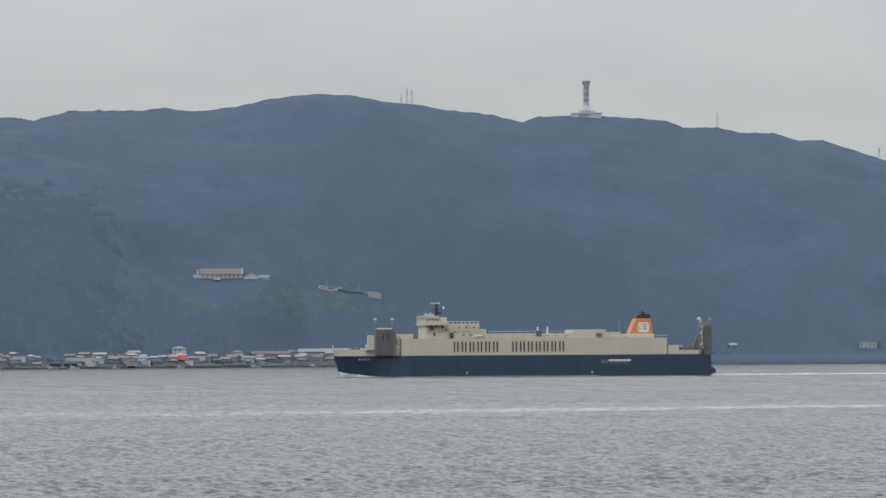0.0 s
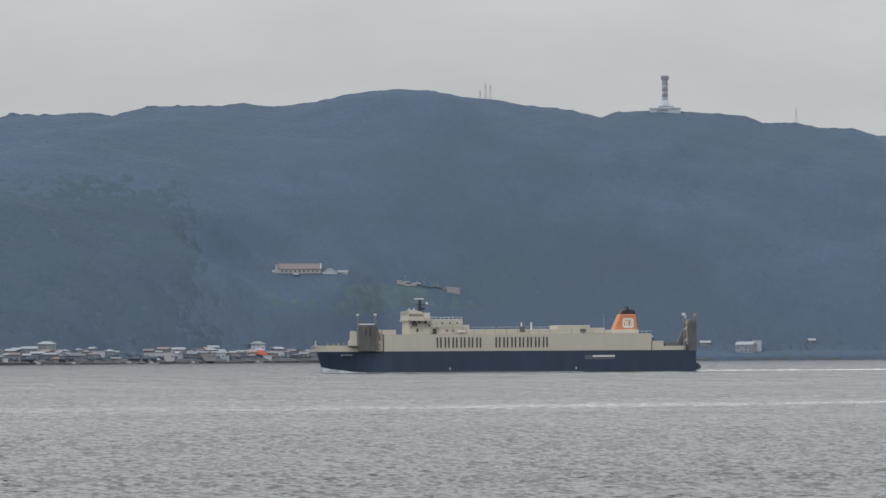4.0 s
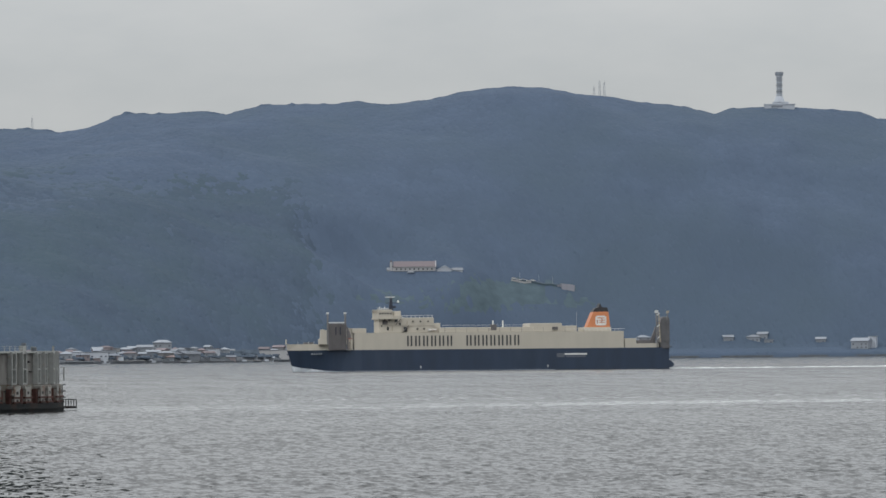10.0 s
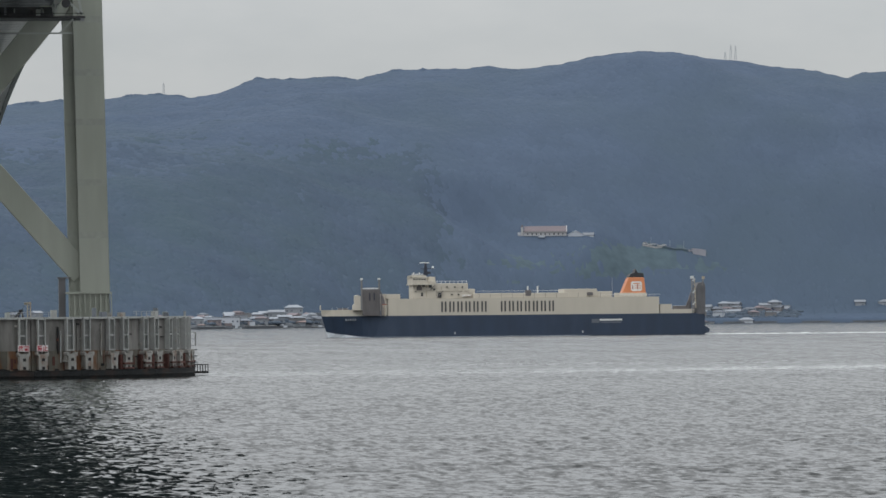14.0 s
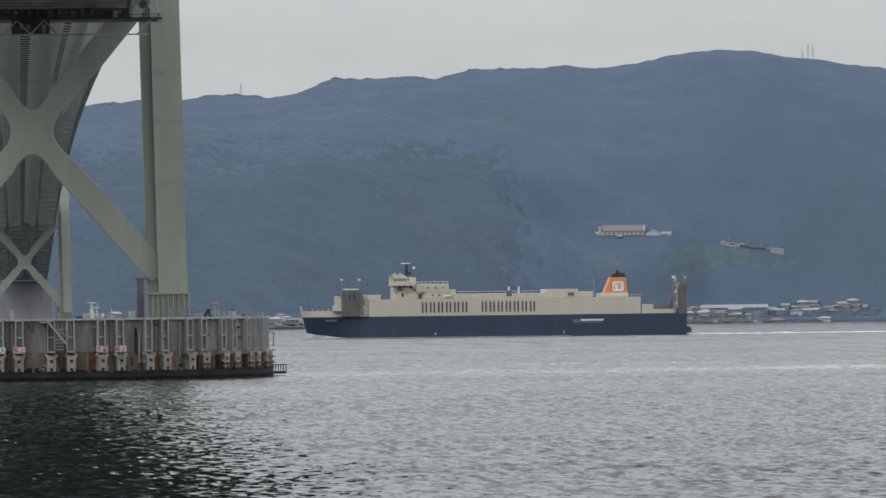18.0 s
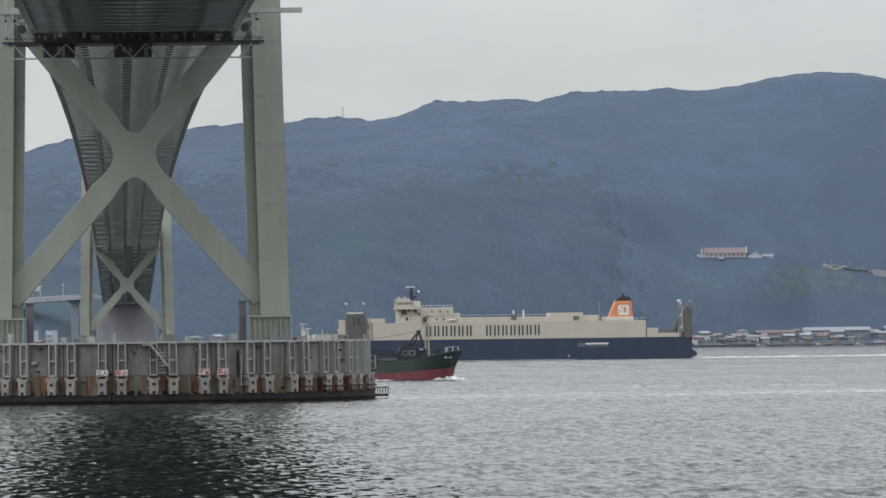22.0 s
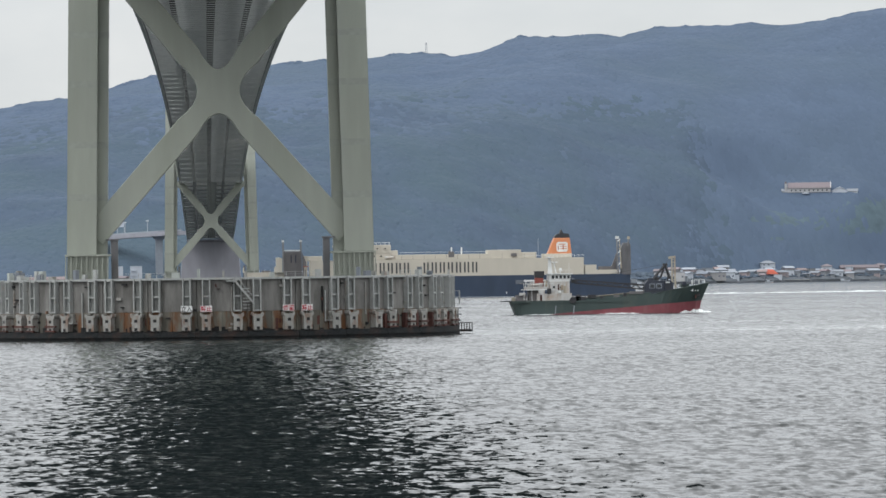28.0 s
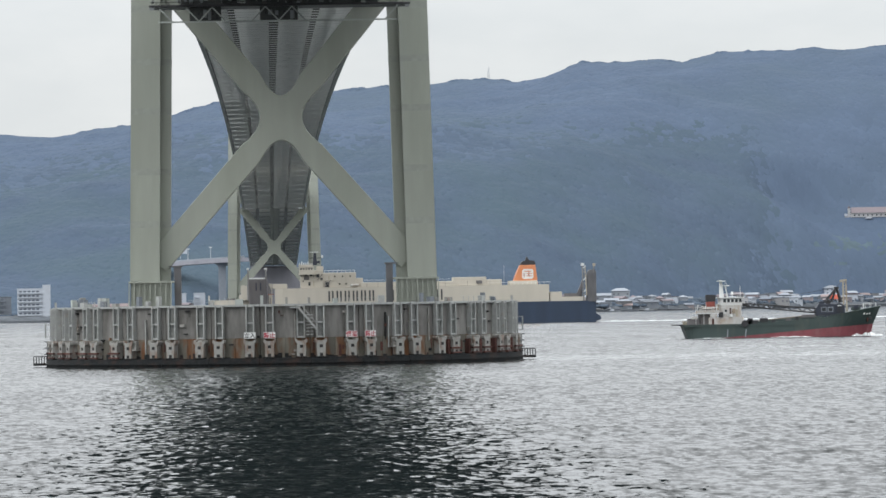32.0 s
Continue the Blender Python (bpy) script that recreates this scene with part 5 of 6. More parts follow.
    for x, w in st[:34]:
        near = max(0.0, 1 - (x + 84.5) / 20.3)
        z = 0.12 + 2.4 * max(0, 1 - (x + 84.5) / 16) ** 1.3 + 0.3 * near * r2.random()
        y = -w * (1 + 0.6 * near * (z + 6) / 15.6) - 0.3
        x1 = x - 4.6 * near * (z + 6) / 15.6 - 0.35 * near
        wet = w * (1 + 0.23 * near)
        crest.append([(x - 2.2 * near, -wet - 0.5 - 2.0 * r2.random(), -0.4), (x1, y, z), (x1 + 0.3, y + 0.7, z * 0.7), (x - 1.4 * near, -wet + 0.6, -0.4)])
    part("bow_wave", Shape().loft(crest), THIN_SPRAY, f, "thin pale bow wave")
    wake = Shape()
    # two churned ribbons that run out astern, ragged and broken
    for lane, a0, a1, gap in ((-4.0, 82, 430, 0.2), (2.0, 80, 260, 0.3), (12.0, 160, 640, 0.3)):
        x = a0
        while x < a1:
            ln = r2.uniform(22, 75)
            rings = []
            n = int(ln / 2.5)
            for i in range(n + 1):
                e = abs(math.sin(math.pi * i / n)) ** 0.4
                age = 1 - 0.75 * (x - a0) / (a1 - a0)
                wd = r2.uniform(0.9, 3.4) * e * (0.5 + age)
                h = r2.uniform(0.12, 0.42) * e * (0.35 + age * age)
                cx, cy = x + ln * i / n, lane + r2.uniform(-0.8, 0.8)
                rings.append([(cx, cy - wd, -0.06), (cx, cy - wd * 0.4, h), (cx, cy + wd * 0.5, h * 0.8), (cx, cy + wd, -0.06)])
            wake.loft(rings)
            x += ln * (0.94 if r2.random() > gap else 1.5)
    part("wake", wake, SPRAY, f, "white churned wake")
    f.scale = (FERRY_SIZE,) * 3
    return f


ferry = build_ferry()

# ---- green gravel carrier ----
CARRIER_Y = 1242.0


def build_carrier():
    c = thing("gravel_carrier", "small green and red gravel carrier with a dark deck crane", "ship", (0, CARRIER_Y, 0))
    B = 10.4

    def half(u):
        w = min(1.0, ((1 - u) / 0.2 + 0.02) ** 0.6) if u > 0.8 else 1.0
        return w * (0.86 + 0.14 * min(1, u / 0.1)) * B / 2

    def sheer(x):
        return 3.35 if x < 16 else 3.35 + (x - 16) * 0.075 if x < 36 else 4.85 + (x - 36) * 0.235

    def boot(x):
        return max(-1.0, (x - 8.5) * 0.078)

    st = [(47.2 * i / 40, half(i / 40)) for i in range(41)]

    def strake(z0, z1):
        rings = []
        for x, w in st:
            near = max(0.0, (x - 38) / 9.2)
            a, b = z0(x), z1(x)
            aft = 1.6 * max(0.0, 1 - x / 3.0)
            fa, fb = (max(0, a) / 7.7), (max(0, b) / 7.7)
            rings.append([(x + near * 3.3 * fa + aft * (1 - max(0, a) / 3.4), -w * (1 + near * 1.2 * fa) - near * 0.5 * fa, a), (x + near * 3.3 * fb + aft * (1 - max(0, b) / 3.4), -w * (1 + near * 1.2 * fb) - near * 0.5 * fb, b),
                          (x + near * 3.3 * fb + aft * (1 - max(0, b) / 3.4), w * (1 + near * 1.2 * fb) + near * 0.5 * fb, b), (x + near * 3.3 * fa + aft * (1 - max(0, a) / 3.4), w * (1 + near * 1.2 * fa) + near * 0.5 * fa, a)])
        return Shape().loft(rings)

    part("bottom", strake(lambda x: -2.5, lambda x: boot(x)), BOOT, c, "faded red boot topping")
    part("hull", strake(lambda x: boot(x) + 0.004, sheer), GREEN_HULL, c, "dark green steel hull with scuffs")
    rail = Shape()
    for i in range(40):
        (x0, w0), (x1, w1) = st[i], st[i + 1]
        if x0 > 36:
            n0, n1 = max(0, (x0 - 38) / 9.2), max(0, (x1 - 38) / 9.2)
            rail.beam((x0 + n0 * 3.3, -w0 * (1 + n0), sheer(x0) + 0.05), (x1 + n1 * 3.3, -w1 * (1 + n1), sheer(x1) + 0.05), 0.3, 0.2)
    part("bow_rail", rail, GREEN_HULL, c)
    part("rubbing_strake", Shape().box(0.5, 30, -5.32, -5.1, 2.95, 3.2), GREEN_HULL, c)
    part("stern_platform", Shape().box(-2.3, 0.4, -4.3, 4.3, 3.35, 3.6), BLACK, c)
    part("rudder_trunk", Shape().box(2.0, 3.0, -1, 1, -2.4, 2), GREEN_HULL, c)
    part("anchor", Shape().prism([(47.4, 3.8), (48.6, 4.2), (48.9, 4.9), (48.2, 5.4), (47.6, 4.8)], -1.3, -0.7, "y"), BLACK, c)
    # houses aft
    part("poop_house", Shape().box(6.6, 15.4, -4.6, 4.6, 3.3, 5.3), DIRTY, c, "rust-streaked white deckhouse", bevel=0.06)
    h = part("deckhouse", Shape().box(10.8, 15.8, -4.2, 4.2, 5.3, 8.3), DIRTY, c, "rust-streaked white deckhouse", bevel=0.06)
    b = part("wheelhouse", Shape().prism([(10.6, 8.3), (15.9, 8.3), (16.2, 10.1), (10.6, 10.1)], -4.0, 4.0, "y"), WHITE, c, "white wheelhouse with dark windows", bevel=0.05)
    part("roof", Shape().box(10.2, 16.6, -4.4, 4.4, 10.1, 10.35), WHITE, b)
    for k in range(5):
        part("window", Shape().box(11.3 + k * 0.98, 11.98 + k * 0.98, -4.04, -3.9, 9.05, 9.85), GLASS, b)
    for k in range(6):
        part("front_window", Shape().box(16.0, 16.2, -3.6 + k * 1.25, -2.6 + k * 1.25, 9.1, 9.8), GLASS, b)
    for x in (11.6, 13.4):
        part("window", Shape().box(x, x + 0.5, -4.24, -4.1, 6.6, 7.2), GLASS, h)
    part("door", Shape().box(14.3, 15.0, -4.25, -4.1, 5.4, 7.2), BUFF, h)
    part("boat_deck", Shape().box(3.2, 11.0, -4.6, 4.6, 6.2, 6.45), WHITE, c)
    part("aft_house", Shape().box(4.6, 8.2, -3.6, 3.6, 3.3, 6.2), RAMP, c, "dark brown-grey engine casing")
    part("side_screen", Shape().box(3.4, 9.6, -4.62, -4.5, 6.45, 7.1), DIRTY, c)
    boat = Shape().loft([[(4.2 + k * 1.0, -4.2 - 0.7 * math.sin(math.pi * k / 4) * cc, 7.5 + 0.5 * ss) for cc, ss in ((0.3, -1), (1, 0), (0.3, 1), (-0.5, 0))] for k in range(5)])
    part("lifeboat", boat, DIRTY, c, "small weathered rescue boat")
    for x in (3.3, 5.3, 7.3, 9.3):
        part("stanchion", Shape().box(x, x + 0.1, -4.6, -4.5, 3.4, 7.8), WHITE, c)
    part("handrail", Shape().box(3.2, 10.8, -4.6, -4.52, 7.75, 7.85), WHITE, c)
    fu = part("funnel", Shape().prism([(6.2, 6.45), (8.6, 6.45), (8.5, 9.3), (6.4, 9.3)], -1.2, 1.2, "y"), FUNNEL_RED, c, "faded red funnel with black top", bevel=0.1)
    part("cap", Shape().prism([(6.3, 9.32), (8.6, 9.32), (8.8, 11.0), (6.3, 11.0)], -1.25, 1.25, "y"), BLACK, fu)
    m = part("mast", Shape().prism([(9.6, 6.45), (11.2, 6.45), (10.7, 12.5), (10.4, 14.6), (9.9, 14.6), (9.8, 12.5)], -0.4, 0.4, "y"), WHITE, c, "white lattice mast")
    part("yard", Shape().box(9.3, 11.2, -1.8, 1.8, 14.3, 14.5), WHITE, m)
    part("radar_bar", Shape().box(10.7, 12.2, -1.2, 1.2, 13.1, 13.35), WHITE, m)
    part("brace", Shape().beam((11.9, 0, 10.3), (11.2, 0, 13.3), 0.25), WHITE, m)
    part("dome", Shape().tube(13.8, -1, 11.0, 11.7, 0.42, 0.25, 10), WHITE, b)
    part("dome_stand", Shape().tube(13.8, -1, 10.35, 11.0, 0.1, seg=6), WHITE, b)
    for ob in (h, b):
        ob.location.x = -0.9
    # hold and cargo gear
    part("coaming", Shape().prism([(17, 3.2), (35.5, 3.2), (35.5, 5.3), (30, 5.0), (17, 3.95)], -4.4, 4.4, "y"), GREEN_HULL, c)
    part("cargo", Shape().prism([(18, 3.9), (34.5, 4.9), (33.0, 5.5), (27, 5.0), (20, 4.4)], -3.8, 3.8, "y"), GRAVEL, c, "heap of tan gravel in the hold")
    part("tyre_fender", Shape().tube(0, 0, -0.25, 0.25, 0.85, seg=16), BLACK, c).matrix_local = pose(15.6, -5.35, 3.6, 90, 0, 0)
    part("winch", Shape().box(16.2, 19.0, -4.6, -3.2, 3.3, 4.4), BLACK, c)
    cab = part("crane_cab", Shape().prism([(34.1, 5.3), (34.5, 4.7), (38.9, 4.7), (38.9, 8.2), (34.6, 8.2), (34.0, 7.2)], -2.6, 2.6, "y"), CRANE, c, "dark blue crane cab with pale window frames", bevel=0.1)
    for x in (35.2, 36.9):
        fr = part("window_frame", Shape().box(x, x + 1.4, -2.66, -2.5, 6.2, 7.45), ROOF_PALE, cab)
        part("window", Shape().box(x + 0.2, x + 1.2, -2.72, -2.5, 6.4, 7.25), GLASS, fr)
    part("cab_rail", Shape().box(34.3, 38.8, -2.62, -2.52, 5.45, 5.6), BLACK, cab)
    eng = part("engine_house", Shape().prism([(38.94, 5.3), (40.9, 5.3), (41.3, 6.0), (41.2, 7.7), (40.5, 8.2), (38.94, 8.2)], -2.4, 2.4, "y"), CRANE, c, "louvred crane engine house", bevel=0.1)
    for k in range(4):
        part("louvre", Shape().box(39.3, 40.7, -2.46, -2.36, 6.0 + k * 0.4, 6.18 + k * 0.4), BLACK, eng)
    part("plate", Shape().box(39.4, 40.4, -2.47, -2.36, 7.6, 7.85), WHITE, eng)
    drum = part("hoist_drum", Shape().tube(0, 0, -1.4, 1.4, 0.55, seg=14), BLACK, c)
    drum.matrix_local = pose(37.3, 0, 8.7, 90, 0, 0)
    part("hoist_motor", Shape().box(34.9, 36.2, -1.6, 0.4, 8.2, 8.85), CRANE, c, bevel=0.05)
    part("exhaust", Shape().tube(40.2, 1.2, 8.2, 9.6, 0.16, seg=8), BLACK, c)
    part("pedestal", Shape().tube(37.4, 0, 3.4, 4.8, 1.9, seg=18), CRANE, c)
    boom = Shape()
    a, e = Vector((34.6, 0, 6.5)), Vector((16.4, 0, 8.25))
    for dy in (-0.6, 0.6):
        for dz in (-0.55, 0.55):
            boom.beam(a + Vector((0, dy, dz)), e + Vector((0, dy * 0.5, dz * 0.7)), 0.34)
    for k in range(14):
        p, q = a.lerp(e, k / 14), a.lerp(e, (k + 1) / 14)
        sgn = 1 if k % 2 else -1
        for dy in (-0.5, 0.5):
            boom.beam(p + Vector((0, dy, -0.5 * sgn)), q + Vector((0, dy, 0.5 * sgn)), 0.22)
    part("crane_boom", boom, BLACK, c, "lowered black lattice boom")
    part("boom_tip", Shape().box(15.6, 16.8, -0.6, 0.6, 7.9, 8.7), BLACK, c)
    af = Shape()
    for dy in (-1.6, 1.6):
        af.beam((36.4, dy, 8.6), (39.4, dy * 0.4, 12.2), 0.35)
        af.beam((40.6, dy, 8.6), (39.5, dy * 0.4, 12.2), 0.35)
        af.beam((38.2, dy, 8.7), (39.4, dy * 0.4, 12.2), 0.2)
    af.box(38.9, 40.0, -0.9, 0.9, 12.0, 12.5)
    part("a_frame", af, BLACK, c)
    mast = part("bow_mast", Shape().prism([(40.9, 6.2), (41.35, 6.2), (41.25, 13.9), (40.95, 13.9)], -0.9, -0.5, "y"), BUFF, c, "buff ladder mast")
    part("mast_leg", Shape().prism([(41.75, 6.2), (42.2, 6.2), (41.95, 13.9), (41.65, 13.9)], -0.9, -0.5, "y"), BUFF, mast)
    for k in range(10):
        part("rung", Shape().box(41.1, 41.9, -0.78, -0.66, 6.9 + k * 0.72, 7.05 + k * 0.72), BUFF, mast)
    part("mast_head", Shape().prism([(40.3, 13.6), (42.1, 13.9), (42.0, 14.4), (40.2, 14.2)], -1.0, -0.4, "y"), BUFF, mast)
    part("forecastle_gear", Shape().box(43.2, 45.4, -1.4, 1.4, 6.4, 7.3), GREEN_HULL, c)
    part("bow_staff", Shape().tube(46.2, 0, 7, 8.2, 0.1, seg=6), WHITE, c)
    for k in range(3):
        part("name_bar", Shape().box(45.6 + k * 0.7, 46.05 + k * 0.7, -4.62 + k * 0.4, -3.6 + k * 0.4, 5.4, 5.95), WHITE, c)
    for x in (11.0, 15.6):
        part("draught_mark", Shape().prism([(x, 0.2), (x + 0.25, 0.2), (x + 0.45, 2.2), (x + 0.2, 2.2)], -5.22, -5.15, "y"), WALL_PALE, c)
    # white pulpit rail at the bow
    for side in (-1, 1):
        pts = [(46.6, 1.9), (48.0, 1.2), (49.4, 0.5)]
        for k, (x, w) in enumerate(pts):
            part("pulpit_post", Shape().box(x - 0.05, x + 0.05, side * w - 0.05, side * w + 0.05, sheer(min(x, 47)) - 0.3, sheer(min(x, 47)) + 0.85), WHITE, c)
            if k:
                x0, w0 = pts[k - 1]
                for up in (0.8,):
                    part("pulpit_rail", Shape().beam((x0, side * w0, sheer(min(x0, 47)) + up), (x, side * w, sheer(min(x, 47)) + up), 0.09), WHITE, c)
    # clutter on deck, rails and rust
    for k in range(9):
        part("stanchion", Shape().box(17.2 + k * 2.0, 17.28 + k * 2.0, -5.1, -5.02, sheer(17.2 + k * 2.0), sheer(17.2 + k * 2.0) + 0.7), GREEN_HULL, c)
    for k in range(5):
        part("bridge_rail_post", Shape().box(10.4 + k * 1.5, 10.46 + k * 1.5, -4.35, -4.29, 10.35, 11.2), WHITE, b)
    part("bridge_rail", Shape().box(10.3, 16.5, -4.36, -4.3, 11.15, 11.22), WHITE, b)
    part("side_deck_rail", Shape().box(10.6, 16.0, -4.5, -4.42, 8.9, 9.0), DIRTY, c)
    part("life_raft", Shape().tube(12.2, -4.9, 5.35, 6.1, 0.35, seg=10), WHITE, c)
    part("hatch_gear", Shape().box(19.5, 21.5, -4.7, -3.6, 4.0, 4.9), BLACK, c)
    part("hatch_gear", Shape().box(30.0, 33.5, -4.6, -3.4, 4.9, 5.6), RAMP, c)
    part("poop_gear", Shape().box(1.4, 4.0, -4.2, -1.0, 3.4, 5.0), RAMP, c)
    part("poop_gear", Shape().box(0.6, 2.2, 0.5, 3.6, 3.4, 4.4), BUFF, c)
    part("awning", Shape().box(2.8, 7.2, -4.5, 4.5, 7.85, 7.98), RAMP, c)
    part("vent", Shape().tube(9.0, -2.8, 6.45, 8.6, 0.45, seg=10), BUFF, c)
    part("vent", Shape().tube(5.4, -2.4, 6.45, 8.2, 0.4, seg=10), DIRTY, c)
    part("cargo_wire", Shape().beam((39.5, 0, 12.3), (16.6, 0, 8.6), 0.08), BLACK, c)
    part("cargo_wire", Shape().beam((41.0, 0, 14.2), (39.5, 0, 12.3), 0.08), BLACK, c)
    part("bulwark_cap", Shape().box(0.2, 16, -5.2, -4.9, 3.35, 3.55), GREEN_HULL, c)
    for k, (x, y, z, w, h, mt) in enumerate(((7.0, -4.7, 5.3, 1.6, 0.9, DIRTY), (9.2, -4.8, 5.3, 1.0, 1.3, BLACK), (12.6, -4.5, 6.2, 0.7, 1.2, BUFF), (4.4, -4.4, 6.45, 1.2, 0.8, WHITE),
                                              (2.2, -4.6, 4.9, 1.5, 0.7, DIRTY), (16.4, -4.6, 3.4, 1.3, 1.5, BLACK), (22.4, -4.9, 3.7, 1.0, 0.8, BLACK), (26.0, -4.9, 4.0, 1.4, 0.7, RAMP),
                                              (28.4, -4.9, 4.2, 0.8, 1.0, BLACK), (43.6, -2.0, 6.9, 1.0, 0.9, CRANE))):
        part(("locker", "vent_cowl", "deck_gear")[k % 3], Shape().box(x, x + w, y, y + 0.8, z, z + h), mt, c, bevel=0.04)
    for x in (3.6, 5.6, 8.4):
        part("davit", Shape().beam((x, -4.4, 6.4), (x + 0.3, -5.0, 8.5), 0.16), WHITE, c)
    part("rust_run", Shape().box(11.9, 12.3, -4.27, -4.18, 5.4, 7.6), RUST_RED, c)
    part("rust_run", Shape().box(7.4, 7.9, -4.66, -4.58, 3.5, 5.0), RUST_RED, c)
    part("rust_run", Shape().box(46.6, 46.9, -4.2, -3.2, 3.6, 4.6), RUST_RED, c)
    part("hawse_plate", Shape().box(47.2, 47.9, -3.6, -2.6, 4.2, 4.8), BLACK, c)
    part("aerial", Shape().tube(11.6, 0.5, 10.3, 14.2, 0.05, seg=6), WHITE, c)
    part("aerial", Shape().tube(15.2, 1.5, 10.3, 13.0, 0.05, seg=6), WHITE, c)
    # foam along the side
    def crest(x0, x1, w, z, seed):
        r = random.Random(seed)
        rings = []
        n = 34
        for i in range(n + 1):
            x = x0 + (x1 - x0) * i / n
            k = abs(math.sin(math.pi * i / n)) ** 0.6 * (0.55 + 0.25 * math.sin(x * 2.1 + seed) + r.uniform(0, 0.35))
            y = -w(x)
            rings.append([(x, y - 1.2 - k, -0.3), (x, y - 0.6 - 0.4 * k, z * k), (x, y + 0.4, z * k * 0.6), (x, y + 0.5, -0.3)])
        return Shape().loft(rings)

    bw = lambda x: half(min(1, max(0, x / 47.2)))
    part("bow_wave", crest(42.5, 50.2, bw, 0.85, 4), SPRAY, c, "ragged white bow wave")
    part("bow_wave", crest(44.4, 50.9, lambda x: 0.9, 0.95, 14), FOAM, c)
    part("side_foam", crest(22, 33.0, bw, 0.3, 6), SPRAY, c)
    part("side_foam", crest(3, 11.0, bw, 0.2, 8), SPRAY, c)
    part("side_foam", crest(-5, 0, lambda x: 2.5, 0.12, 9), SPRAY, c)
    return c


carrier = build_carrier()

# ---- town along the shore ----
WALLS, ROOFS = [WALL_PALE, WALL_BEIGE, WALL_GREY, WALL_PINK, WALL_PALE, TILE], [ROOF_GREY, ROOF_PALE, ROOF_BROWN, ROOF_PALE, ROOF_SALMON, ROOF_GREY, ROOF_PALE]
WALL_WORD = {"pale_plaster": "pale plaster", "beige_plaster": "beige plaster", "pinkish_plaster": "pinkish plaster", "grey_board_wall": "grey boarded", "white_tile_wall": "white tiled"}
ROOF_WORD = {"grey_roof_tiles": "grey tiled", "pale_metal_roof": "pale metal", "brown_red_roof_tiles": "brown tiled", "salmon_roof_tiles": "salmon tiled"}


def house(az, far, w, d, h, wall, roof, kind="hip", rz=0.0, name="house", label="", windows=True, lift=0.0):
    p = polar(az, far)
    z = on_ground(az, far - d / 2) + lift
    word = label or f"{WALL_WORD.get(wall.name, 'pale')} waterfront house with a {ROOF_WORD.get(roof.name, 'flat')} roof"
    ob = thing(name, word, "house" if name == "house" else "building", (p.x, p.y, z), rz - az, group="houses of the shore town" if name == "house" else "")
    part("wall", Shape().box(-w / 2, w / 2, -d / 2, d / 2, -2.5, h), wall, ob)
    s = Shape()
    e = 0.7
    if kind == "flat":
        s.box(-w / 2 - 0.3, w / 2 + 0.3, -d / 2 - 0.3, d / 2 + 0.3, h, h + 0.5)
    else:
        k = w / 2 - d / 2 * 0.9 if kind == "hip" else w / 2 + e * 0.8
        k = max(k, 0.4)
        rise = d * 0.24
        s.add([(-w / 2 - e, -d / 2 - e, h), (w / 2 + e, -d / 2 - e, h), (w / 2 + e, d / 2 + e, h), (-w / 2 - e, d / 2 + e, h), (-k, 0, h + rise), (k, 0, h + rise),
               (-w / 2 - e, -d / 2 - e, h - 0.25), (w / 2 + e, -d / 2 - e, h - 0.25), (w / 2 + e, d / 2 + e, h - 0.25), (-w / 2 - e, d / 2 + e, h - 0.25)],
              [(0, 1, 5, 4), (1, 2, 5), (2, 3, 4, 5), (3, 0, 4), (6, 7, 1, 0), (7, 8, 2, 1), (8, 9, 3, 2), (9, 6, 0, 3), (9, 8, 7, 6)])
    part("roof", s, roof, ob)
    if windows:
        n = max(2, int(w / 3.4))
        for st in range(max(1, int(h / 3))):
            for k in range(n):
                x = -w / 2 + (k + 0.5) * w / n
                if (k * 7 + st * 3 + int(w * 10)) % 5:
                    part("window", Shape().box(x - 0.75, x + 0.75, -d / 2 - 0.06, -d / 2 + 0.2, st * 3 + 0.9, st * 3 + 2.2), HAZED_GLASS, ob)
    return ob


tr = random.Random(12)


def row_of_houses(a0, a1, n, d0, d1, h0=3, h1=7):
    for k in range(n):
        az = a0 + (a1 - a0) * (k + tr.uniform(-0.3, 0.3)) / max(1, n - 1)
        far = float(shore_at(az)) + tr.uniform(d0, d1)
        if 4.72 < az < 5.2 and tr.random() < 0.75:
            continue
        house(az, far, tr.uniform(5, 11.5), tr.uniform(5, 8), tr.choice([h0, (h0 + h1) / 2, h1]) + tr.uniform(-0.6, 0.5), tr.choice(WALLS), tr.choice(ROOFS if az > 5.9 else ROOFS[:4]),
              tr.choice(["hip", "gable", "gable", "flat"]), tr.uniform(-40, 40))


row_of_houses(2.4, 8.5, 34, 14, 22, 2.6, 4.6)
row_of_houses(2.5, 8.3, 50, 28, 46, 3, 5.6)
row_of_houses(2.9, 6.0, 32, 44, 72, 3, 5.6)
for k in range(24):
    az = 2.5 + 6.0 * (k + tr.uniform(-0.4, 0.4)) / 23
    w = tr.uniform(4, 8)
    house(az, float(shore_at(az)) + tr.uniform(8, 11), w, tr.uniform(4, 6), tr.uniform(2.2, 3.2), tr.choice(WALLS + [WALL_GREY]), tr.choice(ROOFS), tr.choice(["gable", "flat"]),
          tr.uniform(-12, 12), "shed", tr.choice(["low grey boat shed on the quay", "small pale quayside shed", "low shed with a worn roof by the water"]), False)
row_of_houses(-1.0, 2.4, 9, 26, 60, 4, 8)


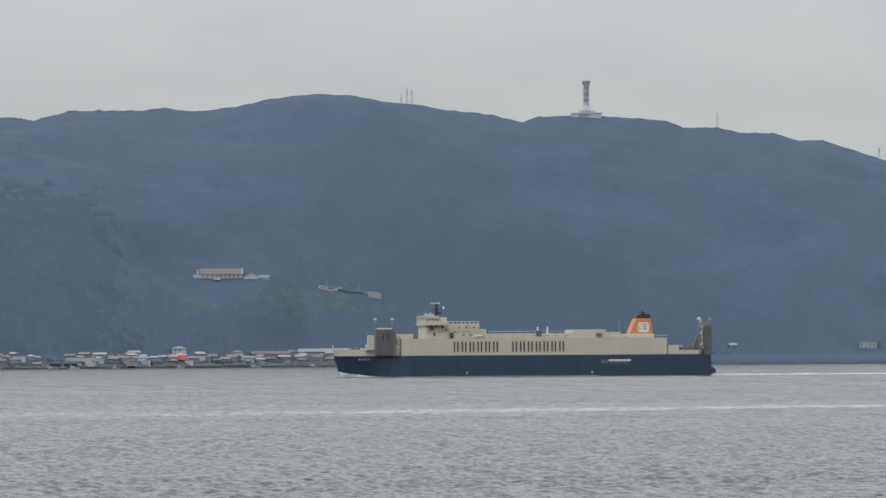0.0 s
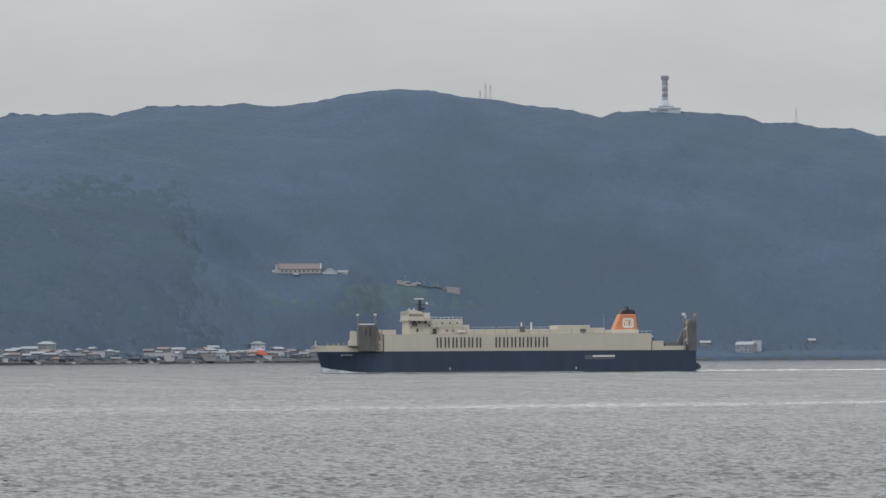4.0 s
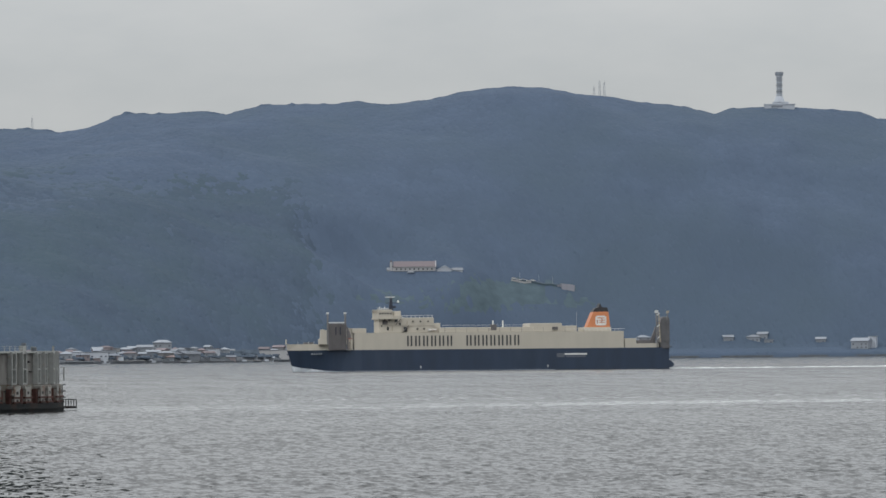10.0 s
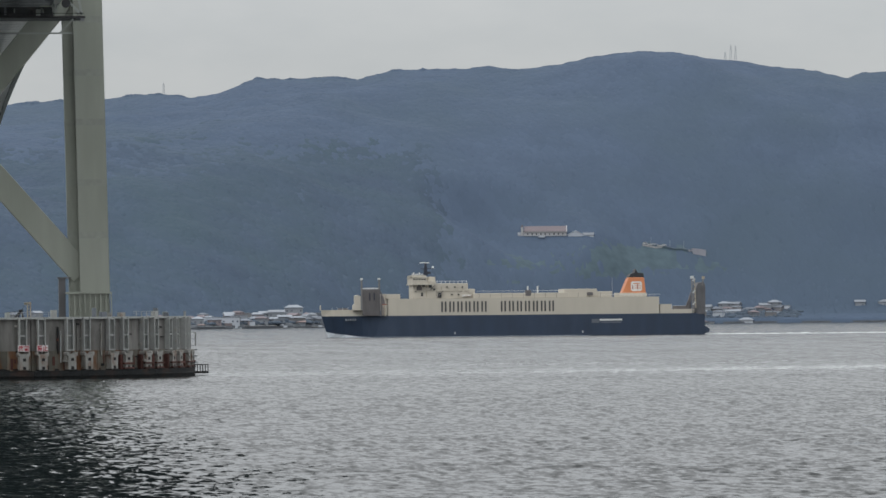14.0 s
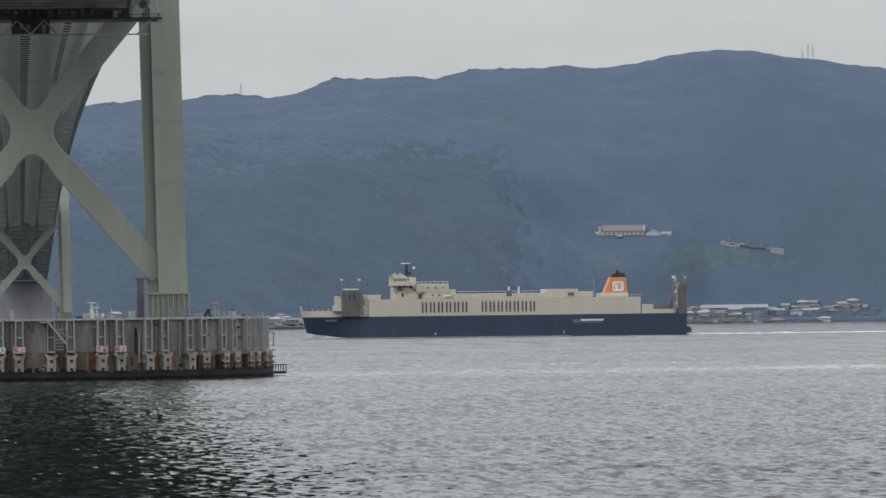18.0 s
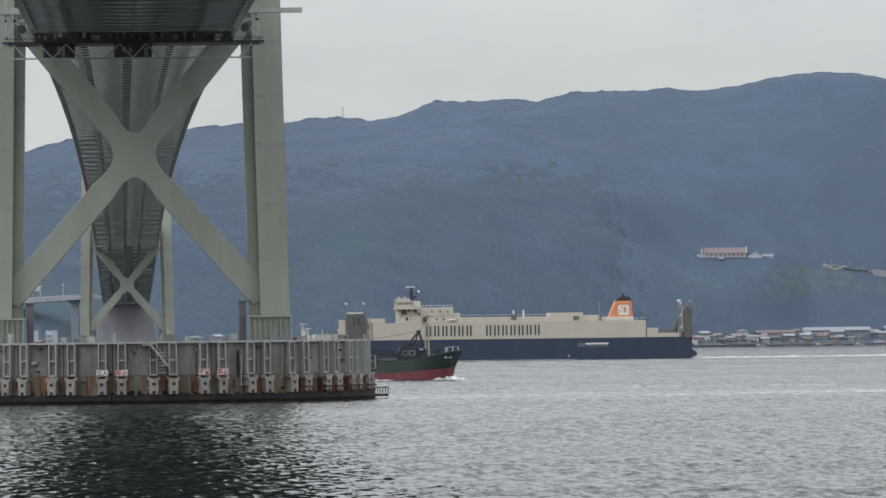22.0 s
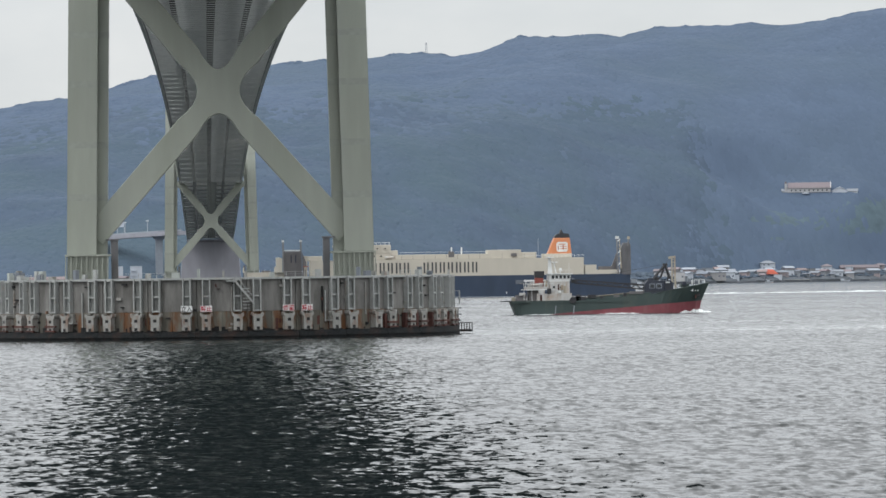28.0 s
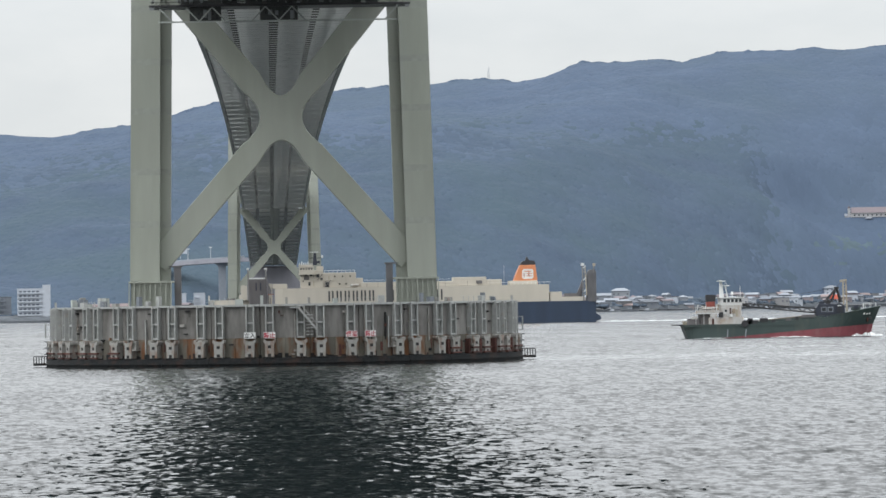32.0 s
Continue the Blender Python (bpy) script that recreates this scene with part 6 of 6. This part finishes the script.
def build_garden_trees():
    """Low dark trees and hedges between the houses along the shore: small uneven clumps, joined."""
    g = random.Random(77)
    s = Shape()
    for k in range(4200):
        az = g.uniform(-1.2, 14.8)
        far = float(shore_at(az)) + 14 + min(64.0, 0.085 * (RIDGE_FAR - float(shore_at(az))) - 6) * g.random()
        if az > 9.9:
            continue
        base = polar(az, far, on_ground(az, far) - 0.3)
        tall = g.uniform(0.8, 2.6) if far < float(shore_at(az)) + 30 else g.uniform(1.5, 4.2)
        for c in range(g.choice((1, 2, 3))):
            cx, cy = base.x + g.uniform(-3.6, 3.6), base.y + g.uniform(-2, 2)
            r, h = g.uniform(1.6, 4.2), tall * g.uniform(0.6, 1.05)
            rings = []
            for up, wide in ((-0.3, 1.0), (0.35, 0.95), (0.7, 0.75), (0.95, 0.3)):
                rings.append([(cx + r * wide * math.cos(j * math.pi / 3 + c) * g.uniform(0.75, 1.2), cy + r * wide * math.sin(j * math.pi / 3 + c) * g.uniform(0.75, 1.2),
                               base.z + h * up * g.uniform(0.9, 1.08)) for j in range(6)])
            s.loft(rings)
    tagged(new("garden_trees", s.mesh("garden_trees", HAZED_GARDEN, True)), "dark green garden trees and hedges between shore houses", "trees", kind="stuff")


build_garden_trees()

# low quays, slips and moored boats along the water
qr = random.Random(41)
for k in range(15):
    a = 2.7 + 5.7 * (k + qr.uniform(-0.3, 0.3)) / 14
    ln, high = qr.uniform(10, 34), qr.uniform(1.5, 2.6)
    p = polar(a, float(shore_at(a)) - qr.uniform(0, 5))
    q = thing("quay", "low worn concrete quay at the water's edge", "quay", (p.x, p.y, 0), -a + qr.uniform(-6, 6), group="quays of the shore town")
    part("body", Shape().prism([(-ln / 2, -3), (ln / 2, -3), (ln / 2 - 0.6, high - 0.3), (-ln / 2 + 0.6, high - 0.3)], -2.5, 8, "y"), qr.choice([STONE, SHORE_GROUND]), q)
    part("coping", Shape().box(-ln / 2 + 0.5, ln / 2 - 0.5, -2.7, 8, high - 0.3, high), qr.choice([ROAD, WALL_PALE, WALL_GREY]), q)
for k in range(12):
    a = 2.8 + 5.6 * (k + qr.uniform(-0.4, 0.4)) / 11
    ln = qr.uniform(6, 12)
    p = polar(a, float(shore_at(a)) - qr.uniform(9, 16))
    b = thing("fishing_boat", "small white fishing boat moored along the quay", "boat", (p.x, p.y, 0), -a + qr.uniform(-12, 12), group="moored fishing boats")
    rings = []
    for i in range(7):
        u = i / 6
        w = 1.25 * min(1, (1.02 - u) / 0.35) ** 0.6
        rings.append([((u - 0.5) * ln, -w * 0.6, -0.4), ((u - 0.5) * ln, -w, 0.75 + 0.7 * u ** 3), ((u - 0.5) * ln, w, 0.75 + 0.7 * u ** 3), ((u - 0.5) * ln, w * 0.6, -0.4)])
    part("hull", Shape().loft(rings), qr.choice([WALL_PALE, TILE, WALL_GREY]), b)
    part("cabin", Shape().box(-ln * 0.25, ln * 0.05, -0.7, 0.7, 0.7, 2.3), TILE, b)
    part("mast", Shape().tube(-ln * 0.3, 0, 0.7, 4.2, 0.08, seg=6), MAST, b)


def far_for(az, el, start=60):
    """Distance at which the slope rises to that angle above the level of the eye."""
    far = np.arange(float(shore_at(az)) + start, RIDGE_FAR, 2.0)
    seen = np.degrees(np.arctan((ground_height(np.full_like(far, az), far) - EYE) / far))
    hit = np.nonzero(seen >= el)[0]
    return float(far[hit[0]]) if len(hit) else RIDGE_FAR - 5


# ---- larger buildings ----
def hill_hotel():
    az = 6.99
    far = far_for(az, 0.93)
    p = polar(az, far)
    z = on_ground(az, far - 7)
    ob = thing("hill_hotel", "long cream building with a brown tiled roof on the hillside", "building", (p.x, p.y, z), -az)
    # the lower storey's shadow is painted: grey wall instead of cream
    part("base", Shape().box(-19.2, 19.2, -5.6, 6, -7.0, 1.6), WALL_GREY, ob, "lower storey with its shade put into the grey wall colour")
    part("wall", Shape().box(-19.5, 19.5, -6, 6, 1.6, 5.4), CREAM_WALL, ob, "cream plaster wall")
    part("roof", Shape().prism([(-7, 5.4), (7, 5.4), (0, 10.6)], -19, 19.2, "x"), ROOF_BROWN, ob, "faded brown tiled roof")
    part("gable", Shape().prism([(-7.1, 5.0), (7.1, 5.0), (0, 11.0)], 19.2, 20.0, "x"), CREAM_WALL, ob)
    for k in range(9):
        w = part("window", Shape().box(-16.5 + k * 4, -15.2 + k * 4, -6.08, -5.8, 2.7, 4.0), GLASS, ob)
        part("sill", Shape().box(-16.7 + k * 4, -15.0 + k * 4, -6.25, -6.0, 2.5, 2.7), CREAM_WALL, w)
    for k in range(6):
        part("lower_window", Shape().box(-15.5 + k * 5.6, -12.9 + k * 5.6, -5.68, -5.5, -0.6, 1.0), GLASS, ob)
    part("end_tower", Shape().box(-22, -19.7, -5, 3, -2, 9.8), CREAM_WALL, ob)
    part("tower_cap", Shape().prism([(-22.3, 9.8), (-19.4, 9.8), (-20.85, 12.2)], -5.2, 3.2, "y"), ROOF_BROWN, ob)
    part("canopy", Shape().prism([(-6.5, 0.2), (0.3, 0.2), (-0.8, 1.3), (-3.0, 1.8), (-5.4, 1.3)], -9.5, -6, "y"), TILE, ob, "white entrance canopy")
    part("lower_wing", Shape().box(-24.6, -22.05, -5, 3, -0.4, 3.0), CREAM_WALL, ob)
    part("wing_roof", Shape().prism([(-5.6, 3.0), (3.6, 3.0), (-1, 5.0)], -25.0, -22.05, "x"), ROOF_PALE, ob)
    az = 7.345
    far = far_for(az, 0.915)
    p = polar(az, far)
    an = thing("hill_annex", "cream gabled annex beside the hillside hotel", "building", (p.x, p.y, on_ground(az, far - 6) + 0.4), -az)
    an.scale = (0.85, 0.85, 0.85)
    part("wall", Shape().prism([(-8, -5), (8, -5), (8, 2.8), (0, 6.8), (-8, 2.8)], -5, 5, "y"), TILE, an, "cream gable wall")
    part("roof", Shape().prism([(-9, 2.4), (0, 7.0), (9, 2.4), (9, 3.0), (0, 7.7), (-9, 3.0)], -5.6, 5.6, "y"), TILE, an)
    part("low_wing", Shape().box(8, 19, -4, 4, -2, 2.6), TILE, an)
    part("low_roof", Shape().prism([(-4.6, 2.6), (4.6, 2.6), (0, 5.2)], 7.6, 19.6, "x"), ROOF_PALE, an)


hill_hotel()


def block_building(az, far, w, d, storeys, label, wall=TILE, tower=True, name="apartment_block", lift=0.0):
    p = polar(az, far)
    z = on_ground(az, far) + lift
    ob = thing(name, label, "building", (p.x, p.y, z), -az)
    h = storeys * 3.3
    part("wall", Shape().box(-w / 2, w / 2, -d / 2, d / 2, -6, h), wall, ob)
    part("parapet", Shape().box(-w / 2 - 0.2, w / 2 + 0.2, -d / 2 - 0.2, d / 2 + 0.2, h, h + 0.8), wall, ob)
    if tower:
        part("stair_tower", Shape().box(w / 2 - 4, w / 2 + 2, -d / 2 - 1.2, d / 2, -6, h + 3.4), wall, ob)
    for st in range(storeys):
        part("balcony", Shape().box(-w / 2 + 0.8, w / 2 - 4.6, -d / 2 - 1.2, -d / 2, st * 3.3 + 0.1, st * 3.3 + 1.1), wall, ob)
        n = int((w - 6) / 3.2)
        for k in range(n):
            x = -w / 2 + 1.4 + k * 3.2
            part("window", Shape().box(x, x + 2.2, -d / 2 - 0.06, -d / 2 + 0.2, st * 3.3 + 1.15, st * 3.3 + 2.4), HAZED_GLASS, ob)
    return ob


block_building(-2.76, float(shore_at(-2.76)) + 40, 23, 14, 6, "white six-storey apartment block with balconies by the sea")
block_building(-3.25, float(shore_at(-3.25)) + 60, 32, 14, 4, "pale grey four-storey block by the shore", WALL_GREY, False)
block_building(-1.02, float(shore_at(-1.02)) + 70, 5, 6, 4, "slim white tower block", TILE, False)
block_building(-0.83, float(shore_at(-0.83)) + 70, 9, 7, 4, "white tower block in the town", TILE, False)
house(-1.86, float(shore_at(-1.86)) + 40, 28, 9, 6.2, WALL_PINK, ROOF_SALMON, "gable", 0, "warehouse", "pale shed with a faded red roof")
house(5.36, float(shore_at(5.36)) + 20, 26, 10, 5.2, CREAM_WALL, ROOF_PALE, "flat", 0, "warehouse", "long white flat-roofed waterfront building")
house(6.5, float(shore_at(6.5)) + 56, 12, 9, 9.0, TILE, ROOF_PALE, "hip", 10, "guest_house", "tall white house with a stepped grey roof")
# az, metres behind the shore, width, depth, height, wall, roof, roof form, name, what it is
for az, back, w, d, h, wall, roof, form, name, word in (
        (4.06, 58, 15, 9, 10.5, WALL_PALE, ROOF_PALE, "hip", "guest_house", "tall pale house with a stepped hipped roof"),
        (3.86, 54, 13, 8, 7.0, WALL_PALE, ROOF_PALE, "gable", "guest_house", "pale two-storey house beside the guest house"),
        (3.22, 24, 30, 9, 4.8, TILE, ROOF_PALE, "flat", "warehouse", "long white low building on the quay"),
        (4.34, 15, 23, 8, 3.2, WALL_GREY, ROOF_GREY, "gable", "boat_house", "long grey boat house with a low roof"),
        (5.82, 18, 29, 8, 4.4, WALL_BEIGE, ROOF_GREY, "flat", "warehouse", "long beige shed with a flat grey roof"),
        (6.05, 20, 13, 7, 4.0, TILE, ROOF_PALE, "gable", "warehouse", "small pale quayside shed with a ridge roof"),
        (6.73, 22, 11, 7, 5.2, TILE, ROOF_PALE, "flat", "warehouse", "white flat-roofed block beside the awning"),
        (7.18, 34, 9, 8, 7.2, TILE, ROOF_BROWN, "hip", "guest_house", "white two-storey house with a brown roof"),
        (7.31, 16, 9, 7, 4.0, TILE, ROOF_PALE, "gable", "boat_house", "white gabled boat house by the water"),
        (7.56, 40, 34, 10, 5.0, WALL_PINK, ROOF_BROWN, "gable", "warehouse", "long pinkish shed with a faded brown roof")):
    house(az, float(shore_at(az)) + back, w, d, h, wall, roof, form, (az * 37) % 14 - 7, name, word)
house(8.27, float(shore_at(8.27)) + 40, 60, 12, 6.5, WALL_GREY, ROOF_PALE, "gable", 0, "warehouse", "long grey shed with a pale metal roof")
house(12.17, float(shore_at(12.17)) + 30, 16, 12, 7.5, WALL_PALE, ROOF_PALE, "gable", -18, "villa", "white seaside villa with a pale roof")
house(12.30, float(shore_at(12.30)) + 36, 7, 9, 10.5, TILE, ROOF_PALE, "flat", -10, "villa", "white square stair block of the villa", False)
# small white houses in the trees above the far shore
for a, e, w, h, kind in ((10.63, -0.01, 9, 4.5, "gable"), (10.93, -0.01, 12, 4.5, "hip"), (11.03, 0.02, 9, 5, "gable"), (11.1, -0.02, 8, 3.5, "flat"), (11.70, -0.02, 9, 4, "gable"),
                         (9.06, -0.04, 11, 6.0, "hip"), (9.17, -0.02, 12, 5.5, "gable"), (9.53, -0.04, 10, 5.5, "gable"), (9.64, -0.02, 11, 6.0, "hip"),
                         (12.93, 0.0, 6, 3.5, "gable"), (14.5, -0.02, 16, 7.0, "flat")):
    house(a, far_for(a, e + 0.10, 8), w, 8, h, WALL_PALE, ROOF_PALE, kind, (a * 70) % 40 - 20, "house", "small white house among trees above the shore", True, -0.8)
# the town's end, climbing a little way up the slope
er = random.Random(63)
for k in range(24):
    a = 8.66 + 1.08 * (k + er.uniform(-0.5, 0.5)) / 23
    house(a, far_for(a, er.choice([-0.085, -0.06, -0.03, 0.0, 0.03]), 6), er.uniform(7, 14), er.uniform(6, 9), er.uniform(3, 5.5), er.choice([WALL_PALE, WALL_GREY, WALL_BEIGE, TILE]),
          er.choice([ROOF_PALE, ROOF_GREY, ROOF_PALE, ROOF_BROWN]), er.choice(["gable", "hip", "flat"]), er.uniform(-35, 35))
p = polar(6.52, float(shore_at(6.52)) + 18)
aw = thing("awning", "bright coral awning on the waterfront", "awning", (p.x, p.y, on_ground(6.52, float(shore_at(6.52)) + 18)), -6.5)
part("cloth", Shape().prism([(-8, 2.2), (8, 2.2), (3, 6.2), (-4, 6.4)], -3, 3, "y"), CORAL, aw)
for x in (-7, -2, 3, 7):
    part("pole", Shape().tube(x, -2.6, -2, 2.4, 0.12, seg=6), MAST, aw)

# road and parked cars on the slope


def road_at(a):
    """A point on the road's edge, level with the line that the road climbs along."""
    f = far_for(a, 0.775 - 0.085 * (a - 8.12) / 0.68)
    return polar(a, f, on_ground(a, f) + 0.6)


rd = thing("hillside_road", "pale concrete retaining wall and road on the slope", "road")
prev = road_at(8.12)
for k in range(1, 10):
    nxt = road_at(8.12 + 0.68 * k / 9)
    part("retaining_wall", Shape().beam(prev - Vector((0, 0, 0.7)), nxt - Vector((0, 0, 0.7)), 2.4, 1.5), ROAD if k < 4 else ANCHORAGE if k > 7 else HAZED_GRASS, rd)
    part("guard_rail", Shape().beam(prev + Vector((0, -1.1, 0.6)), nxt + Vector((0, -1.1, 0.6)), 0.12, 0.35), ROOF_PALE, rd)
    prev = nxt
q = road_at(8.77)
part("bastion", Shape().prism([(q.x - 5.5, q.z - 3.0), (q.x + 4.5, q.z - 6.6), (q.x + 6.0, q.z - 6.0), (q.x + 6.5, q.z + 1.2), (q.x + 1, q.z + 2.2), (q.x - 6.5, q.z + 3.0)], q.y - 3, q.y + 1, "y"), ANCHORAGE, rd)
for a in (8.22, 8.44, 8.60):
    q = road_at(a)
    part("lamp_post", Shape().tube(q.x, q.y + 1.0, q.z - 1, q.z + 7.0, 0.09, seg=6), MAST, rd)


def car(at, mat, word):
    c = thing("car", f"{word} car parked on the hillside road", "car", at, group="parked cars")
    part("body", Shape().prism([(-2.1, 0.3), (2.1, 0.3), (2.1, 0.85), (1.2, 0.95), (0.7, 1.5), (-1.4, 1.5), (-2.0, 0.95)], -0.85, 0.85, "y"), mat, c)
    part("window", Shape().prism([(-1.5, 0.98), (1.0, 0.98), (0.6, 1.4), (-1.3, 1.4)], -0.87, -0.84, "y"), GLASS, c)
    for x in (-1.3, 1.3):
        o = part("wheel", Shape().tube(0, 0, -0.1, 0.1, 0.33, seg=10), BLACK, c)
        o.matrix_local = pose(x, -0.8, 0.33, 90, 0, 0)


for k in range(5):
    at = road_at(8.15 + k * 0.055)
    car((at.x, at.y - 0.2, at.z + 0.06), (WHITE, WHITE, TILE)[k % 3], "white" if k % 3 < 2 else "pale grey")


# ---- masts and the white tower on the ridge ----
def lattice_mast(az, height, width=1.6, word="grey lattice radio mast on the ridge"):
    p = polar(az, RIDGE_FAR - 4)
    z = on_ground(az, RIDGE_FAR - 4) + 1
    ob = thing("radio_mast", word, "mast", (p.x, p.y, z), -az, group="radio masts on the ridge")
    s = Shape()
    for sx in (-1, 1):
        for sy in (-1, 1):
            s.beam((sx * width / 2, sy * width / 2, -4), (sx * width / 5, sy * width / 5, height), 0.3)
    part("legs", s, MAST, ob)
    b = Shape()
    n = int(height / 2)
    for k in range(n):
        w0, w1 = width * (0.5 - 0.3 * k / n), width * (0.5 - 0.3 * (k + 1) / n)
        sg = 1 if k % 2 else -1
        b.beam((-sg * w0, -w0, k * 2), (sg * w1, -w1, k * 2 + 2), 0.22)
    part("bracing", b, MAST, ob)
    part("antenna", Shape().tube(0, 0, height, height + 2.0, 0.15, seg=6), WHITE, ob)


for az, h in ((9.165, 14), (9.22, 13), (12.77, 15), (14.64, 10.5), (2.573, 10), (9.10, 7)):
    lattice_mast(az, h, 2.2)
az = 11.25
p = polar(az, RIDGE_FAR - 6)
rt = thing("relay_tower", "white ringed relay tower on a broad white base atop the ridge", "tower", (p.x, p.y, on_ground(az, RIDGE_FAR - 6) - 1), -az)
part("base", Shape().box(-15, 15, -5, 5, -6, 3.6), TILE, rt, bevel=0.3)
part("roof_slab", Shape().box(-15.6, 15.6, -5.6, 5.6, 3.6, 4.4), TILE, rt)
part("upper_storey", Shape().box(-7, 9, -4.5, 4.5, 4.4, 6.6), TILE, rt, bevel=0.2)
# flat grey panel that paints the shade of a recess on the base
part("recess", Shape().box(-8, 3, -5.1, -4.9, 0.8, 2.6), WALL_GREY, rt)
part("skirt", Shape().tube(0, 0, 6.6, 12.5, 5.4, 3.2, 20), TILE, rt)
part("shaft", Shape().tube(0, 0, 11.5, 33.5, 2.6, 2.6, 20), WALL_PALE, rt)
for k in range(7):
    z = 13 + k * 3.0
    part("ring_gallery", Shape().tube(0, 0, z, z + 1.4, 3.2, 3.2, 20), WALL_PALE if k % 2 else TILE, rt)
part("crown", Shape().tube(0, 0, 32.6, 35.8, 3.9, 4.1, 20), ROOF_PALE, rt)
for k in range(6):
    part("aerial", Shape().tube(2.6 * math.cos(k), 2.6 * math.sin(k), 35.8, 37.2, 0.12, seg=6), MAST, rt)

# ---- sea wall ----
sw = Shape()
rings = []
for k in range(150):
    a = -7 + 24.0 * k / 149
    f0 = float(shore_at(a)) + 1.5 + 3.0 * math.sin(k * 1.7) * math.sin(k * 0.37)
    top = 2.3 + 0.5 * math.sin(k * 0.9)
    rings.append([tuple(polar(a, f0, -3)), tuple(polar(a, f0 + 2.0, 1.6)), tuple(polar(a, f0 + 6, 1.8)), tuple(polar(a, f0 + 7, top)), tuple(polar(a, f0 + 10, top)), tuple(polar(a, f0 + 10, -3))])
sw.loft(rings)
tagged(new("sea_wall", sw.mesh("sea_wall", STONE)), "dark stone sea wall along the island shore", "sea wall", kind="structure")


def motions():
    """The two ships under way, and the sea drifting with the tide."""
    walk(ferry, [(t, pose(FERRY_X0 - FERRY_V * t, FERRY_Y, 0)) for t in (0, 8, 16, 24, 32)])
    walk(carrier, [(t, pose(103.4 - 6.85 * (32 - t), CARRIER_Y, 0)) for t in (0, 8, 16, 24, 32)])
    walk(sea, [(0, pose(0, 0, 0)), (16, pose(-5, -3, 0)), (32, pose(-10, -6, 0))])


motions()
